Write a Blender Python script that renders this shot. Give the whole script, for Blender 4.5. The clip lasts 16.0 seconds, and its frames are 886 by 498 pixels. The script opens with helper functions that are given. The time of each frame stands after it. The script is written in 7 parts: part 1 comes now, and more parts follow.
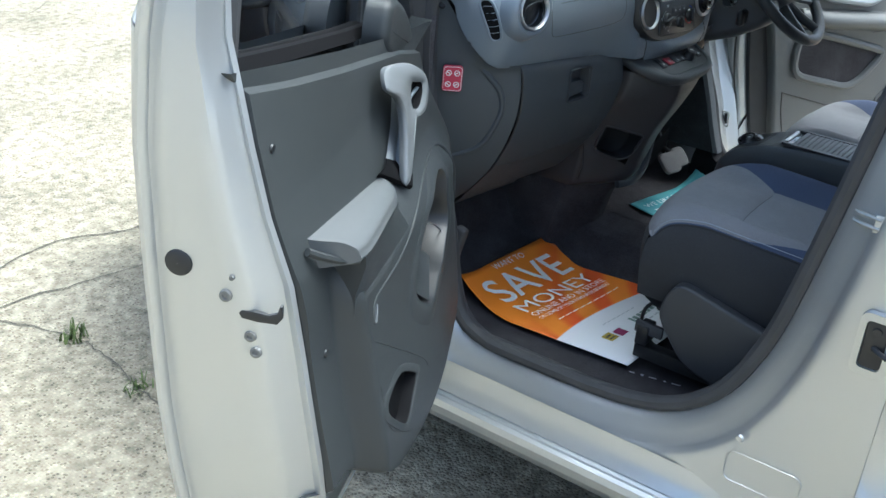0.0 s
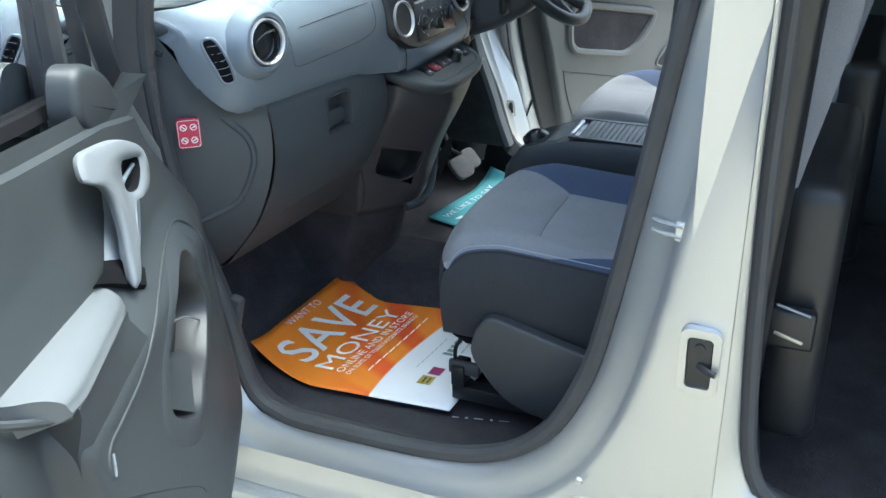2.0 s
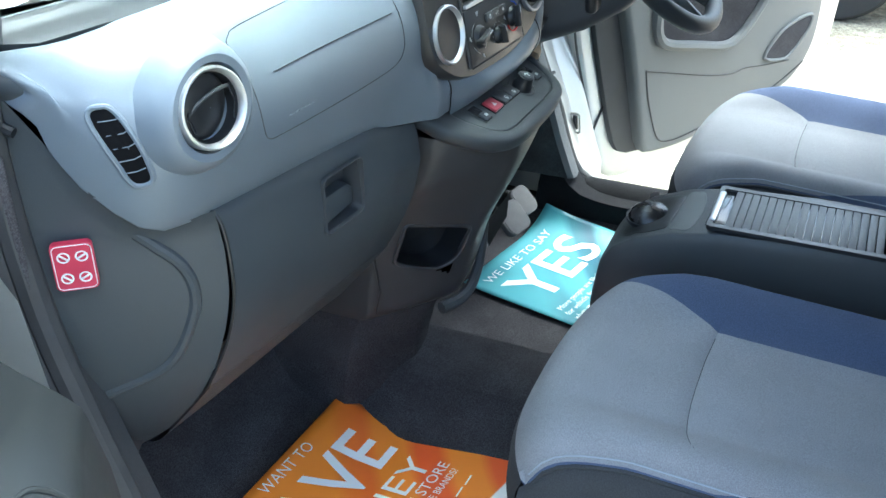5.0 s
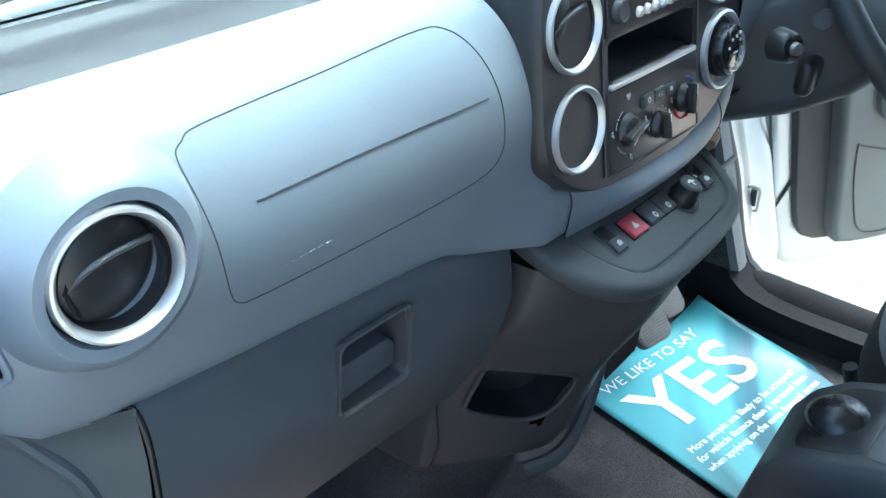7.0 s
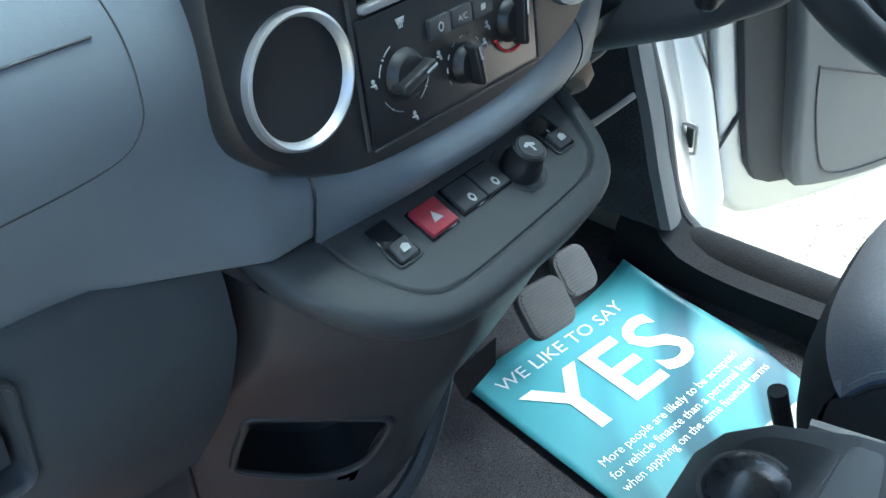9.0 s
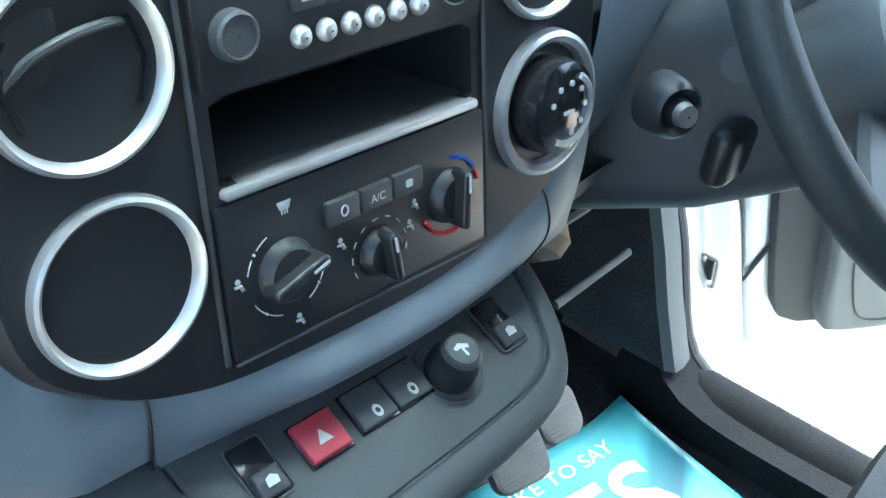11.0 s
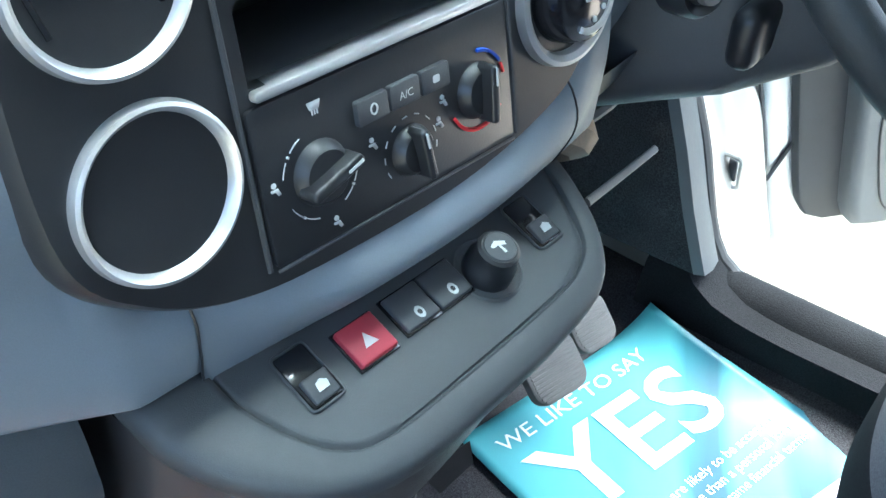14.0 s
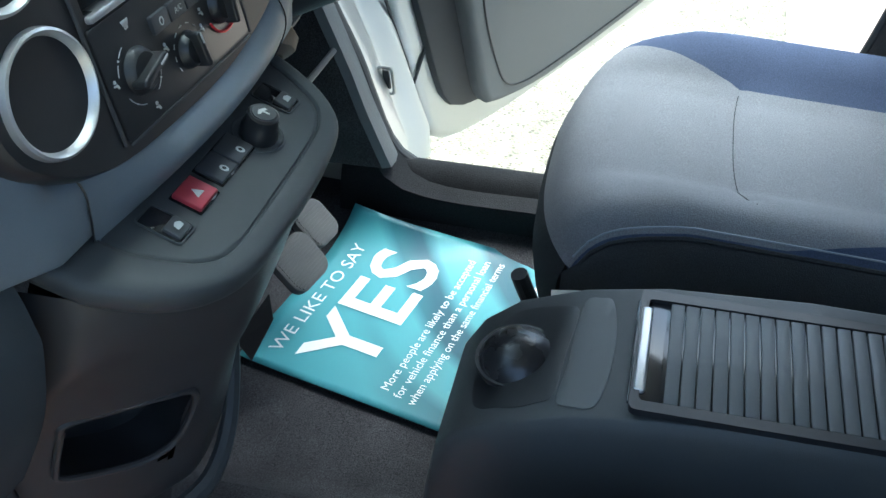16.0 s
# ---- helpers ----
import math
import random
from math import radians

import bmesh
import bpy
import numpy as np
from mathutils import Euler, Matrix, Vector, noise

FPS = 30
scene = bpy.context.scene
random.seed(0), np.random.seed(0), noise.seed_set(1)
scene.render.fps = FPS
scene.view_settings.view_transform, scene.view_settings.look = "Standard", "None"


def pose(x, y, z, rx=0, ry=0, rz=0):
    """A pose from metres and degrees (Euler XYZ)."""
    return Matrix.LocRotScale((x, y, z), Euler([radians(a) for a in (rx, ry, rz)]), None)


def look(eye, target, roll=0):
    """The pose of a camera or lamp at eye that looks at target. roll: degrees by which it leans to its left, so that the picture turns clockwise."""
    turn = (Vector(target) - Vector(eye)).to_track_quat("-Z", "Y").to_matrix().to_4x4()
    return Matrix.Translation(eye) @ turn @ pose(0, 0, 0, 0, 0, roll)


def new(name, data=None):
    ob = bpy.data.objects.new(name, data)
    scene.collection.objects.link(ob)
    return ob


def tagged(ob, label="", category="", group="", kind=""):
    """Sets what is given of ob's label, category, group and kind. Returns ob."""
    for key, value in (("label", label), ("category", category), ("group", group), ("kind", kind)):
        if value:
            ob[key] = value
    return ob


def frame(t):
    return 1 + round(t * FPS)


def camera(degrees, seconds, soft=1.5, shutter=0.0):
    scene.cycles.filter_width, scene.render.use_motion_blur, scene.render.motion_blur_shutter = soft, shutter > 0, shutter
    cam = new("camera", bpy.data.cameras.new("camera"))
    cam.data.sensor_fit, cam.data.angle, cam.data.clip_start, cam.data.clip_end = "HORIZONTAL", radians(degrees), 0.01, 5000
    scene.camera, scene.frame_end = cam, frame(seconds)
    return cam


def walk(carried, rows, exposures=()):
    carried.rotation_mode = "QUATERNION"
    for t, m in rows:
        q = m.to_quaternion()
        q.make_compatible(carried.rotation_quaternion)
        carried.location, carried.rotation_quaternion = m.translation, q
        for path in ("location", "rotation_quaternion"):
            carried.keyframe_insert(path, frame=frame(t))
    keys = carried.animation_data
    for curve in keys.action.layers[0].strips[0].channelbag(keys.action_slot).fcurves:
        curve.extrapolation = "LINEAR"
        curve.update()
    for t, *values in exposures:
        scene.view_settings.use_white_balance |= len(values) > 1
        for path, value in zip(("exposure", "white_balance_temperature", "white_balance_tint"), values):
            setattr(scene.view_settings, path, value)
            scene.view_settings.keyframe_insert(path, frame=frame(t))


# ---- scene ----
cam = camera(46.0, 16.0)
PATH = [
    (0, (-2.632, -1.058, 1.807), (-1.128, -0.078, 0.925), 5.3),
    (0.5, (-2.492, -1.066, 1.781), (-1.104, -0.045, 0.766), 3.4),
    (1, (-2.445, -1.058, 1.781), (-1.026, -0.083, 0.763), 0.3),
    (1.5, (-2.393, -1.038, 1.795), (-0.806, -0.294, 0.832), -1.1),
    (2, (-2.302, -1.002, 1.811), (-0.654, -0.302, 0.92), -0.9),
    (2.5, (-2.113, -0.972, 1.808), (-0.494, -0.158, 0.962), 0.5),
    (3, (-1.942, -0.887, 1.794), (-0.35, -0.074, 0.898), 1.8),
    (3.5, (-1.796, -0.739, 1.755), (-0.191, -0.077, 0.762), -0.8),
    (4, (-1.696, -0.655, 1.748), (-0.077, -0.04, 0.747), -0.6),
    (4.2, (-1.659, -0.646, 1.744), (-0.039, -0.013, 0.756), -0.7),
    (6.3, (-1.103, -0.365, 1.642), (0.374, 0.377, 0.516), 2.7),
    (6.5, (-1.062, -0.365, 1.649), (0.392, 0.4, 0.509), 3.5),
    (7, (-0.949, -0.367, 1.65), (0.465, 0.529, 0.556), 4.0),
    (7.5, (-0.853, -0.371, 1.659), (0.504, 0.632, 0.583), 5.5),
    (8, (-0.754, -0.374, 1.618), (0.573, 0.628, 0.507), 4.6),
    (8.5, (-0.655, -0.38, 1.566), (0.685, 0.473, 0.35), 5.5),
    (9, (-0.547, -0.354, 1.509), (0.796, 0.493, 0.292), 2.4),
    (9.5, (-0.442, -0.336, 1.485), (0.889, 0.473, 0.23), 5.0),
    (10, (-0.367, -0.325, 1.479), (0.954, 0.496, 0.22), 7.3),
    (10.2, (-0.353, -0.318, 1.487), (0.961, 0.547, 0.252), 8.2),
    (12.3, (-0.342, -0.303, 1.518), (0.951, 0.674, 0.347), 5.5),
    (12.5, (-0.344, -0.306, 1.509), (0.934, 0.639, 0.294), 5.0),
    (13, (-0.35, -0.305, 1.492), (0.883, 0.596, 0.201), 5.0),
    (13.5, (-0.351, -0.303, 1.493), (0.875, 0.607, 0.201), 4.8),
    (14, (-0.359, -0.306, 1.49), (0.889, 0.601, 0.217), 2.6),
    (14.5, (-0.417, -0.313, 1.478), (0.835, 0.55, 0.179), 0.3),
    (15, (-0.493, -0.335, 1.492), (0.845, 0.368, 0.184), 2.6),
    (15.3, (-0.553, -0.353, 1.518), (0.842, 0.268, 0.227), 2.4),
    (15.5, (-0.594, -0.356, 1.53), (0.84, 0.199, 0.251), 1.7),
    (16, (-0.638, -0.361, 1.552), (0.877, -0.013, 0.294), 0.1),
]
EXPOSURES = [(0, 1.74, 5380, -3), (1.5, 2.06, 5420, -4), (2.2, 2.5, 5400, -6), (3.5, 2.85, 5420, -7), (6.5, 2.9, 5090, -7), (8, 2.62, 5000, -9), (10, 2.75, 5000, -8), (12.5, 3.92, 4960, -13), (14, 3.45, 5120, -6), (16, 2.25, 5150, -8)]
walk(cam, [(t, look(eye, target, roll)) for t, eye, target, roll in PATH], EXPOSURES)

# ---- world, sun ----
world = bpy.data.worlds.new("sky")
scene.world = world
world.use_nodes = True
wn = world.node_tree.nodes
sky = wn.new("ShaderNodeTexSky")
sky.sky_type, sky.sun_disc = "NISHITA", False
sky.sun_elevation, sky.sun_rotation = radians(73), radians(121)
sky.air_density, sky.dust_density, sky.ozone_density = 0.7, 8.0, 0.6
world.node_tree.links.new(sky.outputs[0], wn["Background"].inputs[0])
wn["Background"].inputs[1].default_value = 0.15
sun = new("sun", bpy.data.lights.new("sun", "SUN"))
sun.data.energy, sun.data.angle, sun.data.color = 0.9, radians(45), (1.0, 0.96, 0.89)
sun.matrix_world = look((2.3, -1.4, 9.0), (0, 0, 0))


# ---- materials ----
def material(name, colour, rough=0.5, metal=0.0, coat=0.0, spec=0.5, grain=0.0, grain_size=900.0, vary=0.0, vary_size=6.0, bump=0.0, coords="Object"):
    """A surface with colour variation at two scales and a fine relief; sizes are cycles per metre."""
    m = bpy.data.materials.new(name)
    m.use_nodes = True
    nt = m.node_tree
    b = nt.nodes["Principled BSDF"]
    b.inputs["Base Color"].default_value = (*colour, 1)
    b.inputs["Roughness"].default_value, b.inputs["Metallic"].default_value = rough, metal
    b.inputs["Coat Weight"].default_value, b.inputs["Coat Roughness"].default_value = coat, 0.08
    b.inputs["Specular IOR Level"].default_value = spec
    tc = nt.nodes.new("ShaderNodeTexCoord")
    if vary or grain:
        big = nt.nodes.new("ShaderNodeTexNoise")
        big.inputs["Scale"].default_value, big.inputs["Detail"].default_value = vary_size, 6
        fine = nt.nodes.new("ShaderNodeTexNoise")
        fine.inputs["Scale"].default_value, fine.inputs["Detail"].default_value = grain_size, 2
        for n in (big, fine):
            nt.links.new(tc.outputs[coords], n.inputs["Vector"])
        r1 = nt.nodes.new("ShaderNodeMapRange")
        r1.inputs[1].default_value, r1.inputs[2].default_value = 0.3, 0.7
        r1.inputs[3].default_value, r1.inputs[4].default_value = 1 - vary, 1 + vary
        r2 = nt.nodes.new("ShaderNodeMapRange")
        r2.inputs[1].default_value, r2.inputs[2].default_value = 0.3, 0.7
        r2.inputs[3].default_value, r2.inputs[4].default_value = 1 - grain, 1 + grain
        nt.links.new(big.outputs[0], r1.inputs[0])
        nt.links.new(fine.outputs[0], r2.inputs[0])
        mul = nt.nodes.new("ShaderNodeMath")
        mul.operation = "MULTIPLY"
        nt.links.new(r1.outputs[0], mul.inputs[0])
        nt.links.new(r2.outputs[0], mul.inputs[1])
        mix = nt.nodes.new("ShaderNodeVectorMath")
        mix.operation = "SCALE"
        mix.inputs[0].default_value = colour
        nt.links.new(mul.outputs[0], mix.inputs["Scale"])
        nt.links.new(mix.outputs[0], b.inputs["Base Color"])
        rr = nt.nodes.new("ShaderNodeMapRange")
        rr.inputs[1].default_value, rr.inputs[2].default_value = 0.3, 0.7
        rr.inputs[3].default_value, rr.inputs[4].default_value = max(rough - 0.07, 0.02), min(rough + 0.07, 1)
        nt.links.new(big.outputs[0], rr.inputs[0])
        nt.links.new(rr.outputs[0], b.inputs["Roughness"])
        if bump:
            bp = nt.nodes.new("ShaderNodeBump")
            bp.inputs["Strength"].default_value, bp.inputs["Distance"].default_value = bump, 0.001
            nt.links.new(fine.outputs[0], bp.inputs["Height"])
            nt.links.new(bp.outputs[0], b.inputs["Normal"])
    return m


SILVER = material("silver_paint", (0.53, 0.545, 0.55), 0.36, 0.75, coat=0.25, vary=0.02, vary_size=3, grain=0.03, grain_size=1500)
RUBBER = material("seal_rubber", (0.046, 0.047, 0.05), 0.62, vary=0.15, vary_size=20, grain=0.1, bump=0.1)
PLASTIC = material("dark_grained_plastic", (0.048, 0.051, 0.056), 0.5, vary=0.08, grain=0.1, grain_size=1400, bump=0.25)
CARD = material("door_card_plastic", (0.029, 0.033, 0.035), 0.5, vary=0.08, vary_size=4, grain=0.1, grain_size=1300, bump=0.25)
COLUMNP = material("column_plastic", (0.050, 0.048, 0.049), 0.5, vary=0.08, vary_size=4, grain=0.1, grain_size=1300, bump=0.25)
CONSOLEP = material("console_plastic", (0.055, 0.058, 0.060), 0.48, vary=0.08, vary_size=6, grain=0.1, grain_size=1300, bump=0.25)
LOWER = material("lower_dash_plastic", (0.058, 0.066, 0.074), 0.52, vary=0.08, vary_size=4, grain=0.1, grain_size=1300, bump=0.25)
SLATP = material("shutter_slat_plastic", (0.105, 0.108, 0.108), 0.5, vary=0.07, vary_size=8, grain=0.08, grain_size=1600, bump=0.2)
SWITCHP = material("switch_panel_plastic", (0.05, 0.055, 0.059), 0.58, vary=0.07, vary_size=8, grain=0.08, grain_size=1600, bump=0.2)
# Near-black: paints unlit depth into hollows; also the window strip and handle wedge.
VOID = material("hollow_shade_and_trim_black", (0.006, 0.006, 0.007), 0.8, spec=0.1)
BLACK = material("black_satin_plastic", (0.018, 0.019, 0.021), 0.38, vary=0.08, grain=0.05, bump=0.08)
KNOBP = material("black_knob_plastic", (0.016, 0.016, 0.018), 0.27, vary=0.1, vary_size=40, grain=0.03)
LEATHER = material("black_leather", (0.020, 0.020, 0.022), 0.42, vary=0.15, vary_size=30, grain=0.15, grain_size=700, bump=0.4)
GLOSSBLACK = material("black_gloss_plastic", (0.012, 0.012, 0.014), 0.15, coat=0.3)
PAD = material("silver_blue_dash_plastic", (0.195, 0.225, 0.262), 0.46, 0.18, vary=0.05, vary_size=5, grain=0.05, grain_size=1500, bump=0.12)
TRIMGREY = material("pale_grey_trim", (0.31, 0.335, 0.36), 0.42, 0.2, vary=0.05, grain=0.05, bump=0.1)
HANDLEGREY = material("handle_grey_plastic", (0.165, 0.175, 0.185), 0.42, 0.15, vary=0.05, grain=0.05, bump=0.1)
ARMREST = material("armrest_grey_vinyl", (0.095, 0.101, 0.105), 0.5, vary=0.06, grain=0.08, bump=0.2)
HEADLINER = material("headliner_cloth", (0.55, 0.55, 0.53), 0.9, vary=0.04, grain=0.1, grain_size=500, bump=0.3)
# Driver's door lining, coloured paler than CARD for the sun on it.
DOORLIT = material("sunlit_door_plastic", (0.12, 0.125, 0.125), 0.5, vary=0.07, grain=0.1, grain_size=1300, bump=0.25)
CHROME = material("satin_chrome", (0.60, 0.60, 0.60), 0.38, 0.8, vary=0.04, vary_size=30, grain=0.02)
SCREW = material("dulled_zinc", (0.20, 0.20, 0.19), 0.6, 0.4, vary=0.15, vary_size=60)
STEEL = material("zinc_steel", (0.5, 0.5, 0.48), 0.42, 1.0, vary=0.1, vary_size=40)
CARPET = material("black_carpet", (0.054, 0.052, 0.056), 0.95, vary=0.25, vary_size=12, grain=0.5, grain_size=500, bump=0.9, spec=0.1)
SILLCARPET = material("black_sill_carpet", (0.022, 0.022, 0.024), 0.95, vary=0.15, vary_size=12, grain=0.25, grain_size=500, bump=0.6, spec=0.1)
FABRIC = material("grey_seat_fabric", (0.226, 0.228, 0.246), 0.9, vary=0.07, vary_size=9, grain=0.18, grain_size=700, bump=0.5, spec=0.2)
BLUEFAB = material("blue_seat_fabric", (0.070, 0.088, 0.145), 0.9, vary=0.07, vary_size=9, grain=0.18, grain_size=700, bump=0.5, spec=0.2)
BLACKFAB = material("black_seat_fabric", (0.042, 0.044, 0.048), 0.9, vary=0.1, vary_size=9, grain=0.2, grain_size=700, bump=0.5, spec=0.2)
STITCH = material("pale_stitching", (0.30, 0.33, 0.38), 0.8)
WHITE = material("white_print", (0.85, 0.86, 0.86), 0.6)
PALEPRINT = material("pale_grey_print", (0.55, 0.55, 0.58), 0.6)
ICON = material("white_icon_print", (0.50, 0.52, 0.52), 0.5)
RED = material("red_button_plastic", (0.34, 0.035, 0.055), 0.35, vary=0.05, grain=0.04)
REDLABEL = material("red_label", (0.52, 0.035, 0.08), 0.45)
REDPRINT = material("red_print", (0.6, 0.03, 0.04), 0.5)
BLUEPRINT = material("blue_print", (0.03, 0.1, 0.55), 0.5)
PEDAL = material("ribbed_pedal_rubber", (0.125, 0.12, 0.115), 0.7, vary=0.15, vary_size=30, grain=0.1, bump=0.3)
TYRE = material("tyre_rubber", (0.02, 0.02, 0.02), 0.8, vary=0.2, grain=0.2, bump=0.3)
TAN = material("tan_lining", (0.32, 0.24, 0.17), 0.7, vary=0.1, grain=0.1)
LOGO_OCHRE = material("ochre_print", (0.40, 0.30, 0.03), 0.6)
LOGO_GREEN = material("green_grey_print", (0.22, 0.30, 0.27), 0.6)
LOGO_PLUM = material("plum_print", (0.30, 0.03, 0.12), 0.6)
CRACK = material("crack_dirt", (0.10, 0.09, 0.07), 0.95, vary=0.3, vary_size=20, grain=0.4, grain_size=300)
MOSS = material("weed_green", (0.09, 0.12, 0.04), 0.9, vary=0.3, vary_size=30, grain=0.4, grain_size=200)
PATCH = material("reddish_paving", (0.42, 0.33, 0.26), 0.9, vary=0.12, vary_size=3, grain=0.2, grain_size=150, bump=0.5)


def glass(name, colour, rough=0.0):
    m = bpy.data.materials.new(name)
    m.use_nodes = True
    b = m.node_tree.nodes["Principled BSDF"]
    b.inputs["Base Color"].default_value = (*colour, 1)
    b.inputs["Transmission Weight"].default_value, b.inputs["Roughness"].default_value, b.inputs["IOR"].default_value = 1.0, rough, 1.12
    return m


GLASS = glass("tinted_glass", (0.80, 0.88, 0.85))


def concrete():
    """Exposed-aggregate concrete: pale cement, pebbles of mixed tone, worn blotches."""
    m = bpy.data.materials.new("aggregate_concrete")
    m.use_nodes = True
    nt = m.node_tree
    b = nt.nodes["Principled BSDF"]
    b.inputs["Roughness"].default_value, b.inputs["Specular IOR Level"].default_value = 0.9, 0.2
    tc = nt.nodes.new("ShaderNodeTexCoord")
    vor = nt.nodes.new("ShaderNodeTexVoronoi")
    vor.inputs["Scale"].default_value = 105
    big = nt.nodes.new("ShaderNodeTexNoise")
    big.inputs["Scale"].default_value, big.inputs["Detail"].default_value = 1.3, 8
    mid = nt.nodes.new("ShaderNodeTexNoise")
    mid.inputs["Scale"].default_value, mid.inputs["Detail"].default_value = 22, 8
    for n in (vor, big, mid):
        nt.links.new(tc.outputs["Object"], n.inputs["Vector"])
    stones = nt.nodes.new("ShaderNodeValToRGB")
    e = stones.color_ramp.elements
    e[0].position, e[0].color = 0.0, (0.19, 0.17, 0.13, 1)
    e[1].position, e[1].color = 1.0, (0.58, 0.52, 0.38, 1)
    for p, c in ((0.12, (0.25, 0.22, 0.16, 1)), (0.35, (0.39, 0.345, 0.25, 1)), (0.7, (0.50, 0.45, 0.34, 1))):
        x = e.new(p)
        x.color = c
    sep = nt.nodes.new("ShaderNodeSeparateColor")
    nt.links.new(vor.outputs["Color"], sep.inputs[0])
    nt.links.new(sep.outputs[0], stones.inputs[0])
    cement = nt.nodes.new("ShaderNodeMix")
    cement.data_type = "RGBA"
    cement.inputs["B"].default_value = (0.42, 0.38, 0.285, 1)
    gap = nt.nodes.new("ShaderNodeMapRange")
    gap.inputs[1].default_value, gap.inputs[2].default_value = 0.35, 0.6
    nt.links.new(vor.outputs["Distance"], gap.inputs[0])
    nt.links.new(gap.outputs[0], cement.inputs["Factor"])
    nt.links.new(stones.outputs[0], cement.inputs["A"])
    tone = nt.nodes.new("ShaderNodeMapRange")
    tone.inputs[1].default_value, tone.inputs[2].default_value = 0.3, 0.7
    tone.inputs[3].default_value, tone.inputs[4].default_value = 0.52, 0.92
    nt.links.new(big.outputs[0], tone.inputs[0])
    tone2 = nt.nodes.new("ShaderNodeMapRange")
    tone2.inputs[1].default_value, tone2.inputs[2].default_value = 0.3, 0.7
    tone2.inputs[3].default_value, tone2.inputs[4].default_value = 0.60, 1.28
    nt.links.new(mid.outputs[0], tone2.inputs[0])
    mul = nt.nodes.new("ShaderNodeMath")
    mul.operation = "MULTIPLY"
    nt.links.new(tone.outputs[0], mul.inputs[0])
    nt.links.new(tone2.outputs[0], mul.inputs[1])
    sc = nt.nodes.new("ShaderNodeVectorMath")
    sc.operation = "SCALE"
    nt.links.new(cement.outputs["Result"], sc.inputs[0])
    nt.links.new(mul.outputs[0], sc.inputs["Scale"])
    nt.links.new(sc.outputs[0], b.inputs["Base Color"])
    bp = nt.nodes.new("ShaderNodeBump")
    bp.inputs["Strength"].default_value, bp.inputs["Distance"].default_value = 0.9, 0.008
    bp.invert = True
    nt.links.new(vor.outputs["Distance"], bp.inputs["Height"])
    nt.links.new(bp.outputs[0], b.inputs["Normal"])
    return m


CONCRETE = concrete()


def printed(name, base, streak, white, centre, radius, streak_scale):
    """Printed paper: a coloured field with soft swooshes and a white corner beyond a wide arc."""
    m = bpy.data.materials.new(name)
    m.use_nodes = True
    nt = m.node_tree
    b = nt.nodes["Principled BSDF"]
    b.inputs["Roughness"].default_value, b.inputs["Coat Weight"].default_value = 0.5, 0.12
    uv = nt.nodes.new("ShaderNodeUVMap")
    shift = nt.nodes.new("ShaderNodeVectorMath")
    shift.operation = "SUBTRACT"
    shift.inputs[1].default_value = (1.30, 1.05, 0)
    nt.links.new(uv.outputs[0], shift.inputs[0])
    wave = nt.nodes.new("ShaderNodeTexWave")
    wave.wave_type, wave.rings_direction = "RINGS", "SPHERICAL"
    wave.inputs["Scale"].default_value, wave.inputs["Distortion"].default_value = streak_scale, 7.0
    wave.inputs["Detail"].default_value, wave.inputs["Detail Scale"].default_value = 1.5, 0.45
    nt.links.new(shift.outputs[0], wave.inputs["Vector"])
    noise_ = nt.nodes.new("ShaderNodeMapRange")
    noise_.inputs[1].default_value, noise_.inputs[2].default_value = 0.30, 0.80
    nt.links.new(wave.outputs["Fac"], noise_.inputs[0])
    low = nt.nodes.new("ShaderNodeSeparateXYZ")
    nt.links.new(uv.outputs[0], low.inputs[0])
    fade = nt.nodes.new("ShaderNodeMapRange")
    fade.inputs[1].default_value, fade.inputs[2].default_value = 0.42, 0.74
    slant = nt.nodes.new("ShaderNodeMath")
    slant.operation = "MULTIPLY_ADD"
    slant.inputs[1].default_value = 0.55
    nt.links.new(low.outputs[0], slant.inputs[0])
    nt.links.new(low.outputs[1], slant.inputs[2])
    nt.links.new(slant.outputs[0], fade.inputs[0])
    amount = nt.nodes.new("ShaderNodeMath")
    amount.operation = "MULTIPLY"
    nt.links.new(noise_.outputs[0], amount.inputs[0])
    nt.links.new(fade.outputs[0], amount.inputs[1])
    field = nt.nodes.new("ShaderNodeMix")
    field.data_type = "RGBA"
    field.inputs["A"].default_value, field.inputs["B"].default_value = (*base, 1), (*streak, 1)
    nt.links.new(amount.outputs[0], field.inputs["Factor"])
    dist = nt.nodes.new("ShaderNodeVectorMath")
    dist.operation = "DISTANCE"
    dist.inputs[1].default_value = (*centre, 0)
    nt.links.new(uv.outputs[0], dist.inputs[0])
    edge = nt.nodes.new("ShaderNodeMapRange")
    edge.inputs[1].default_value, edge.inputs[2].default_value = radius + 0.003, radius - 0.003
    nt.links.new(dist.outputs["Value"], edge.inputs[0])
    out = nt.nodes.new("ShaderNodeMix")
    out.data_type = "RGBA"
    out.inputs["B"].default_value = (*white, 1)
    nt.links.new(edge.outputs[0], out.inputs["Factor"])
    nt.links.new(field.outputs["Result"], out.inputs["A"])
    nt.links.new(out.outputs["Result"], b.inputs["Base Color"])
    return m


ORANGE = printed("orange_printed_paper", (0.86, 0.26, 0.02), (0.78, 0.11, 0.015), (0.80, 0.80, 0.82), (0.28, 3.63), 3.01, 1.3)
TEAL = printed("teal_printed_paper", (0.10, 0.33, 0.375), (0.012, 0.085, 0.125), (0.84, 0.86, 0.87), (0.45, 5.65), 5.0, 1.1)


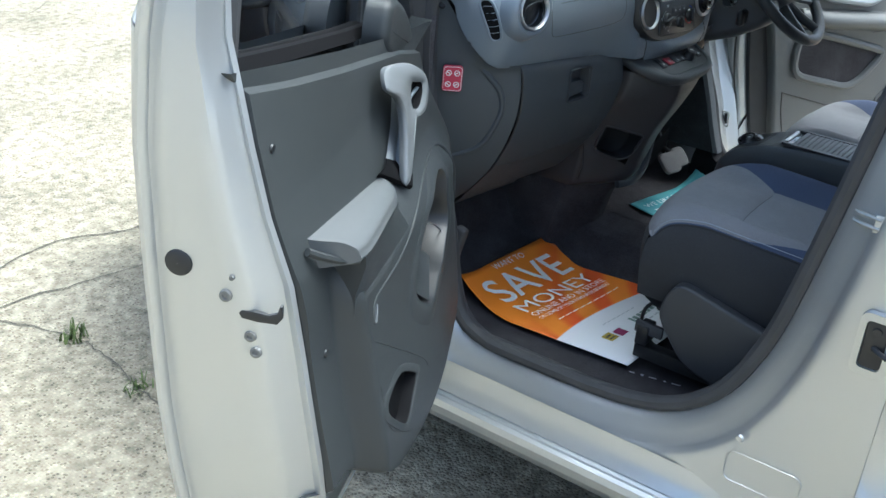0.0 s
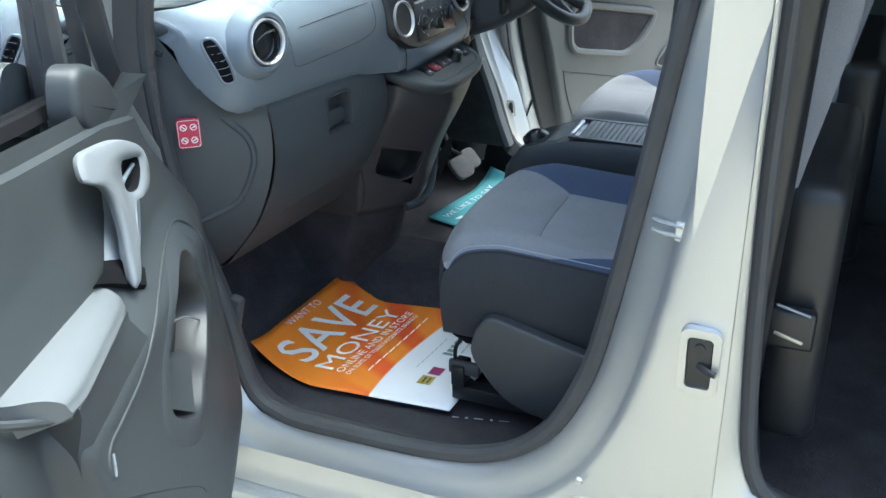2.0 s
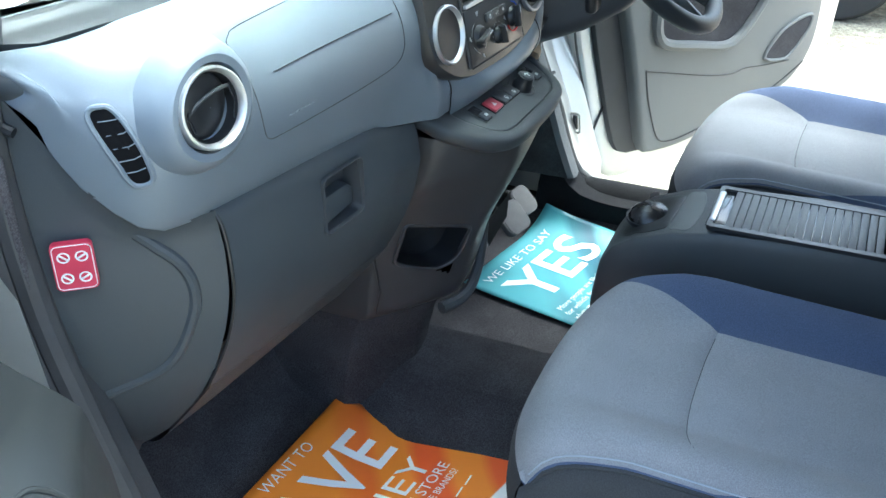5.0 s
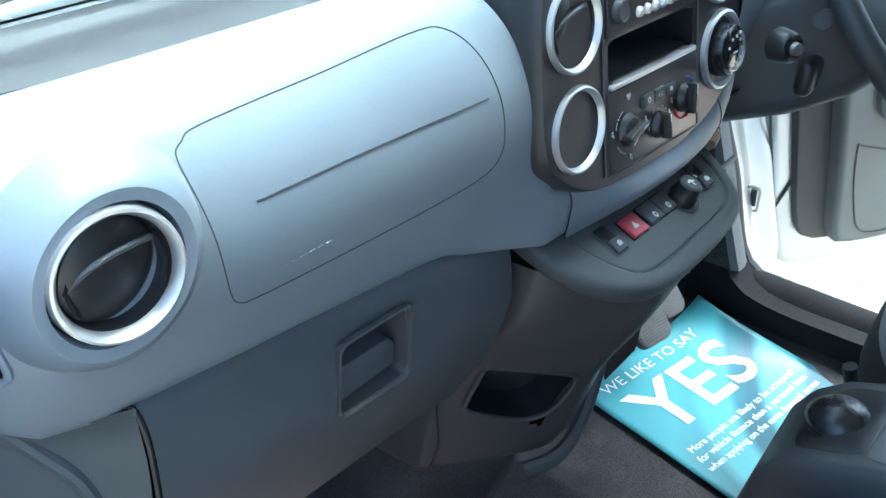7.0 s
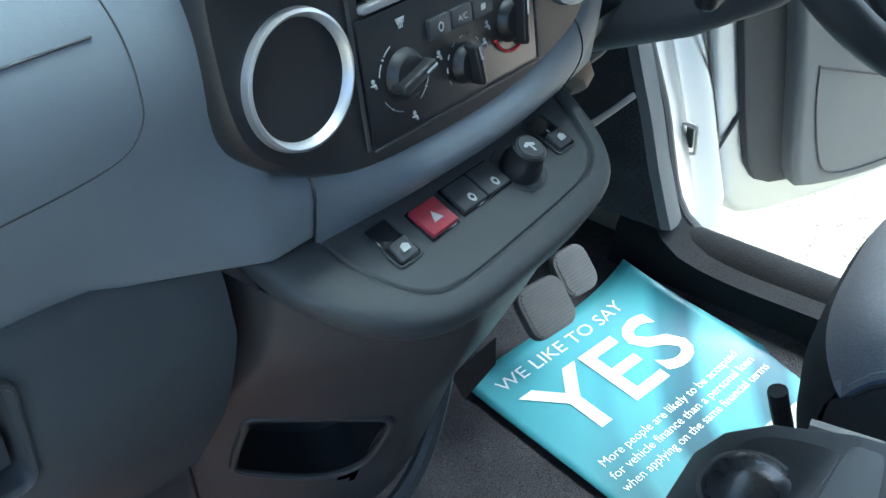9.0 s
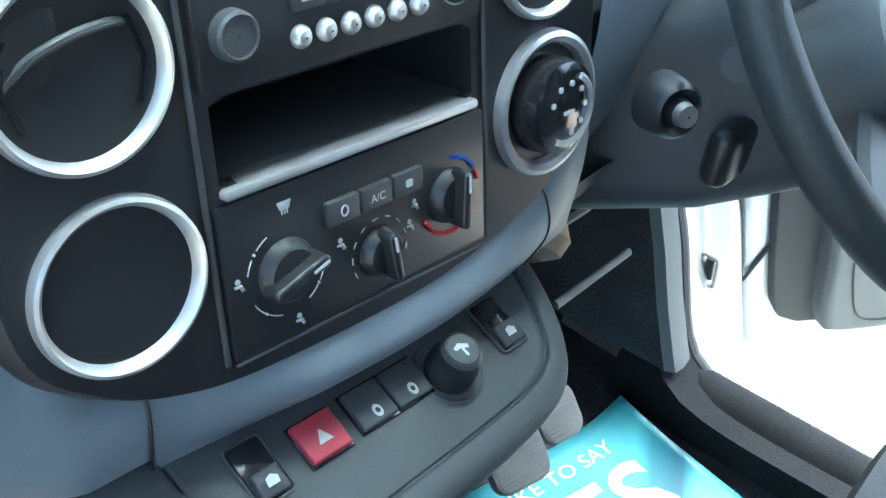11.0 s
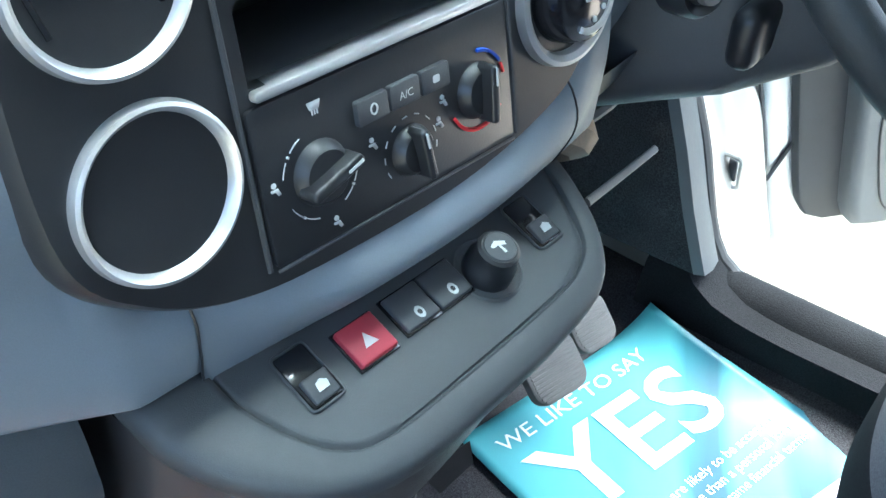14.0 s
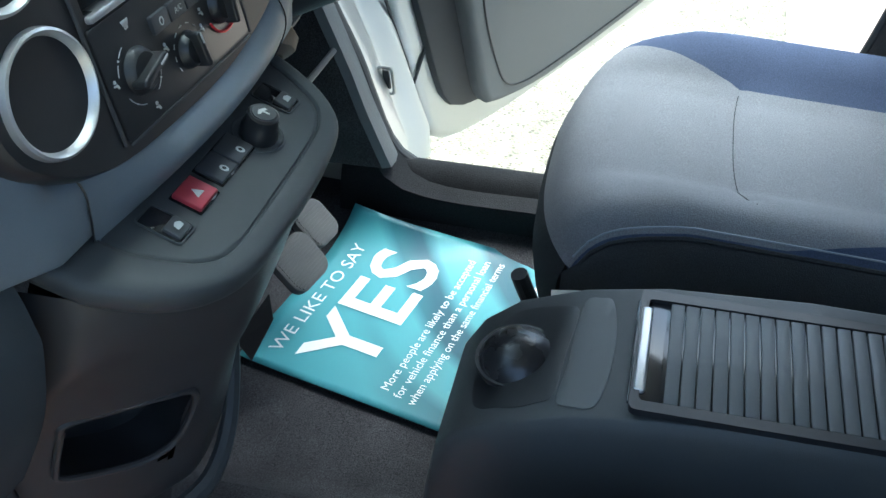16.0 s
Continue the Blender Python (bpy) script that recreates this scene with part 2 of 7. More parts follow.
# ---- mesh helpers ----
def finish(ob, mat, parent=None, label="", smooth=True):
    ob.data.materials.append(mat)
    if smooth:
        for p in ob.data.polygons:
            p.use_smooth = True
    if parent is not None:
        ob.parent = parent
    if label:
        ob["label"] = label
    return ob


def thing(name, label, category, group="", kind=""):
    return tagged(new(name), label, category, group, kind)


def part(name, bm, mat, parent, label="", smooth=True, sharp=35):
    """Links a bmesh as one mesh object under a thing or part."""
    bmesh.ops.recalc_face_normals(bm, faces=bm.faces)
    if smooth:
        for e in bm.edges:
            if len(e.link_faces) == 2 and e.calc_face_angle(0) > radians(sharp):
                e.smooth = False
    me = bpy.data.meshes.new(name)
    bm.to_mesh(me)
    bm.free()
    return finish(new(name, me), mat, parent, label, smooth)


def cr(pts, n, closed=False):
    """n points along a smooth curve through pts."""
    p = [Vector(q) for q in pts]
    k = len(p)
    spans = k if closed else k - 1
    out = []
    for i in range(n):
        s = i * spans / (n if closed else n - 1)
        a = min(int(s), spans - 1)
        f = s - a
        if closed:
            q = [p[(a + j - 1) % k] for j in range(4)]
        else:
            q = [p[max(0, min(k - 1, a + j - 1))] for j in range(4)]
        out.append(0.5 * ((2 * q[1]) + (q[2] - q[0]) * f + (2 * q[0] - 5 * q[1] + 4 * q[2] - q[3]) * f * f + (3 * q[1] - q[0] - 3 * q[2] + q[3]) * f ** 3))
    return out


def even(pts, n, closed=True):
    """pts respaced evenly along their length."""
    p = [Vector(q) for q in pts] + ([Vector(pts[0])] if closed else [])
    ls = [0.0]
    for a, b in zip(p, p[1:]):
        ls.append(ls[-1] + (b - a).length)
    out, j = [], 0
    for i in range(n):
        s = ls[-1] * i / (n if closed else n - 1)
        while j < len(ls) - 2 and ls[j + 1] < s:
            j += 1
        f = (s - ls[j]) / max(ls[j + 1] - ls[j], 1e-9)
        out.append(p[j].lerp(p[j + 1], f))
    return out


def loft(rings, closed=True, caps=(False, False), bm=None):
    """A skin over rings of equal length."""
    bm = bm or bmesh.new()
    rows = [[bm.verts.new(p) for p in r] for r in rings]
    n = len(rows[0])
    for a, b in zip(rows, rows[1:]):
        for i in range(n if closed else n - 1):
            j = (i + 1) % n
            bm.faces.new((a[i], a[j], b[j], b[i]))
    for use, row in zip(caps, (rows[0], rows[-1])):
        if use:
            bm.faces.new(row)
    return bm


def tube(path, r, n=10, closed=False, caps=True, bm=None, squash=1.0):
    """A round bar along a path."""
    p = [Vector(q) for q in path]
    k = len(p)
    rings = []
    side = None
    for i in range(k):
        d = (p[(i + 1) % k] - p[i - 1]) if closed else (p[min(i + 1, k - 1)] - p[max(i - 1, 0)])
        d.normalize()
        if side is None:
            side = d.orthogonal().normalized()
        side = (side - d * side.dot(d)).normalized()
        up = d.cross(side)
        rad = r(i / (k - 1)) if callable(r) else r
        rings.append([p[i] + side * math.cos(a) * rad + up * math.sin(a) * rad * squash for a in [2 * math.pi * j / n for j in range(n)]])
    if closed:
        rings.append(rings[0])
        bm = loft(rings, True, (False, False), bm)
        bmesh.ops.remove_doubles(bm, verts=bm.verts, dist=1e-6)
        return bm
    return loft(rings, True, (caps, caps), bm)


def lathe(profile, m, n=48, bm=None, caps=(False, False)):
    """Turns (radius, depth) about the local y axis of m."""
    bm = bm or bmesh.new()
    rings = [[m @ Vector((r * math.cos(a), d, r * math.sin(a))) for a in [2 * math.pi * j / n for j in range(n)]] for r, d in profile]
    return loft(rings, True, caps, bm)


def rrect(w, h, r, n=5, cx=0.0, cz=0.0):
    """A rounded rectangle as (x, z) points."""
    out = []
    for sx, sz, a0 in ((1, 1, 0), (-1, 1, 90), (-1, -1, 180), (1, -1, 270)):
        for i in range(n + 1):
            a = radians(a0 + 90 * i / n)
            out.append((cx + sx * (w / 2 - r) + r * math.cos(a), cz + sz * (h / 2 - r) + r * math.sin(a)))
    return out


def prism(outline, front, back, m, bevel=0.0, bm=None, seg=2):
    """A plate with that outline in local x, z, from local y=front (towards the viewer) to back."""
    own = bmesh.new()
    a = [own.verts.new((x, front, z)) for x, z in outline]
    b = [own.verts.new((x, back, z)) for x, z in outline]
    f = own.faces.new(a)
    own.faces.new(b[::-1])
    n = len(a)
    for i in range(n):
        own.faces.new((a[i], b[i], b[(i + 1) % n], a[(i + 1) % n]))
    bmesh.ops.recalc_face_normals(own, faces=own.faces)
    if bevel:
        bmesh.ops.bevel(own, geom=list(f.edges), offset=bevel, segments=seg, affect="EDGES", profile=0.5)
    own.transform(m)
    if bm is None:
        return own
    me = bpy.data.meshes.new("join")
    own.to_mesh(me)
    own.free()
    bm.from_mesh(me)
    bpy.data.meshes.remove(me)
    return bm


def frame_plate(outer, inner, front, back, m):
    """A plate with a hole; both outlines have the same number of points."""
    def ring(o, y):
        return [m @ Vector((x, y, z)) for x, z in o]
    return loft([ring(inner, back), ring(inner, front), ring(outer, front), ring(outer, back), ring(inner, back)], True)


def block(sx, sy, sz, m, r=0.004, seg=2):
    """A box with rounded edges, centred in m."""
    bm = bmesh.new()
    bmesh.ops.create_cube(bm, size=1, matrix=Matrix.Diagonal((sx, sy, sz, 1)))
    if r:
        bmesh.ops.bevel(bm, geom=list(bm.edges), offset=min(r, 0.45 * min(sx, sy, sz)), segments=seg, affect="EDGES", profile=0.5)
    bm.transform(m)
    return bm


def lettering(text, size, spread=1.0, bold=0.0):
    """The flat outline of a line of text as a mesh in x, y from its left baseline, with its width."""
    cu = bpy.data.curves.new("text", "FONT")
    cu.body, cu.size, cu.resolution_u, cu.space_character, cu.offset = text, size, 3, spread, bold
    ob = new("text", cu)
    bpy.context.view_layer.update()
    me = bpy.data.meshes.new_from_object(ob.evaluated_get(bpy.context.evaluated_depsgraph_get()))
    bpy.data.objects.remove(ob)
    bpy.data.curves.remove(cu)
    xs = [v.co.x for v in me.vertices]
    return me, min(xs), max(xs)


# ---- ground ----
def ground_sheet():
    bm = bmesh.new()
    size = 240
    ticks = [-size, -60, -20, -8, -4, -2, 0, 2, 4, 8, 20, 60, size]
    grid = [[bm.verts.new((x, y, 0)) for y in ticks] for x in ticks]
    for i in range(len(ticks) - 1):
        for j in range(len(ticks) - 1):
            bm.faces.new((grid[i][j], grid[i + 1][j], grid[i + 1][j + 1], grid[i][j + 1]))
    ob = part("ground", bm, CONCRETE, None, smooth=False)
    return tagged(ob, "pale worn exposed-aggregate concrete yard with cracks", "ground", kind="structure")


ground = ground_sheet()


def crack(path, width, mat, name, label):
    rng = random.Random(len(path) * 7 + int(abs(path[0][0]) * 100))
    pts = even(cr([(x, y, 0) for x, y in path], 40), 60, False)
    bm = bmesh.new()
    last = None
    for i, p in enumerate(pts):
        d = (pts[min(i + 1, 59)] - pts[max(i - 1, 0)]).normalized()
        s = Vector((-d.y, d.x, 0)) * width * rng.uniform(0.4, 1.3)
        j = Vector((-d.y, d.x, 0)) * rng.uniform(-0.008, 0.008)
        a, b = bm.verts.new(p + s + j + Vector((0, 0, 0.004))), bm.verts.new(p - s + j + Vector((0, 0, 0.004)))
        if last:
            bm.faces.new((last[0], a, b, last[1]))
        last = (a, b)
    ob = part(name, bm, mat, ground, label, smooth=False)
    return ob


CRACKS = [
    [(-2.6, 1.45), (-1.6, 1.75), (-0.95, 1.93), (-0.56, 2.02), (-0.23, 1.91), (0.4, 1.95)],
    [(-2.3, 1.50), (-1.5, 1.66), (-0.954, 1.745), (-0.444, 1.657), (0.3, 1.68)],
    [(-1.02, 1.72), (-0.915, 1.43), (-0.916, 1.23), (-0.96, 1.05), (-1.05, 0.6), (-1.11, 0.22)],
    [(-0.2, 3.4), (0.6, 4.4), (1.6, 5.0), (3.0, 6.4)],
]
for c in CRACKS:
    crack(c, 0.0035, CRACK, "crack", "")


bm = bmesh.new()
bm.faces.new([bm.verts.new((x, y, 0.004)) for x, y in ((2.42, -0.744), (2.1, -3.0), (7.0, -3.6), (7.0, -0.90))])
tagged(part("pavement", bm, PATCH, None, smooth=False), "pale reddish paving beside the concrete yard", "pavement", kind="structure")


def weeds(x, y, seed, n, label):
    rng = random.Random(seed)
    bm = bmesh.new()
    for i in range(n):
        a, r = rng.uniform(0, 6.3), rng.uniform(0, 0.05)
        p = Vector((x + r * math.cos(a), y + r * math.sin(a), 0))
        d = Vector((rng.uniform(-1, 1), rng.uniform(-1, 1), 0)) * 0.025
        h, w = rng.uniform(0.012, 0.045), rng.uniform(0.002, 0.005)
        q = Vector((-d.y, d.x, 0)).normalized() * w
        v = [bm.verts.new(p + q), bm.verts.new(p - q), bm.verts.new(p - q * 0.8 + d * 0.5 + Vector((0, 0, h * 0.7))), bm.verts.new(p + q * 0.8 + d * 0.5 + Vector((0, 0, h * 0.7))), bm.verts.new(p + d + Vector((0, 0, h)))]
        bm.faces.new(v[:4])
        bm.faces.new((v[3], v[2], v[4]))
    return tagged(part("weeds", bm, MOSS, None), label, "weeds", kind="stuff")


weeds(-0.912, 1.43, 3, 60, "low green weeds growing in a crack of the concrete")
weeds(-1.116, 0.214, 5, 70, "low green weeds growing in a crack of the concrete")
weeds(-0.96, 1.05, 8, 30, "low green weeds growing in a crack of the concrete")


# ---- the car: shell ----
car = thing("car", "silver compact van-like car with both front doors open", "car")


def outline_front(dz=0.0):
    """The front door's opening, as (y, z), clockwise from the sill's front."""
    pts = [(0.02, 0.497), (-0.12, 0.495), (-0.28, 0.500), (-0.40, 0.518), (-0.49, 0.558), (-0.565, 0.632), (-0.615, 0.735), (-0.648, 0.85),
           (-0.69, 1.08), (-0.735, 1.36), (-0.772, 1.62), (-0.745, 1.745), (-0.62, 1.785), (-0.30, 1.795), (0.0, 1.77), (0.13, 1.65), (0.224, 1.48), (0.267, 1.30),
           (0.258, 1.08), (0.214, 0.90), (0.162, 0.74), (0.138, 0.62), (0.10, 0.53)]
    return [(y, z + dz * (1 if z < 1 else 0.4)) for y, z in pts]


def outline_driver():
    return [(-0.06, 0.573), (-0.16, 0.572), (-0.28, 0.575), (-0.40, 0.585), (-0.49, 0.62), (-0.565, 0.69), (-0.615, 0.79), (-0.648, 0.90), (-0.69, 1.10), (-0.735, 1.38), (-0.772, 1.62), (-0.745, 1.745), (-0.62, 1.785), (-0.30, 1.795),
            (0.0, 1.77), (0.13, 1.65), (0.20, 1.48), (0.222, 1.30), (0.195, 1.08), (0.145, 0.90), (0.092, 0.77), (0.07, 0.70), (0.045, 0.627), (0.008, 0.586)]


def outline_rear(dz=0.0):
    pts = [(-0.965, 0.580), (-1.15, 0.553), (-1.45, 0.553), (-1.72, 0.57), (-1.80, 0.66), (-1.82, 1.1), (-1.80, 1.62), (-1.72, 1.75), (-1.3, 1.785), (-0.98, 1.77),
           (-0.895, 1.66), (-0.882, 1.3), (-0.888, 1.0), (-0.899, 0.78), (-0.916, 0.65)]
    return [(y, z + dz) for y, z in pts]


def side_frame(outline, box, sign, parent, trim, seal):
    """The pressed-metal surround of a door opening, with its rubber seal. box: y0, y1, z0, z1 of the outer edge."""
    n = 120
    loop = even(cr([(0, y, z) for y, z in outline], 200, True), n)
    normals = []
    c = sum(loop, Vector()) / n
    for i in range(n):
        d = (loop[(i + 1) % n] - loop[i - 1]).normalized()
        q = Vector((0, d.z, -d.y))
        normals.append(q if q.dot(loop[i] - c) > 0 else -q)

    def ring(off, x):
        return [Vector((sign * x, p.y + q.y * off, p.z + q.z * off)) for p, q in zip(loop, normals)]

    def edge(x, push):
        out = []
        for p, q in zip(loop, normals):
            f = p + q * push
            out.append(Vector((sign * x, min(max(f.y, box[0]), box[1]), min(max(f.z, box[2]), box[3]))))
        return out
    rings = [ring(0.002, 0.744), ring(0.008, 0.748), ring(0.018, 0.760), ring(0.026, 0.766), ring(0.044, 0.777), ring(0.066, 0.786), ring(0.072, 0.792), ring(0.079, 0.801), ring(0.086, 0.805), ring(0.096, 0.807)]
    low = edge(0.812, 0.115), edge(0.822, 0.40)
    part("door_surround", loft(rings + list(low)), SILVER, parent, "silver painted pressed-metal door opening", sharp=60)
    inner = [ring(0.0, 0.735), ring(0.002, 0.715), ring(0.008, 0.70), ring(0.016, 0.68)]
    if sign < 0 and box[1] > 0:
        # the broad hollow seal up the windscreen pillar
        band = []
        for i in sorted(range(n), key=lambda k: loop[k].z):
            p, q = loop[i], normals[i]
            if p.y < 0.05 or p.z < 0.66 or p.z > 1.72:
                continue
            w = float(np.interp(p.z, [0.66, 0.85, 1.05, 1.25, 1.72], [0.012, 0.018, 0.026, 0.032, 0.036]))
            band.append([Vector((-x, p.y + q.y * off, p.z + q.z * off)) for off, x in ((-0.012, 0.738), (-0.004, 0.757), (0.006, 0.768), (w * 0.55, 0.774 + w * 0.12), (w * 0.9, 0.784 + w * 0.12), (w, 0.780 + w * 0.10), (w, 0.765))])
        part("pillar_seal", loft(band, False), RUBBER, parent, "broad black rubber seal up the windscreen pillar")
    part("opening_trim", loft(inner), trim, parent, "dark plastic lining of the door opening")
    part("door_seal", tube([p + Vector((0, q.y, q.z)) * 0.0 for p, q in zip(ring(0.012 - seal, 0.742), normals)], seal, 10, True), RUBBER, parent, "black rubber door seal")


side_frame(outline_front(), (-0.868, 0.40, 0.392, 1.86), -1, car, PLASTIC, 0.0185)
side_frame(outline_rear(), (-2.2, -0.8685, 0.43, 1.86), -1, car, PLASTIC, 0.0155)
side_frame(outline_driver(), (-0.868, 0.40, 0.392, 1.86), 1, car, SILLCARPET, 0.0095)


def sill(sign):
    prof = [(0.812, 0.455), (0.818, 0.418), (0.826, 0.402), (0.832, 0.392), (0.836, 0.386), (0.834, 0.380), (0.840, 0.375), (0.852, 0.378), (0.860, 0.372), (0.865, 0.357), (0.862, 0.335), (0.852, 0.322), (0.835, 0.300), (0.78, 0.285), (0.70, 0.28)]
    rings = [[(sign * x, y, z) for x, z in prof] for y in (0.55, 0.3, 0, -0.4, -0.8, -1.3, -1.9, -2.3)]
    return part("sill", loft(rings, False), SILVER, car, "silver painted sill", sharp=25)


sill(-1)
sill(1)


def panel(points, mat, name, label="", thick=0.006):
    """A smooth body panel over a grid of points, with thickness."""
    ob = part(name, loft(points, False), mat, car, label)
    m = ob.modifiers.new("thickness", "SOLIDIFY")
    m.thickness = thick
    return ob


# roof, bonnet, wings, rear
def nose(y):
    """Half the car's width towards its rounded nose."""
    return float(np.interp(y, [0.4, 0.9, 1.1, 1.3, 1.5, 1.65, 1.72], [0.83, 0.84, 0.81, 0.71, 0.57, 0.42, 0.22]))



panel([[(x, y, 1.865 - 0.05 * (x / 0.8) ** 2 - (0.04 if y > -0.2 else 0)) for x in (-0.82, -0.5, 0, 0.5, 0.82)] for y in (-0.02, -0.25, -0.9, -1.6, -2.35)], SILVER, "roof", "silver painted roof")
panel([[(x * nose(y), y, z) for x in (-0.95, -0.5, 0, 0.5, 0.95)] for y, z in ((0.86, 1.105), (1.1, 1.07), (1.35, 1.0), (1.55, 0.90), (1.70, 0.72), (1.72, 0.4))], SILVER, "bonnet", "silver painted bonnet")
for s in (-1, 1):
    panel([[(s * nose(y) * (0.96 + 0.05 * math.sin((1.1 - z) * 2.2)), y, z) for z in (1.10 - 0.28 * max(0, y - 0.9), 0.95, 0.85, 0.72, 0.60)] for y in (0.40, 0.6, 0.9, 1.1, 1.3, 1.5, 1.65, 1.72)], SILVER, "front_wing", "silver painted front wing")
    panel([[(s * 0.822, y, z) for z in (1.86, 1.3, 0.8, 0.42)] for y in (-1.9, -2.1, -2.36)], SILVER, "rear_side", "silver painted rear side panel")
panel([[(x, -2.36, z) for z in (1.86, 1.1, 0.4)] for x in (-0.82, 0, 0.82)], SILVER, "tailgate", "silver painted tailgate")
panel([[(0.822, y, z) for z in (1.86, 1.3, 0.8, 0.42)] for y in (-0.868, -1.3, -1.9)], SILVER, "sliding_door", "closed silver sliding rear door")


# windscreen with its pillars and dark border
def windscreen():
    top, bottom = (-0.02, 1.80), (0.90, 1.115)
    rows = []
    for i in range(5):
        f = i / 4
        y, z = bottom[0] + (top[0] - bottom[0]) * f, bottom[1] + (top[1] - bottom[1]) * f
        w = 0.78 - 0.10 * f
        rows.append([(x * w, y - 0.10 * x * x, z) for x in (-1, -0.5, 0, 0.5, 1)])
    ob = panel(rows, GLASS, "windscreen", "tinted laminated windscreen", 0.005)
    ob.visible_shadow = False
    for s in (-1, 1):
        part("a_pillar", tube([(s * 0.79, 0.78, 1.115), (s * 0.785, 0.50, 1.40), (s * 0.75, 0.2, 1.66), (s * 0.70, -0.1, 1.81)], 0.032, 12, squash=0.8), SILVER, car, "silver windscreen pillar")
        part("pillar_trim", tube([(s * 0.735, 0.74, 1.14), (s * 0.74, 0.46, 1.40), (s * 0.71, 0.16, 1.65), (s * 0.66, -0.12, 1.78)], 0.03, 10), PLASTIC, car, "dark plastic pillar trim")
    part("screen_border", loft([[(x, 0.86 - 0.10 * (x / 0.78) ** 2, 1.128), (x, 0.82 - 0.10 * (x / 0.78) ** 2, 1.158)] for x in (-0.75, -0.4, 0, 0.4, 0.75)], False), BLACK, car, "black border of the windscreen")


windscreen()
quarter = panel([[(-0.79, 0.42, 1.16), (-0.79, 0.74, 1.13)], [(-0.775, 0.38, 1.45), (-0.775, 0.46, 1.40)]], GLASS, "quarter_glass", "", 0.004)
quarter.visible_shadow = False


# floor, bulkhead and tunnel, all carpeted
def floor_shell():
    ys = [(0.62, 0.98), (0.52, 0.86), (0.40, 0.66), (0.33, 0.54), (0.30, 0.492), (0.20, 0.478), (-0.05, 0.475), (-0.5, 0.470), (-1.0, 0.466), (-1.6, 0.47), (-2.3, 0.50)]
    rows = []
    for y, z in ys:
        row = []
        for x in (-0.745, -0.70, -0.64, -0.4, -0.115, -0.09, 0, 0.09, 0.115, 0.4, 0.64, 0.70, 0.745):
            h = z + (0.09 if abs(x) < 0.1 and y > -0.6 else 0) + (0.02 if abs(x) > 0.69 else 0)
            if 0.11 < abs(x) < 0.69 and -0.8 < y < 0.31:
                h -= 0.014
            if y > -0.7 and x > 0.69:
                h = z + 0.045
            row.append((x, y, h))
        rows.append(row)
    bm = loft(rows, False)
    ob = part("floor_carpet", bm, CARPET, car, "black carpet of the footwells")
    m = ob.modifiers.new("soft", "SUBSURF")
    m.levels = m.render_levels = 2
    panel([[(x, 0.62, z) for z in (0.95, 1.14)] for x in (-0.74, 0, 0.74)], BLACK, "bulkhead")
    panel([[(x, y, 0.30) for x in (-0.78, 0, 0.78)] for y in (0.9, -1, -2.3)], BLACK, "underbody")
    for s in (-1, 1):
        panel([[(s * 0.755, y, z) for z in (0.46, 0.9, 1.25)] for y in (0.24, 0.45, 0.66)], CARPET, "footwell_side")


floor_shell()


def headliner():
    panel([[(x, y, 1.80 - 0.03 * (x / 0.7) ** 2) for x in (-0.7, 0, 0.7)] for y in (-0.12, -1, -2.3)], HEADLINER, "headliner", "pale grey fabric headliner")


headliner()


# rear cabin: pillar trim with the belt, rear bench
def b_pillar_trim(s):
    prof = cr([(-0.665, 0), (-0.70, -0.02), (-0.80, -0.025), (-0.885, -0.02), (-0.905, 0.005), (-0.90, 0.06), (-0.80, 0.075), (-0.69, 0.06)], 24, True)
    rings = []
    for z, grow in ((0.50, 1.35), (0.62, 1.2), (0.75, 1.0), (1.0, 0.96), (1.4, 0.9), (1.78, 0.9)):
        rings.append([(s * (0.705 - p.y * grow * 0.9 - 0.0), -0.785 + (p.x + 0.785) * grow - 0.05 * (z - 0.75), z) for p in prof])
    part("pillar_lining", loft(rings, True), BLACK, car, "dark grey plastic centre pillar lining")


b_pillar_trim(-1)
b_pillar_trim(1)


def rear_bench():
    t = thing("rear_bench", "dark fabric rear bench seat", "rear seat")
    sec = cr([(0, -1.42, 0.62), (0, -1.36, 0.82), (0, -1.45, 0.91), (0, -1.75, 0.88), (0, -1.98, 0.86), (0, -2.0, 0.6)], 20)
    part("cushion", loft([[Vector((x, p.y, p.z)) for p in sec] for x in (-0.64, -0.3, 0, 0.3, 0.64)], False), BLACKFAB, t)
    sec = cr([(0, -1.90, 0.86), (0, -1.93, 1.2), (0, -2.0, 1.5), (0, -2.1, 1.52), (0, -2.15, 1.2), (0, -2.12, 0.6)], 20)
    part("backrest", loft([[Vector((x, p.y, p.z)) for p in sec] for x in (-0.64, -0.3, 0, 0.3, 0.64)], False), BLACKFAB, t)
    part("seat_base", block(1.2, 0.5, 0.2, pose(0, -1.72, 0.58), 0.02), PLASTIC, t)


rear_bench()


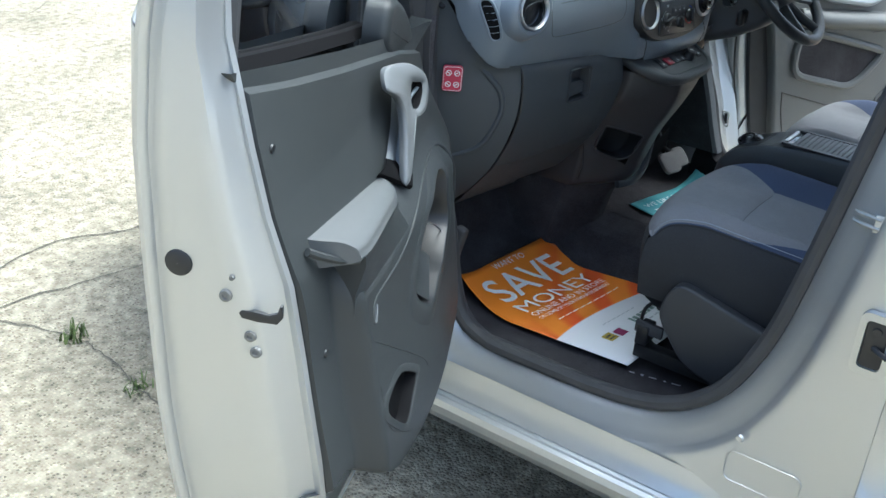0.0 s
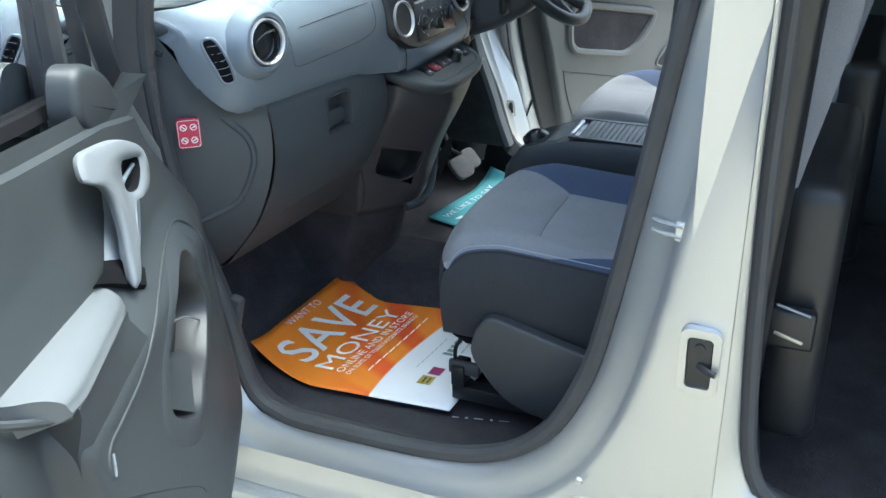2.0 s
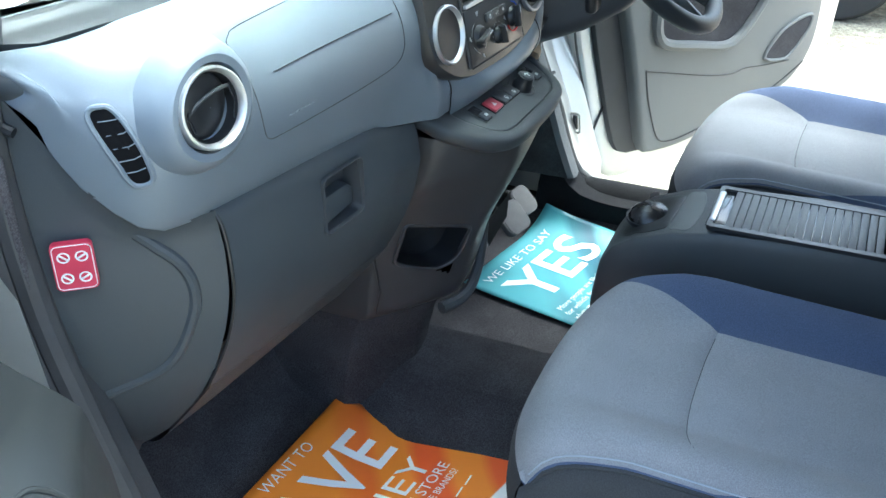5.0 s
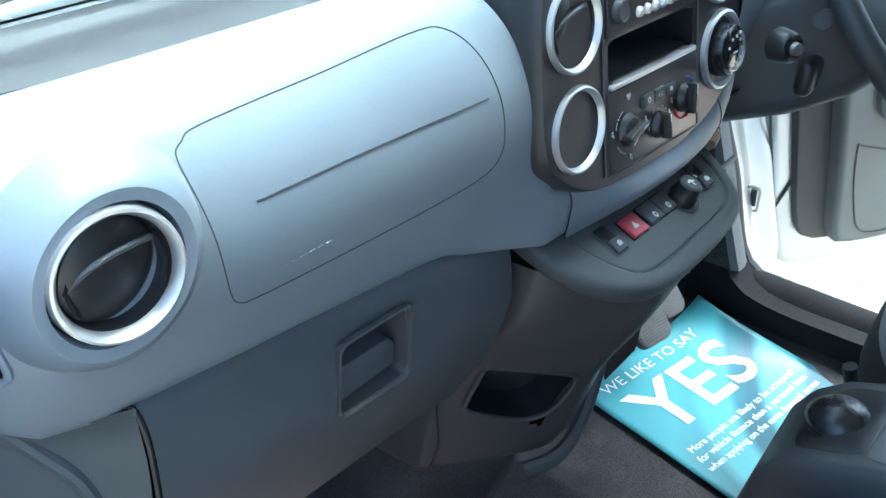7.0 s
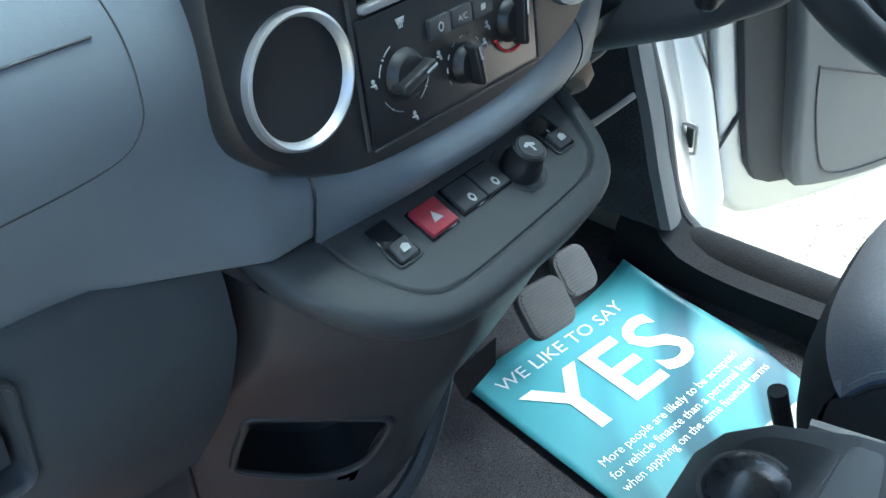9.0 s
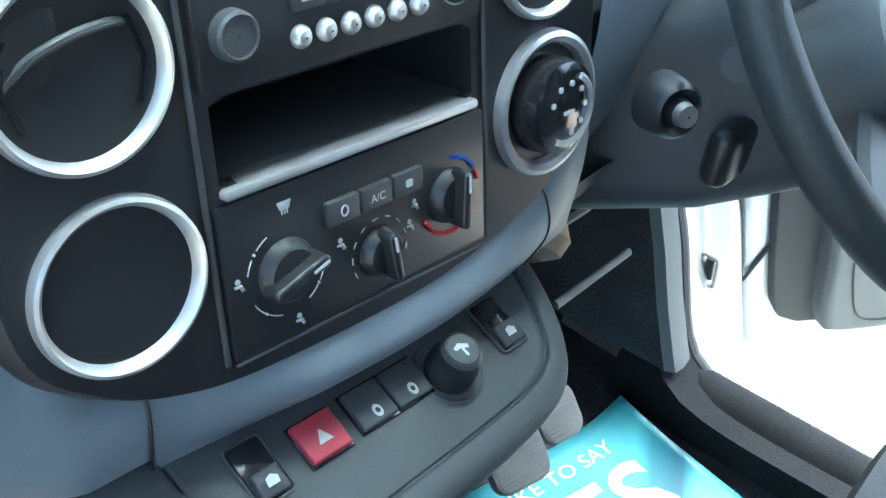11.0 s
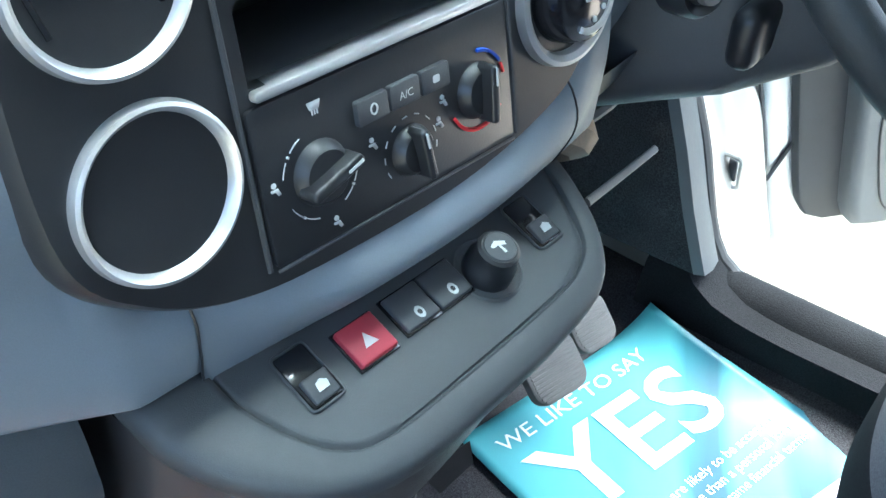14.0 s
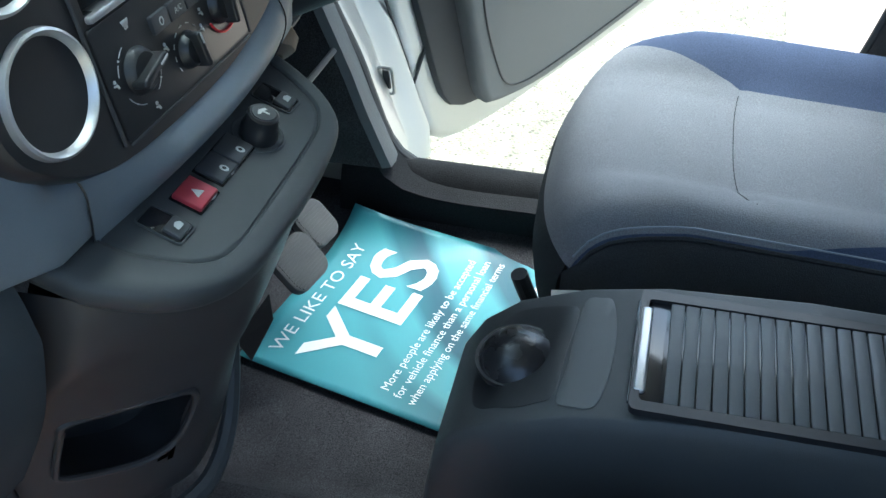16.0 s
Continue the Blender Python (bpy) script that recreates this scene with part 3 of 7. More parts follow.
def belt(s):
    t = thing("seat_belt", "black webbing seat belt with a chromed tongue on the centre pillar", "seat belt")
    path = cr([(s * 0.665, -0.845, 1.55), (s * 0.672, -0.86, 1.2), (s * 0.675, -0.875, 0.9), (s * 0.68, -0.88, 0.6)], 24)
    rings = [[p + Vector((0, 0.022, 0)), p + Vector((s * -0.0015, 0, 0)), p + Vector((0, -0.022, 0)), p + Vector((s * 0.0015, 0, 0))] for p in path]
    part("webbing", loft(rings, True, (True, True)), BLACK, t)
    part("tongue", block(0.004, 0.052, 0.007, pose(s * 0.630, -0.945, 0.850, 16), 0.001), STEEL, t, "chromed belt tongue")
    part("anchor_cover", block(0.03, 0.085, 0.075, pose(s * 0.614, -0.945, 0.862), 0.008, 3), BLACK, t)
    part("tongue_edge", block(0.004, 0.060, 0.004, pose(s * 0.630, -0.948, 0.905, 14), 0.001), TRIMGREY, t)


belt(-1)
belt(1)


def pillar_fittings(s):
    # striker loop on its plate
    plate = part("striker_plate", block(0.004, 0.020, 0.034, pose(s * 0.797, -0.770, 1.10, 0, 0, 0), 0.002), SILVER, car, "striker backing plate")
    for dz in (-0.009, 0.009):
        part("striker_bar", tube([(s * 0.798, -0.772, 1.10 + dz), (s * 0.790, -0.735, 1.10 + dz), (s * 0.782, -0.722, 1.10 + dz)], 0.0042, 8), STEEL, plate, "bright zinc striker loop")
    if s < 0:
        m = pose(s * 0.820, -0.822, 0.885, 4, 0, -90)
        part("catch_recess", frame_plate(rrect(0.066, 0.130, 0.016), rrect(0.042, 0.100, 0.009), -0.007, 0.008, m), SILVER, car, "raised silver lip round the door catch")
        c = part("door_catch", prism(rrect(0.040, 0.098, 0.007), -0.004, 0.008, m, 0.002), BLACK, car, "black sliding door catch")
        part("catch_pin", tube([m @ Vector((0.0, -0.004, -0.004)), m @ Vector((0.014, -0.014, -0.006)), m @ Vector((0.030, -0.018, -0.009))], 0.0055, 8), BLACK, c)
        part("catch_screw", lathe([(0.0005, -0.008), (0.008, -0.008), (0.009, -0.004)], m @ Matrix.Translation((0, 0, 0.03)), 14), BLACK, c)
        g = pose(s * 0.8215, -0.995, 0.503, 3, 0, -90)
        part("track_recess", prism(rrect(0.34, 0.066, 0.022), -0.002, 0.02, g), GLOSSBLACK, car, "black recess of the sliding door track")
        part("track_roller", block(0.022, 0.004, 0.004, g @ Matrix.Translation((0.05, -0.006, -0.014)), 0.001), STEEL, car)
        part("rubber_plug", lathe([(0.0005, -0.004), (0.006, -0.004), (0.009, 0.0)], pose(s * 0.818, -0.632, 0.583, 0, 0, -90), 16), SILVER, car)
        pr = rrect(0.155, 0.075, 0.018)
        path = [pose(s * 0.8165, -0.692, 0.512, 4, 0, -90) @ Vector((x, -0.001, z)) for x, z in pr]
        part("pressed_line", tube(path, 0.0016, 6, True), SILVER, car, "pressed line in the sill panel")


pillar_fittings(-1)
pillar_fittings(1)


def wheel(x, y):
    w = new("wheel")
    w.parent = car
    s = 1 if x > 0 else -1
    m = pose(x, y, 0.315, 0, 0, 90)
    part("tyre", lathe([(0.20, -0.09), (0.29, -0.095), (0.312, -0.08), (0.315, 0), (0.312, 0.08), (0.29, 0.095), (0.20, 0.09), (0.20, -0.09)], m, 40), TYRE, w)
    part("rim", lathe([(0.001, -0.05), (0.12, -0.055), (0.2, -0.08), (0.205, 0.08), (0.12, 0.055), (0.001, 0.05)], m, 40), STEEL, w)


for x in (-0.74, 0.74):
    for y in (0.80, -1.6):
        wheel(x, y)


# ---- front doors ----
def door(name, label, dark):
    """An opened front door. Built for the passenger side about its latch edge: u runs to the latch, n points into the cabin."""
    t = thing(name, label, "car door")
    L = Vector((-1.75, -0.13, 0))
    u, nn = Vector((-0.927, -0.375, 0)), Vector((0.375, -0.927, 0))

    def at(uu, n, z):
        return L + u * uu + nn * n + Vector((0, 0, z))
    M = Matrix(((u.x, nn.x, 0, L.x), (u.y, nn.y, 0, L.y), (0, 0, 1, 0), (0, 0, 0, 1)))

    # how the outer skin and the lining's edge lie, by height
    def skin(z):
        return float(np.interp(z, [0.40, 0.62, 0.85, 1.1, 1.3, 1.45, 1.78], [-0.030, -0.075, -0.100, -0.112, -0.118, -0.114, -0.07]))

    def edge(z):
        return float(np.interp(z, [0.40, 0.50, 0.60, 0.68, 0.75, 0.95, 1.1, 1.2, 1.35, 1.45, 1.78], [0.045, 0.088, 0.122, 0.143, 0.140, 0.112, 0.086, 0.052, 0.016, -0.010, -0.025]))

    def rear(z):
        return float(np.interp(z, [0.40, 0.48, 0.54, 0.6, 0.75, 0.9, 1.1, 1.3, 1.5, 1.78], [-0.075, -0.050, -0.034, -0.02, -0.005, 0.006, 0.011, 0.014, 0.0, -0.06]))
    zs = [0.405, 0.43, 0.47, 0.53, 0.6, 0.7, 0.8, 0.9, 1.0, 1.1, 1.2, 1.3, 1.38, 1.44]
    # the metal shut face, with a step and a raised rib
    rows = []
    for z in zs + [1.52, 1.60, 1.68, 1.74, 1.775]:
        a, b, r = skin(z), edge(z), rear(z)
        w = b - a
        rows.append([at(r - 0.006, a - 0.001, z), at(r + 0.004, a + 0.004, z), at(r + 0.007, a + 0.012, z), at(r + 0.004, a + 0.017, z), at(r - 0.006, a + 0.021, z), at(r - 0.007, a + 0.029, z), at(r + 0.000, a + 0.040, z), at(r - 0.001, a + 0.36 * w, z), at(r - 0.006, a + 0.60 * w, z), at(r - 0.008, a + 0.76 * w, z),
                     at(r - 0.020, a + 0.82 * w, z), at(r - 0.045, a + 0.88 * w, z), at(r - 0.055, a + 0.93 * w, z), at(r - 0.052, b - 0.004, z), at(r - 0.06, b, z)])
    part("shut_face", loft(rows, False), SILVER, t, "silver painted shut face of the door", sharp=50)
    rows = []
    for z in zs:
        row = []
        for i in range(11):
            f = i / 10
            zz = 0.405 + (z - 0.405) * (float(np.interp(f, [0, 0.3, 0.6, 1], [1.235, 1.27, 1.315, 1.44])) - 0.405) / 1.035
            row.append(at(-1.03 + (rear(zz) - 0.006 + 1.03) * f, skin(zz) - 0.012 * math.sin(math.pi * f), zz))
        rows.append(row)
    part("window_post", loft([[at(rear(z) - 0.006 - d, skin(z) + k, z) for d, k in ((0.0, 0.0), (0.04, -0.002), (0.085, 0.0), (0.09, 0.02), (0.085, 0.06))] for z in (1.43, 1.5, 1.6, 1.7, 1.775)], False), SILVER, t, "silver post behind the window")
    part("outer_skin", loft(rows, False), SILVER, t, "silver painted outer skin")
    # bottom and hinge edge
    part("lower_edge", loft([[at(-1.03 + (rear(0.405) + 1.024) * f, skin(0.405) + (edge(0.43) - skin(0.405)) * g, 0.405 + 0.012 * g) for g in (0, 0.3, 0.7, 1)] for f in (0, 0.3, 0.6, 1)], False), SILVER, t)
    part("hinge_edge", loft([[at(-1.03, skin(z) + (float(np.interp(z, [0.9, 1.1, 1.235], [0.05, 0.03, -0.03])) - skin(z)) * f, z) for f in (0, 0.5, 1)] for z in (0.405, 0.5, 0.7, 0.9, 1.0, 1.1, 1.17, 1.235)], False), SILVER, t)

    # the lining: a swelling surface from the shut edge to the hinge end
    def card_n(uu, z):
        f = (uu + 1.0) / 1.0
        base = edge(z) + 0.004
        front = float(np.interp(z, [0.40, 0.7, 1.0, 1.2, 1.45], [0.12, 0.125, 0.105, 0.06, 0.03]))
        n = front + (base - front) * min(1, max(0, f)) ** 0.8
        low = math.exp(-((z - 0.68) / 0.22) ** 2) * math.exp(-((uu + 0.46) / 0.34) ** 2)
        def ease(v):
            v = min(1, max(0, v))
            return v * v * (3 - 2 * v)
        n += 0.040 * low + 0.006 * math.exp(-((z - 1.06) / 0.06) ** 2)
        # the raised body under the armrest
        n += 0.044 * ease((-0.138 - uu) / 0.05) * ease((1.095 - z) / 0.08) * ease((uu + 1.0) / 0.22) * (0.45 + 0.55 * ease((z - 0.56) / 0.10))
        return n

    def card_low(uu):
        return float(np.interp(uu, [-1.0, -0.85, -0.55, -0.25, -0.10], [0.70, 0.65, 0.632, 0.668, 0.735]))

    def card_top(uu):
        return float(np.interp(uu, [-1.0, -0.7, -0.4, 0.0], [1.235, 1.268, 1.312, 1.378]))
    loop = cr([(0, -0.724, 1.036), (0, -0.722, 0.985), (0, -0.722, 0.927), (0, -0.655, 0.887), (0, -0.595, 0.872), (0, -0.512, 0.853), (0, -0.448, 0.888), (0, -0.437, 0.918), (0, -0.475, 0.956), (0, -0.53, 0.987), (0, -0.60, 1.014), (0, -0.665, 1.033)], 48, True)
    low = cr([(0, -0.300, 0.829), (0, -0.350, 0.800), (0, -0.352, 0.788), (0, -0.320, 0.769), (0, -0.287, 0.745), (0, -0.268, 0.748), (0, -0.233, 0.778), (0, -0.214, 0.802), (0, -0.220, 0.820), (0, -0.262, 0.832)], 36, True)

    def wide(ring, k):
        c = sum((Vector(p) for p in ring), Vector()) / len(ring)
        return [c + (p - c) * k for p in ring]

    def in_loop(ring, a, z):
        hit = False
        for p, q in zip(ring, ring[1:] + ring[:1]):
            if (p.z > z) != (q.z > z) and a < p.y + (z - p.z) * (q.y - p.y) / (q.z - p.z):
                hit = not hit
        return hit
    big_cut, low_cut = wide(loop, 1.10), wide(low, 1.08)
    rows = []
    us = [-0.98 + 0.95 * i / 130 for i in range(131)]
    for i, uu in enumerate(us):
        lo, hi = card_low(uu), card_top(uu)
        row = [at(uu, card_n(uu, lo) - 0.05, lo + 0.004)]
        for k in range(101):
            z = lo + (hi - lo) * k / 100
            ru = uu
            if uu > -0.2:
                ru = uu + (rear(z) - 0.063 + 0.03 - 0.05 * max(0, z - 1.33)) * (uu + 0.2) / 0.17
            if uu < -0.70:
                ru = uu + float(np.interp(z, [0.92, 1.02, 1.10, 1.18, 1.27], [0, 0.025, 0.08, 0.13, 0.165])) * (-0.70 - uu) / 0.28
            row.append(at(ru, card_n(uu, z) - (0.010 if k in (0, 100) else 0) - (0.07 if in_loop(big_cut, ru, z) else 0.03 if in_loop(low_cut, ru, z) else 0), z))
        row.append(at(uu, card_n(uu, hi) - 0.014, hi + 0.026))
        rows.append(row)
    # roll the free ends over
    first = [p - u * 0.012 - nn * 0.05 for p in rows[0]]
    last = [p + u * 0.001 - nn * 0.012 for p in rows[-1]]
    card = part("door_lining", loft([first] + rows + [last], False), CARD if dark else DOORLIT, t, "dark grey grained plastic door lining" if dark else "plastic door lining, coloured paler as if sunlit")
    lining = CARD if dark else DOORLIT

    def on(uu, z, lift=0.0):
        return at(uu, card_n(uu, z) + lift, z)
    # armrest
    a0, a1 = -0.122, -0.458
    sec = []
    for i in range(9):
        f = i / 8
        uu = a0 + (a1 - a0) * f
        n0 = 0.090 - 0.016 * f
        w = 0.064 - 0.012 * f
        zt = 1.128 - 0.026 * f
        sect = cr([(0, n0 - 0.02, zt + 0.012), (0, n0 + w * 0.5, zt + 0.006), (0, n0 + w * 0.9, zt - 0.006), (0, n0 + w, zt - 0.016), (0, n0 + w * 0.97, zt - 0.030), (0, n0 - 0.01, zt - 0.036)], 18)
        s_ = 1 - 0.12 * (abs(2 * f - 1) ** 8)
        sec.append([at(uu - 0.036 * (1 - f) * max(0, (p.y - n0) / w), n0 + (p.y - n0) * s_, p.z) for p in sect])
    part("armrest", loft(sec, False, (True, True)), ARMREST, t, "pale grey vinyl armrest")
    body = []
    for i in range(11):
        f = i / 10
        uu = -0.172 - 0.280 * f
        no, zt = 0.153 - 0.026 * f, 1.128 - 0.026 * f
        body.append([at(uu, 0.06, zt - 0.008), at(uu, no - 0.012, zt - 0.018), at(uu, no, zt - 0.028), at(uu, no + 0.001, zt - 0.042), at(uu, card_n(uu, 1.03) + 0.001, 1.03), at(uu, card_n(uu, 0.95) - 0.012, 0.95)])
    part("armrest_base", loft(body, False, (True, True)), lining, t)
    part("armrest_lip", tube(cr([at(-0.094, 0.088, 1.133), at(-0.120, 0.105, 1.116), at(-0.150, 0.124, 1.100), at(-0.165, 0.146, 1.098)], 12), 0.0065, 8), lining, t)
    # the metal pan behind the lining, bare along the bottom
    part("inner_pan", loft([[at(uu, edge(z) - 0.004, z) for z in (0.41, 0.45, 0.50, 0.56, 0.61, 0.655)] for uu in (-0.058, -0.2, -0.4, -0.6, -0.8, -1.0)], False), SILVER, t, "bare silver metal below the lining")
    # pull handle: a pale moulding with a bar, the release in its dark recess
    HP = Matrix(((u.x, -nn.x, 0, 0), (u.y, -nn.y, 0, 0), (0, 0, 1, 0), (0, 0, 0, 1)))

    def facing(n):
        return Matrix.Translation(L + nn * n) @ HP
    def pts(*rows):
        return [at(*r) for r in rows]
    def lie(z):
        return float(np.interp(z, [1.07, 1.11, 1.15, 1.20, 1.25, 1.28], [0.128, 0.120, 0.113, 0.103, 0.090, 0.075]))
    outer = cr([(a, z, 0) for a, z in ((-0.488, 1.258), (-0.500, 1.277), (-0.524, 1.286), (-0.567, 1.280), (-0.627, 1.268), (-0.669, 1.252), (-0.707, 1.229), (-0.715, 1.205), (-0.700, 1.181), (-0.674, 1.168), (-0.642, 1.168), (-0.612, 1.172),
                                       (-0.584, 1.148), (-0.556, 1.113), (-0.528, 1.081), (-0.508, 1.080), (-0.512, 1.097), (-0.532, 1.143), (-0.543, 1.179), (-0.545, 1.208), (-0.532, 1.230), (-0.512, 1.243))], 88, True)
    hole = cr([(a, z, 0) for a, z in ((-0.626, 1.233), (-0.659, 1.225), (-0.692, 1.214), (-0.676, 1.193), (-0.648, 1.182), (-0.618, 1.187), (-0.600, 1.202), (-0.608, 1.222))], 60, True)
    hc = sum((Vector(p) for p in hole), Vector()) / 60
    polar = sorted((math.atan2(p.y - hc.y, p.x - hc.x), (p - hc).length) for p in hole)

    def hole_at(p, k=1.0):
        r = float(np.interp(math.atan2(p.y - hc.y, p.x - hc.x), [a for a, _ in polar], [r for _, r in polar], period=2 * math.pi))
        return hc + (p - hc).normalized() * r * k
    mid = [p.lerp(hole_at(p), 0.10) for p in outer]

    def shell(points, d):
        return [at(p.x, lie(p.y) + d, p.y) for p in points]
    rim = [hole_at(p) for p in outer]
    hd = part("handle_moulding", loft([shell([p.lerp(hole_at(p), 0.08) for p in outer], -0.014), shell([p.lerp(hole_at(p), 0.015) for p in outer], -0.007), shell(outer, -0.002), shell([p.lerp(hole_at(p), 0.05) for p in outer], 0.002), shell(mid, 0.003), shell([p.lerp(q, 0.5) for p, q in zip(outer, rim)], 0.003), shell([hole_at(p, 1.12) for p in outer], 0.001), shell(rim, -0.003)], True), HANDLEGREY, t, "pale satin grey door handle moulding", sharp=60)
    # Recess coloured near-black to hold the shade inside.
    rel = part("release_recess", loft([shell([hole_at(p, k) for p in outer], d) for k, d in ((1.01, -0.0025), (0.98, -0.016), (0.6, -0.019), (0.02, -0.020))], True), VOID, hd, "recess of the door release, shade put into its black")
    part("release_lever", tube([at(a, lie(z) - 0.012, z) for a, z in ((-0.604, 1.200), (-0.64, 1.204), (-0.684, 1.206))], 0.0035, 8), PAD, rel, "satin door release lever")
    # grey flank between the moulding and the lining
    A = cr(pts((-0.615, 0.098, 1.176), (-0.586, 0.104, 1.148), (-0.558, 0.110, 1.113), (-0.530, 0.117, 1.080)), 12)
    B = cr(pts((-0.745, 0.075, 1.170), (-0.705, 0.088, 1.110), (-0.635, 0.103, 1.066), (-0.540, 0.118, 1.060)), 12)
    part("handle_flank", loft([[a - nn * 0.02, a - nn * 0.006, a.lerp(b, 0.5) - nn * 0.004, b - nn * 0.004, b - nn * 0.04] for a, b in zip(A, B)], False), PAD, hd, "grey-blue flank of the door handle")
    part("finger_plate", loft([[on(a, z, 0.003) for a, z in ((-0.611, 1.205), (-0.575, 1.166), (-0.508, 1.126))], [on(a, z, 0.004) for a, z in ((-0.650, 1.182), (-0.610, 1.142), (-0.537, 1.113))], [on(a, z, 0.003) for a, z in ((-0.690, 1.156), (-0.650, 1.122), (-0.567, 1.100))]], False), TRIMGREY, hd, "pale plate behind the pull bar")
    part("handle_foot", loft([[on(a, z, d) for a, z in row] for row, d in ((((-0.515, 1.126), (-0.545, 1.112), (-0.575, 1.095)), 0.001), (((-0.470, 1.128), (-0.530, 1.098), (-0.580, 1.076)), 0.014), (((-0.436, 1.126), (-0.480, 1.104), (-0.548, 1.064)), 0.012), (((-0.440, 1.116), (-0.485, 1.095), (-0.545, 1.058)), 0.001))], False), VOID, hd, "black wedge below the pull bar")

    # storage pocket: a raised loop with a hollow coloured darker than the lining
    po = part("pocket_rim", loft([[on(p.y, p.z, d) for p in wide(loop, k)] for k, d in ((1.34, -0.0015), (1.28, 0.0012), (1.12, 0.0022), (1.04, 0.0030), (1.0, 0.0010))], True), lining, t, "moulded rim of the door pocket")
    c = sum((Vector(p) for p in loop), Vector()) / 48
    part("pocket_dark", loft([[on(c.y + (p.y - c.y) * k, c.z + (p.z - c.z) * k, d) for p in loop] for k, d in ((1.0, 0.001), (0.97, -0.012), (0.93, -0.050), (0.5, -0.055), (0.02, -0.056))], True), BLACK, po, "mouth of the door pocket, coloured darker than the lining")
    # Ledge coloured paler than the lining to carry its gloss.
    part("pocket_divider", tube(cr([on(-0.548, 0.990, -0.012), on(-0.625, 0.962, -0.010), on(-0.700, 0.914, -0.010)], 12), 0.0018, 8), HANDLEGREY, po, "ledge across the pocket, its gloss put into pale grey")
    part("pocket_front", loft([[on(a0 + (a1 - a0) * f, b0 + (b1 - b0) * f, d - 0.008 * math.sin(math.pi * f)) for f in (0, 0.25, 0.5, 0.75, 1)] for (a0, b0), (a1, b1), d in (((-0.500, 0.960), (-0.640, 0.891), -0.034), ((-0.494, 0.960), (-0.628, 0.889), -0.022), ((-0.470, 0.935), (-0.580, 0.876), -0.014), ((-0.440, 0.915), (-0.512, 0.856), -0.003))], False), lining, po, "sloping front of the door pocket")
    # the bead that sweeps round the pocket and down to the pull slot
    part("moulded_bead", tube(cr([on(a, z, -0.001) for a, z in ((-0.812, 0.94), (-0.814, 1.006), (-0.806, 1.044), (-0.785, 1.062), (-0.738, 1.064), (-0.623, 1.050), (-0.487, 1.026), (-0.383, 1.006), (-0.285, 1.002), (-0.235, 1.000), (-0.214, 0.984), (-0.212, 0.965))], 60), 0.0032, 8), lining, card)
    # low recess, slot, screws, seams
    rr = part("recess_frame", loft([[on(p.y, p.z, d) for p in wide(low, k)] for k, d in ((1.36, -0.0015), (1.30, 0.0010), (1.10, 0.0016), (1.04, 0.0022), (1.0, 0.0006))], True), lining, t)
    c = sum((Vector(p) for p in low), Vector()) / 36
    # Walls and floor near-black, carrying the recess's shade in their colour.
    part("recess_floor", loft([[on(c.y + (p.y - c.y) * k, c.z + (p.z - c.z) * k, d) for p in low] for k, d in ((1.0, 0.0), (0.96, -0.020), (0.5, -0.022), (0.02, -0.022))], True), VOID, rr, "low recess in the door lining, shade put into its black")
    for line in (((-0.209, 0.936), (-0.30, 0.873), (-0.403, 0.799), (-0.425, 0.770)), ((-0.200, 0.86), (-0.203, 0.80), (-0.220, 0.765), (-0.28, 0.724), (-0.368, 0.677))):
        part("lining_seam", tube(cr([on(a, z, -0.0004) for a, z in line], 24), 0.0011, 6), BLACK, card)
    part("pull_slot", tube([on(-0.232, 0.990, 0.000), on(-0.226, 0.978, 0.001), on(-0.219, 0.964, 0.000)], 0.0028, 6), HANDLEGREY, card)
    for a, z in ((-0.084, 1.285), (-0.107, 0.963)):
        part("trim_screw", lathe([(0.0005, 0.003), (0.006, 0.003), (0.007, 0.0)], Matrix.Translation(on(a, z)) @ M.to_3x3().to_4x4(), 12), BLACK, card)
    # shut-face details

    def shut(n, z, uu=None):
        return Matrix.Translation(at(rear(z) + (0.0 if uu is None else uu), n, z)) @ M.to_3x3().to_4x4() @ pose(0, 0, 0, 0, 0, -90)
    part("access_plug", lathe([(0.0005, 0.0025), (0.017, 0.0025), (0.0195, 0.001), (0.0205, -0.004)], shut(-0.058, 1.138), 28), BLACK, t, "round black plug in the shut face")
    for n, z, r in ((0.008, 1.098, 0.0098), (0.042, 1.038, 0.0092), (0.050, 1.013, 0.0092), (0.018, 1.128, 0.0042)):
        s_ = part("latch_screw", lathe([(0.0005, -0.001), (r * 0.35, -0.001), (r * 0.45, 0.0012), (r * 0.85, 0.001), (r, -0.004)], shut(n, z, -0.0055 if n > 0.03 else -0.002), 18), SCREW, t, "dulled steel latch screw")
    part("latch_mouth", prism([(-0.034, -0.003), (-0.030, 0.002), (-0.012, 0.0035), (0.010, 0.002), (0.022, 0.007), (0.026, 0.020), (0.029, 0.019), (0.029, 0.000), (0.022, -0.010), (-0.006, -0.012), (-0.030, -0.010)], -0.0025, 0.004, shut(0.060, 1.076, -0.0085) @ pose(0, 0, 0, 0, 0, 180), 0.001), BLACK, t, "dark latch slot")
    # window, frame, mirror
    zt = 1.76
    pane = part("window_pane", loft([[at(uu, -0.045 + 0.03 * (z - 1.3), z) for z in (card_top(uu) - 0.03, card_top(uu) + 0.1, min(zt - 0.04, 1.78 - max(0, (-uu - 0.45)) * 0.72))] for uu in (-0.95, -0.86, -0.7, -0.5, -0.3, -0.05)], False), GLASS, t, "tinted door window")
    pane.visible_shadow = False
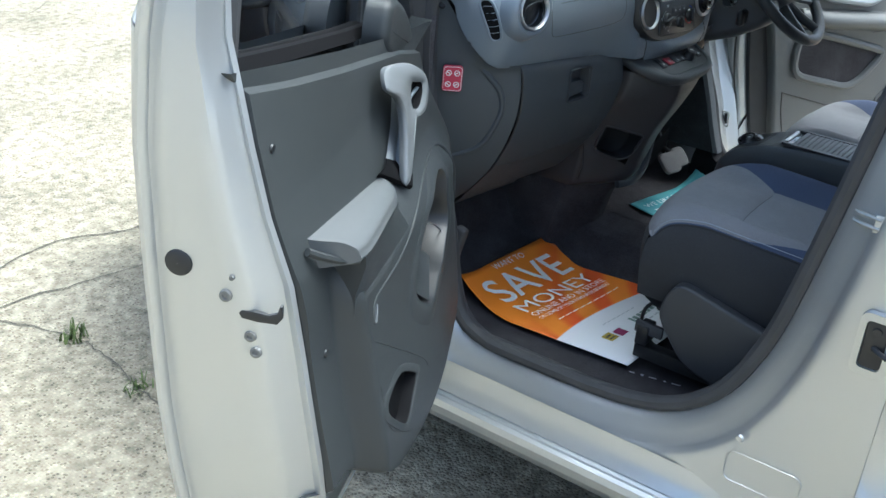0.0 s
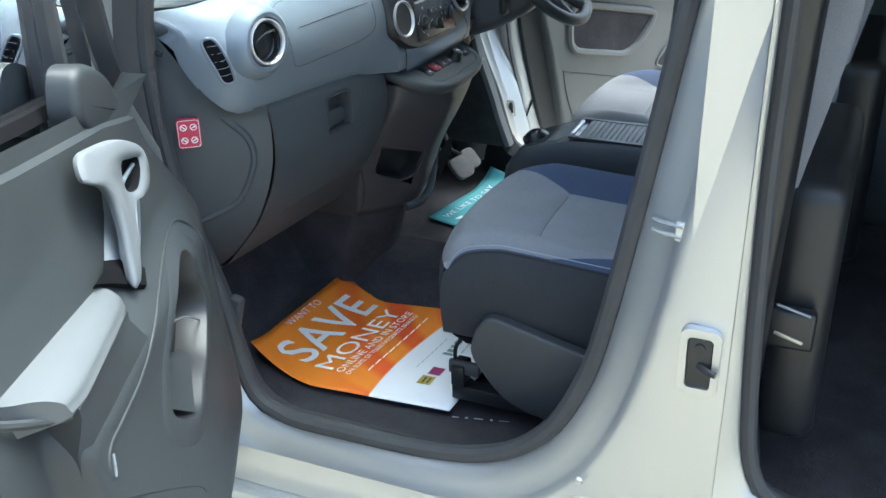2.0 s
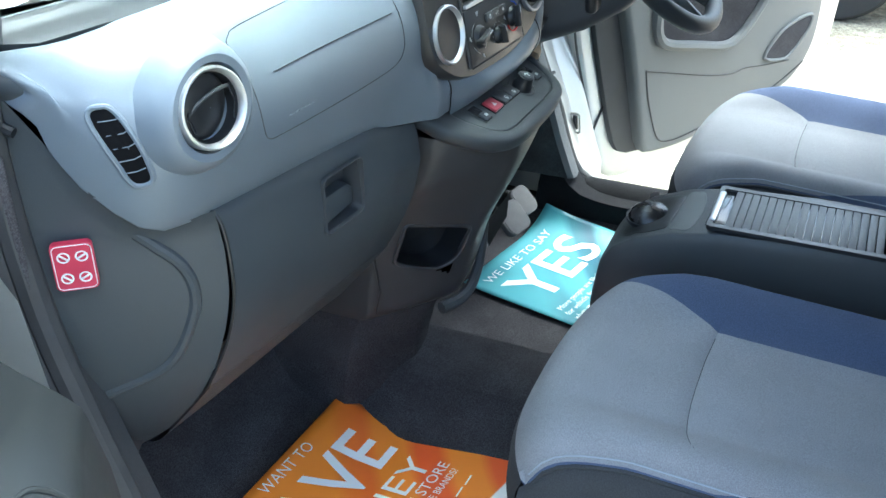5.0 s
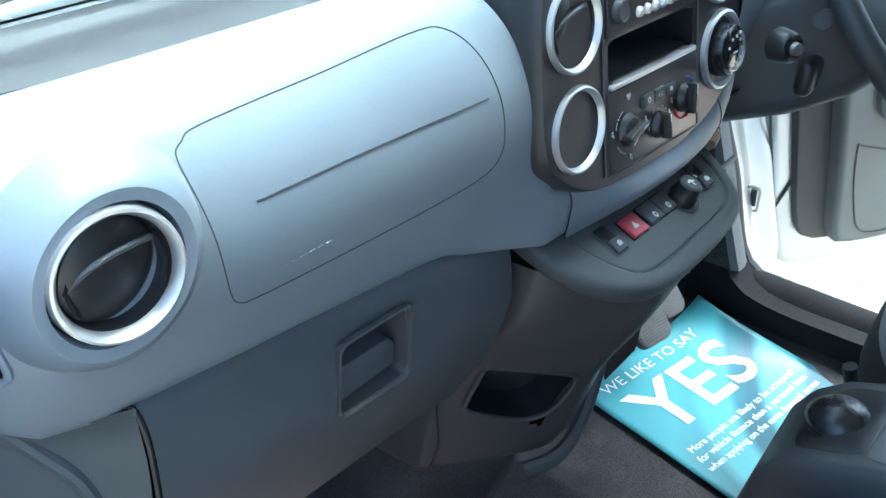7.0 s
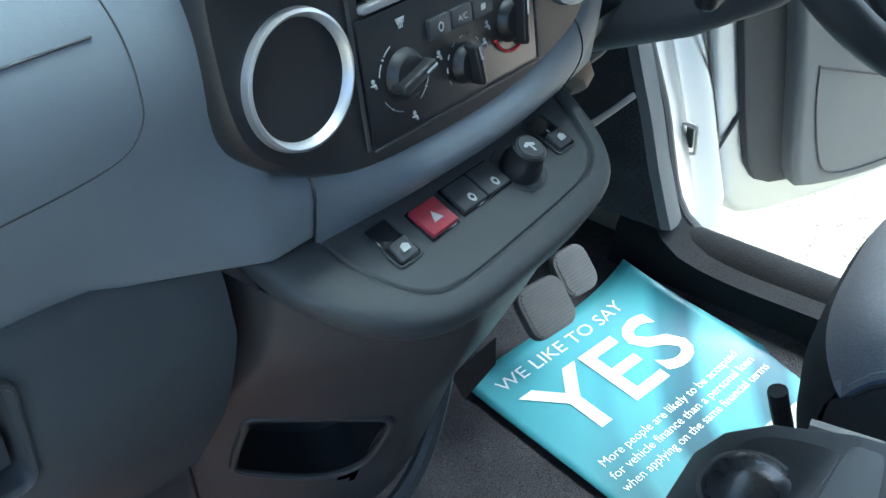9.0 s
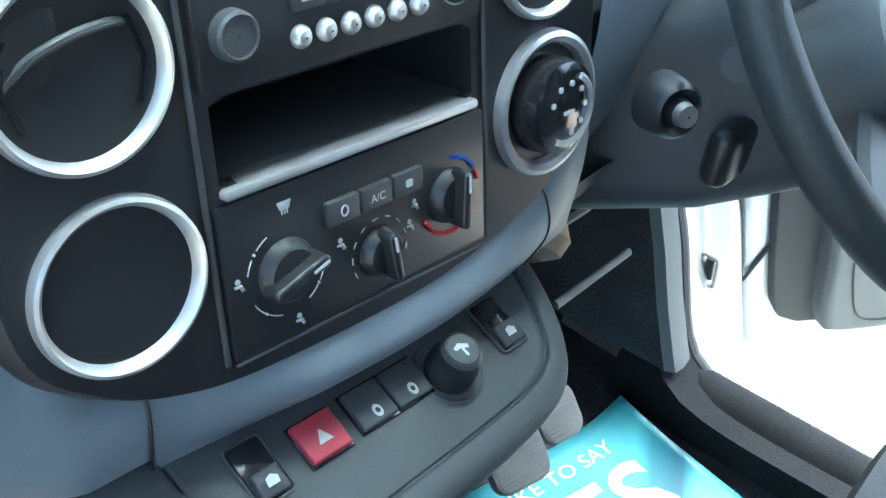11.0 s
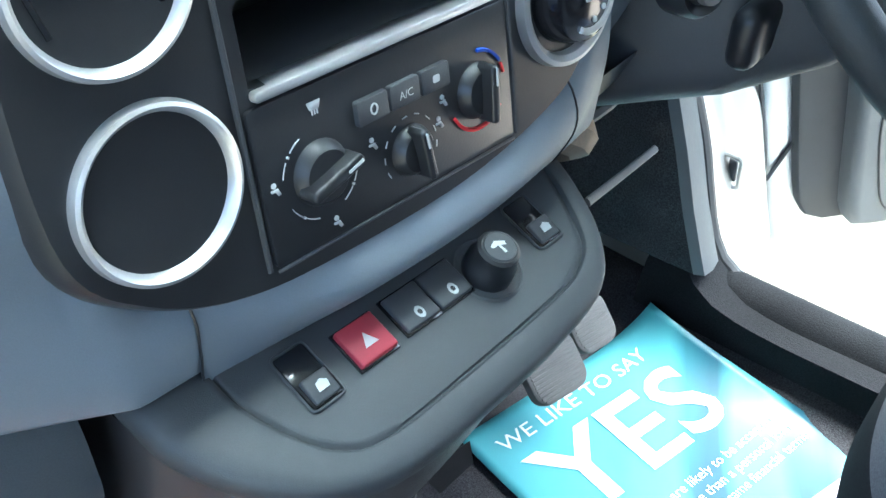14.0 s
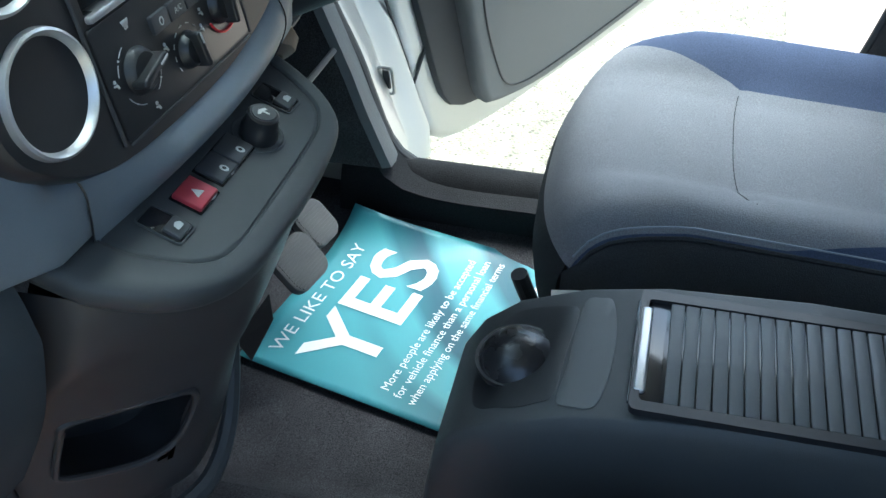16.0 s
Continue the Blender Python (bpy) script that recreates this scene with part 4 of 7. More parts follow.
    part("window_frame", tube(cr([at(-1.02, -0.03, 1.23), at(-0.966, -0.03, 1.323), at(-0.93, -0.03, 1.43), at(-0.87, -0.03, 1.51), at(-0.70, -0.03, 1.66), at(-0.48, -0.02, 1.755), at(-0.25, -0.02, 1.775), at(-0.13, -0.02, 1.74), at(-0.09, -0.025, 1.55), at(-0.07, -0.030, 1.38)], 40), 0.017, 8, squash=1.4), RUBBER, t, "black window frame")
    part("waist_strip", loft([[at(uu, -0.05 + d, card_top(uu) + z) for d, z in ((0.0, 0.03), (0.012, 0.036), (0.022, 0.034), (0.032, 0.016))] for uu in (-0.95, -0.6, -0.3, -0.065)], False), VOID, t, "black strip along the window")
    part("window_divider", tube([at(-0.752, -0.03, 1.22), at(-0.747, -0.03, 1.39), at(-0.738, -0.03, 1.60)], 0.015, 8, squash=1.3), RUBBER, t, "black post before the quarter window")
    capo = [(p.x, p.y) for p in cr([(-0.640, 1.285, 0), (-0.645, 1.34, 0), (-0.671, 1.366, 0), (-0.726, 1.356, 0), (-0.796, 1.312, 0), (-0.842, 1.245, 0), (-0.80, 1.225, 0), (-0.70, 1.245, 0)], 40, True)]
    part("mirror_cap", prism(capo, 0.0, 0.05, facing(0.040), 0.018, seg=4), CARD, t, "dark plastic cap behind the mirror")
    mi = part("door_mirror", loft([[at(-0.75 + 0.09 * math.cos(a) * k, -0.19 - 0.07 * math.sqrt(max(0, 1 - k * k)), 1.33 + 0.085 * math.sin(a) * k) for a in [2 * math.pi * j / 24 for j in range(24)]] for k in (1.0, 0.95, 0.8, 0.5, 0.05)], True, (True, True)), BLACK, t, "black door mirror housing")
    part("mirror_arm", tube([at(-0.84, -0.06, 1.29), at(-0.78, -0.17, 1.31)], 0.025, 8), BLACK, mi)
    part("rubber_seal", tube([at(rear(z) - 0.062, edge(z) - 0.004, z) for z in (1.33, 1.2, 1.0, 0.8, 0.6, 0.5)], 0.0035, 6), RUBBER, t)
    return t


door("passenger_door", "opened silver front door with a dark grey plastic lining", True)


def driver_door():
    """The driver's door, opened, seen from within: silver pan, dark seal strip, grey lining coloured as sunlit."""
    t = thing("driver_door", "opened silver driver's door, its lining coloured as sunlit", "car door")
    d, out = Vector((0.8214, -0.5703, 0)), Vector((0.5703, 0.8214, 0))
    O = Vector((0.893, -0.015, 0))

    def plane(off):
        return Matrix(((d.x, out.x, 0, O.x + out.x * off), (d.y, out.y, 0, O.y + out.y * off), (0, 0, 1, 0), (0, 0, 0, 1)))

    def shape(pts, n=60):
        return [(p.x, p.y) for p in even(cr([(x, z, 0) for x, z in pts], 160, True), n)]
    pan = shape([(-0.15, 1.28), (-0.125, 1.05), (-0.105, 0.89), (-0.07, 0.76), (-0.025, 0.62), (0.005, 0.52), (0.06, 0.477), (0.20, 0.481), (0.36, 0.508), (0.55, 0.54), (0.74, 0.585), (0.83, 0.68), (0.86, 0.9), (0.85, 1.2), (0.80, 1.31), (0.4, 1.32), (0.0, 1.30)], 90)
    part("inner_pan", prism(pan, 0.055, 0.13, plane(0), 0.022, seg=4), SILVER, t, "silver painted inner pan of the door")
    part("outer_skin", prism([(a * 1.0 - 0.0, z) for a, z in pan], 0.128, 0.16, plane(0), 0.0), SILVER, t, "silver painted outer skin")
    part("seal_strip", tube([plane(0.052) @ Vector((a, 0, z)) for a, z in pan if z > 0.63 and a < 0.3], 0.003, 6), RUBBER, t, "black rubber seal round the door")
    strip = shape([(-0.10, 1.20), (-0.085, 1.05), (-0.06, 0.912), (-0.023, 0.765), (0.022, 0.61), (0.048, 0.566), (0.10, 0.553), (0.25, 0.56), (0.35, 0.65), (0.4, 1.0), (0.3, 1.20)])
    part("lining_end", prism(strip, 0.036, 0.06, plane(0), 0.006), RUBBER, t, "black end of the door lining")
    card_o = shape([(-0.09, 1.25), (-0.05, 1.10), (0.0, 0.955), (0.045, 0.793), (0.085, 0.62), (0.102, 0.568), (0.13, 0.556), (0.25, 0.558), (0.40, 0.589), (0.55, 0.625), (0.63, 0.655), (0.69, 0.73), (0.705, 0.83), (0.70, 1.0), (0.71, 1.20), (0.68, 1.29), (0.4, 1.30), (0.1, 1.285)], 90)
    card = part("door_lining", prism(card_o, 0.0, 0.056, plane(0), 0.014, seg=4), DOORLIT, t, "grained plastic door lining, sunlight put into its grey")

    def line(name, pts, r, mat, parent, off=-0.0008, closed=False, n=40):
        return part(name, tube([plane(off) @ p for p in cr([(a, 0, z) for a, z in pts], n, closed)], r, 6, closed), mat, parent)
    line("lining_groove", [(0.081, 0.79), (0.095, 0.72), (0.122, 0.638), (0.145, 0.594), (0.18, 0.578), (0.25, 0.582), (0.40, 0.611), (0.55, 0.647), (0.66, 0.70)], 0.0018, BLACK, card)
    line("lining_groove", [(0.081, 0.787), (0.18, 0.762), (0.30, 0.732), (0.385, 0.720), (0.43, 0.726), (0.50, 0.72), (0.60, 0.715)], 0.0018, BLACK, card)
    line("lining_groove", [(0.41, 0.998), (0.55, 1.015), (0.65, 1.022), (0.678, 0.99), (0.675, 0.90)], 0.0015, BLACK, card)
    dark = [(0.10, 0.90), (0.115, 0.862), (0.15, 0.843), (0.25, 0.822), (0.336, 0.806), (0.385, 0.822), (0.43, 0.865), (0.462, 0.91), (0.455, 0.935), (0.35, 0.960), (0.217, 0.988), (0.12, 1.0), (0.10, 0.96)]
    rim = part("pocket_rim", tube([plane(-0.004) @ Vector((a, 0, z)) for a, z in shape(dark, 70)], 0.014, 8, True), DOORLIT, t, "moulded rim of the door pocket")
    # Proud black plate stands for the pocket's shaded depth; the lining isn't cut.
    part("pocket_dark", prism(shape(dark, 70), -0.003, 0.01, plane(0)), CARPET, rim, "mouth of the door pocket, coloured darker than the lining")
    small = [(0.50, 0.742), (0.545, 0.80), (0.60, 0.825), (0.662, 0.832), (0.655, 0.79), (0.61, 0.742), (0.575, 0.724)]
    rim2 = part("pocket_frame", tube([plane(-0.002) @ Vector((a, 0, z)) for a, z in shape(small, 40)], 0.005, 6, True), DOORLIT, t, "moulded frame of the small recess")
    # Another flat dark plate paints the small recess's shade.
    part("recess_dark_plate", prism(shape(small, 40), -0.002, 0.01, plane(0)), CARPET, rim2)
    sec = []
    for i in range(13):
        f = i / 12
        a = 0.08 + 0.60 * f
        zc = 1.050 - 0.02 * f
        w = 0.052 * (1 - 0.5 * (2 * f - 1) ** 6)
        sec.append([plane(0) @ p for p in cr([(a, 0.004, zc + 0.035), (a, -w * 0.7, zc + 0.026), (a, -w, zc + 0.004), (a, -w * 0.8, zc - 0.020), (a, 0.004, zc - 0.036)], 14)])
    part("armrest", loft(sec, False, (True, True)), DOORLIT, t, "grey moulded armrest")
    ring = [(0.17, 1.125), (0.25, 1.112), (0.36, 1.108), (0.40, 1.15), (0.37, 1.19), (0.22, 1.19), (0.16, 1.16)]
    hd = part("handle_moulding", tube([plane(-0.012) @ Vector((a, 0, z)) for a, z in shape(ring, 50)], 0.014, 8, True), TRIMGREY, t, "pale grey pull handle")
    # Flat black plate for the shade behind the handle.
    part("handle_dark_plate", prism(shape(ring, 50), -0.002, 0.01, plane(0)), BLACK, hd)
    part("trim_screw", lathe([(0.0005, 0.003), (0.012, 0.001), (0.014, -0.003), (0.017, 0.0)], plane(0) @ Matrix.Translation((0.658, -0.001, 0.992)), 18), BLACK, card)
    pane = part("window_pane", prism([(0.0, 1.28), (0.78, 1.30), (0.76, 1.74), (0.5, 1.76), (0.28, 1.62)], 0.085, 0.089, plane(0)), GLASS, t, "tinted door window")
    pane.visible_shadow = False
    part("window_frame", tube([plane(0.087) @ p for p in cr([(-0.05, 0, 1.28), (0.22, 0, 1.58), (0.46, 0, 1.75), (0.66, 0, 1.78), (0.79, 0, 1.74), (0.83, 0, 1.5), (0.83, 0, 1.28)], 40)], 0.02, 8, squash=1.4), RUBBER, t, "black window frame")


driver_door()


# ---- dashboard ----
dash = thing("dashboard", "silver-blue and dark grey moulded dashboard", "dashboard")


def face_y(x):
    """How far ahead the dashboard's face lies, across the car."""
    return float(np.interp(x, [-0.74, -0.735, -0.722, -0.70, -0.67, -0.62, -0.50, -0.25, -0.17, 0.2], [0.36, 0.28, 0.195, 0.138, 0.104, 0.084, 0.066, 0.036, 0.022, -0.02]))


def foot_z(x):
    return float(np.interp(x, [-0.75, -0.726, -0.72, -0.717, -0.705, -0.69, -0.679, -0.659, -0.62, -0.45, -0.30, -0.20, -0.165], [1.31, 1.30, 1.275, 1.243, 1.192, 1.165, 1.152, 1.142, 1.140, 1.130, 1.118, 1.104, 1.098]))


FACE = [(0.135, 1.340), (0.115, 1.352), (0.090, 1.358), (0.065, 1.352), (0.040, 1.336), (0.018, 1.310), (0.004, 1.283), (-0.003, 1.250), (-0.003, 1.215), (0.006, 1.180), (0.016, 1.152), (0.026, 1.135)]


def pad_row(x, n=44):
    y0, low = face_y(x), foot_z(x)
    crest = float(np.interp(x, [-0.74, -0.70, -0.6, -0.3, -0.22, -0.17], [-0.03, -0.01, 0.0, 0.0, -0.006, -0.025]))
    out = []
    for dy, z in FACE:
        f = (z - 1.135) / (1.358 - 1.135)
        join = max(0.0, min(1.0, (x + 0.27) / 0.10)) * max(0.0, (1.215 - z) / 0.08)
        edge_z = float(np.interp(x, [-0.192, -0.185, -0.17, -0.15, -0.13, -0.11], [1.40, 1.207, 1.184, 1.164, 1.151, 1.144]))
        tuck = max(0.0, min(1.0, (low + f * (1.358 + crest - low) - edge_z - 0.004) / 0.016))
        out.append((x, y0 + dy - 0.036 * join + 0.03 * tuck, low + f * (1.358 + crest - low)))
    return cr(out, n)


PADX = [-0.726, -0.723, -0.72, -0.7175, -0.714, -0.708, -0.695, -0.68, -0.66] + [-0.64 + 0.0196 * i for i in range(23)] + [-0.20 + 0.0046 * i for i in range(16)]
rows = [pad_row(x, 80) for x in PADX]
pad = part("dash_pad", loft(rows, False), PAD, dash, "silver-blue moulded dashboard pad")
mod = pad.modifiers.new("thickness", "SOLIDIFY")
mod.thickness, mod.offset = 0.004, -1


side_ = pad_row(-0.726)
part("pad_side", loft([side_, [Vector((-0.735, p.y + 0.045, p.z)) for p in side_], [Vector((-0.752, p.y + 0.075, p.z)) for p in side_]], False), LOWER, dash, "dark grey end of the dashboard")


def on_pad(x, z, lift=0.0):
    """A point on the pad's face at x and height z."""
    row = pad_row(x, 80)[14:]
    for a, b in zip(row, row[1:]):
        if a.z >= z >= b.z:
            f = (a.z - z) / max(a.z - b.z, 1e-6)
            p = a.lerp(b, f)
            return Vector((p.x, p.y - lift, p.z))
    return Vector((x, row[-1].y - lift, z))


# airbag cover: a fine groove, and the line across it
def groove(name, pts, r=0.0006, n=80, closed=False, parent=None):
    p = cr([(x, 0, z) for x, z in pts], n, closed)
    return part(name, tube([on_pad(q.x, q.z, 0.0001) for q in p], r, 6, closed), PLASTIC, parent or pad)


groove("cover_groove", [(-0.545, 1.315), (-0.535, 1.327), (-0.51, 1.332), (-0.40, 1.335), (-0.30, 1.338), (-0.265, 1.332), (-0.245, 1.312), (-0.236, 1.28), (-0.234, 1.245), (-0.238, 1.222), (-0.258, 1.208), (-0.32, 1.203),
                        (-0.42, 1.202), (-0.50, 1.203), (-0.524, 1.206), (-0.534, 1.222), (-0.540, 1.265)], closed=True, n=140)
groove("cover_line", [(-0.502, 1.279), (-0.42, 1.279), (-0.33, 1.278), (-0.25, 1.276)], 0.0009)
for i in range(6):
    x = -0.488 + i * 0.0085
    part("embossed_bar", tube([on_pad(x, 1.222, 0.0006), on_pad(x + 0.006, 1.222, 0.0)], 0.0008, 6), PAD, pad)


# top tray and upper dashboard
def upper_dash():
    rows = []
    for x in (-0.74, -0.72, -0.68, -0.5, -0.3, -0.2, -0.1, 0.1, 0.4, 0.6, 0.72, 0.74):
        y = face_y(min(x, 0.0))
        deep = 0.045 if -0.70 < x < -0.18 else 0.0
        base = 1.338 if x < -0.18 else 1.385
        rows.append(cr([(x, y + 0.115, base + 0.010), (x, y + 0.14, base - 0.010 - deep * 0.3), (x, y + 0.17, base - 0.018 - deep), (x, y + 0.22, base - 0.02 - deep), (x, y + 0.245, base - 0.015 - deep * 0.5), (x, y + 0.26, base - 0.012),
                        (x, y + 0.29, base - 0.012), (x, 0.55, 1.235), (x, 0.84, 1.115)], 36))
    part("upper_dash", loft(rows, False), PLASTIC, dash, "dark grey upper dashboard with an open tray")
    return rows


upper_dash()
part("shelf_top", loft([cr([(x, face_y(min(x, 0)) + 0.275, 1.334), (x, face_y(min(x, 0)) + 0.32, 1.318), (x, 0.55, 1.243), (x, 0.82, 1.128)], 16) for x in (-0.72, -0.5, -0.3, -0.19)], False), CARD, dash, "grey top shelf under the windscreen")


# round vents
def vent(m, name, parent, closed=True, r=0.0455):
    v = part(name, lathe([(r - 0.0078, 0.004), (r - 0.0058, -0.003), (r - 0.0036, -0.0052), (r - 0.0017, -0.0043), (r - 0.0008, 0.0), (r - 0.0004, 0.008)], m, 64), CHROME, parent, "satin chrome ring")
    part("vent_well", lathe([(r - 0.0062, 0.0), (r - 0.0085, 0.006), (r - 0.0115, 0.045 if not closed else 0.024), (0.0008, 0.05 if not closed else 0.028)], m, 48), BLACK, v, "black well of the round opening")
    if closed:
        # the turned shutter: a slightly domed disc with a curved rib
        rr = r - 0.0105
        part("shutter", lathe([(rr, 0.010), (rr * 0.8, 0.0055), (rr * 0.4, 0.0035), (0.0008, 0.003)], m @ pose(0, 0, 0, 8, 0, 12), 40), BLACK, v, "black vent shutter")
        arc = cr([(-rr * 0.97, 0.004, -rr * 0.10), (-rr * 0.62, -0.001, rr * 0.26), (-rr * 0.1, -0.003, rr * 0.46), (rr * 0.4, -0.002, rr * 0.52), (rr * 0.82, 0.004, rr * 0.46)], 20)
        part("shutter_rib", tube([m @ p for p in arc], 0.0022, 8), PLASTIC, v)
        for s in (-1, 1):
            part("shutter_edge", tube([m @ Vector((s * rr * 0.78, 0.002, -rr * 0.55)), m @ Vector((s * rr * 0.93, 0.002, 0)), m @ Vector((s * rr * 0.78, 0.002, rr * 0.55))], 0.002, 6), GLOSSBLACK, v)
    return v


VENT = pose(-0.622, 0.070, 1.281, -8, 0, -14)
podprof = [(0.075, 0.040), (0.068, 0.018), (0.061, 0.004), (0.054, -0.001), (0.046, 0.0), (0.044, 0.012)]
EGG = VENT @ Matrix(((1.0, 0, 0, 0), (0, 1, 0, 0), (0.12, 0, 1.0, 0), (0, 0, 0, 1)))
part("vent_pod", lathe(podprof, EGG, 56), PAD, dash, "raised silver-blue housing round the vent")
vent(VENT, "side_vent", dash)


# door-side window vent with slats
def window_vent():
    loop = cr([(-0.702, 0, 1.300), (-0.694, 0, 1.296), (-0.688, 0, 1.268), (-0.682, 0, 1.235), (-0.680, 0, 1.215), (-0.690, 0, 1.212), (-0.699, 0, 1.232), (-0.706, 0, 1.265), (-0.708, 0, 1.290)], 40, True)
    w = part("demister_frame", tube([on_pad(p.x, p.z, 0.0) for p in loop], 0.0032, 8, True), PAD, dash, "silver-blue frame of the window demister")
    c = Vector((-0.694, 0, 1.256))
    # Flush near-black plate paints the opening's shaded depth.
    part("demister_shade_plate", loft([[on_pad(c.x + (p.x - c.x) * k, c.z + (p.z - c.z) * k, 0.0012) for p in loop] for k in (0.97, 0.5, 0.03)], True), VOID, w, "demister opening painted near-black, without depth")
    for i in range(5):
        z = 1.229 + i * 0.0145
        x = -0.690 - 0.10 * (z - 1.22)
        part("demister_slat", tube([on_pad(x - 0.0085, z - 0.002, 0.0014), on_pad(x, z, 0.0022), on_pad(x + 0.006, z + 0.003, 0.0014)], 0.0007, 6), PAD, w)


window_vent()

# end panel by the door with its red label, knee panel and glove box
END = []
for x, y, in ((-0.750, 0.36), (-0.744, 0.30), (-0.728, 0.250), (-0.705, 0.216), (-0.675, 0.178), (-0.645, 0.140), (-0.602, 0.098)):
    END.append(cr([(x, min(y, face_y(x) + 0.024), foot_z(x) + 0.006), (x, min(y, face_y(x) + 0.030) * 0.4 + (y - 0.002) * 0.6, foot_z(x) - 0.012), (x, y - 0.004, min(1.125, foot_z(x) - 0.03)), (x, y - 0.006, 1.09), (x, y - 0.004, 1.03), (x, y + 0.014, 0.96), (x, y + 0.050, 0.88), (x, y + 0.110, 0.80), (x, y + 0.160, 0.755), (x, y + 0.19, 0.73)], 26))
part("end_panel", loft(END, False), LOWER, dash, "dark grey end panel of the dashboard")


def end_y(x, z):
    return float(np.interp(x, [-0.750, -0.744, -0.728, -0.705, -0.675, -0.645, -0.602], [0.36, 0.30, 0.25, 0.216, 0.178, 0.14, 0.098])) + float(np.interp(z, [0.88, 0.96, 1.03, 1.09, 1.125, 1.24], [0.05, 0.014, -0.004, -0.006, -0.004, 0.0]))


part("end_ridge", tube([(p.x, end_y(p.x, p.z) + 0.0015, p.z) for p in cr([(-0.704, 0, 1.205), (-0.680, 0, 1.160), (-0.652, 0, 1.113), (-0.636, 0, 1.083), (-0.629, 0, 1.045), (-0.634, 0, 0.985), (-0.648, 0, 0.935), (-0.684, 0, 0.905)], 40)], 0.0075, 10), LOWER, dash, "soft moulded ridge of the end panel")
cheek = []
for y, zt in ((0.255, 1.34), (0.29, 1.37), (0.34, 1.41), (0.45, 1.42)):
    cheek.append([(-0.752, y, z) for z in (zt, 1.2, 1.0, 0.8, 0.6)])
part("end_cheek", loft(cheek, False), LOWER, dash)
LABEL = pose(-0.7160, 0.2080, 1.111, 3, 0, -52)
lab = part("warning_label", prism(rrect(0.045, 0.060, 0.007), -0.004, 0.004, LABEL), REDLABEL, dash, "red and white pictogram warning label")
for cx, cz in ((-0.0095, 0.0135), (0.0095, 0.0135), (-0.0095, -0.0135), (0.0095, -0.0135)):
    part("pictogram", lathe([(0.0050, -0.0046), (0.0070, -0.0046)], LABEL @ Matrix.Translation((cx, 0, cz)), 20), WHITE, lab)
    part("pictogram_bar", block(0.010, 0.0006, 0.0022, LABEL @ Matrix.Translation((cx, -0.0046, cz)) @ pose(0, 0, 0, 0, 40 if cx < 0 else -30, 0), 0), WHITE, lab)
part("label_edge", tube([LABEL @ Vector((x, -0.0045, z)) for x, z in rrect(0.041, 0.056, 0.006)], 0.0006, 4, True), WHITE, lab)
part("belt_guide", block(0.006, 0.05, 0.016, pose(-0.742, 0.272, 1.272, 20, 0, 0), 0.004), BLACK, dash)
part("fan_slot", tube([(-0.745, 0.30, 1.30), (-0.738, 0.265, 1.282), (-0.733, 0.235, 1.27)], 0.006, 8), BLACK, dash)


def glove_box():
    def lid(x):
        y, top = face_y(x), foot_z(x) + 0.006
        return cr([(x, y + 0.034, top + 0.004), (x, y + 0.014, top - 0.012), (x, y + 0.006, top - 0.05), (x, y + 0.006, 1.03), (x, y + 0.024, 0.96), (x, y + 0.060, 0.885), (x, y + 0.068, 0.872), (x, y + 0.125, 0.80), (x, y + 0.165, 0.755), (x, y + 0.20, 0.75)], 90)
    xs = [-0.598 + 0.4095 * i / 90 for i in range(91)]
    g = [lid(x) for x in xs]
    bm = loft(g, False)
    x0, x1, z0, z1 = -0.421, -0.338, 1.028, 1.104
    bmesh.ops.delete(bm, geom=[f for f in bm.faces if x0 < f.calc_center_median().x < x1 and z0 < f.calc_center_median().z < z1 and f.calc_center_median().y < 0.14], context="FACES")
    ob = part("glove_box", bm, LOWER, dash, "dark grey glove box lid")
    part("glove_gap", tube([(g[0][i].x - 0.003, g[0][i].y + 0.001, g[0][i].z) for i in range(72)], 0.0022, 6), BLACK, dash)
    m = pose((x0 + x1) / 2, 0.0545, (z0 + z1) / 2, 0, 0, -6.8)
    w, h = x1 - x0 + 0.004, z1 - z0 + 0.004
    rim = rrect(w, h, 0.010, 6)
    rings = [[m @ Vector((x * k, d, z * k)) for x, z in rim] for k, d in ((1.06, 0.0035), (1.05, -0.0012), (1.01, -0.0020), (0.98, 0.002), (0.95, 0.022), (0.93, 0.030), (0.05, 0.030))]
    part("handle_recess", loft(rings, True, (False, True)), PLASTIC, ob, "dark finger recess in the lid")
    part("recess_lever", prism([(-0.036, 0.004), (0.026, 0.004), (0.037, -0.006), (0.037, -0.030), (-0.036, -0.036)], 0.012, 0.030, m, 0.003), LOWER, ob, "glove box catch")
    low = []
    for x in (-0.62, -0.5, -0.35, -0.2, -0.17):
        y = face_y(x)
        low.append([(x, y + 0.235, 0.762), (x, y + 0.255, 0.72), (x, y + 0.30, 0.66), (x, y + 0.36, 0.62)])
    part("knee_panel", loft(low, False), LOWER, dash, "dark grey panel under the glove box")
    lowl = []
    for x, y in ((-0.748, 0.42), (-0.72, 0.36), (-0.67, 0.315), (-0.612, 0.288)):
        lowl.append([(x, y - 0.04, 0.78), (x, y, 0.70), (x, y + 0.03, 0.60), (x, y + 0.04, 0.50)])
    part("kick_panel", loft(lowl, False), LOWER, dash, "dark grey kick panel")


glove_box()

# ---- centre stack ----
PANEL = pose(0, -0.002, 1.237, -12, 0, -5) @ pose(0, 0, 0, 0, 1.3, 0)


def P(x, y, z):
    return PANEL @ Matrix.Translation((x, y, z))


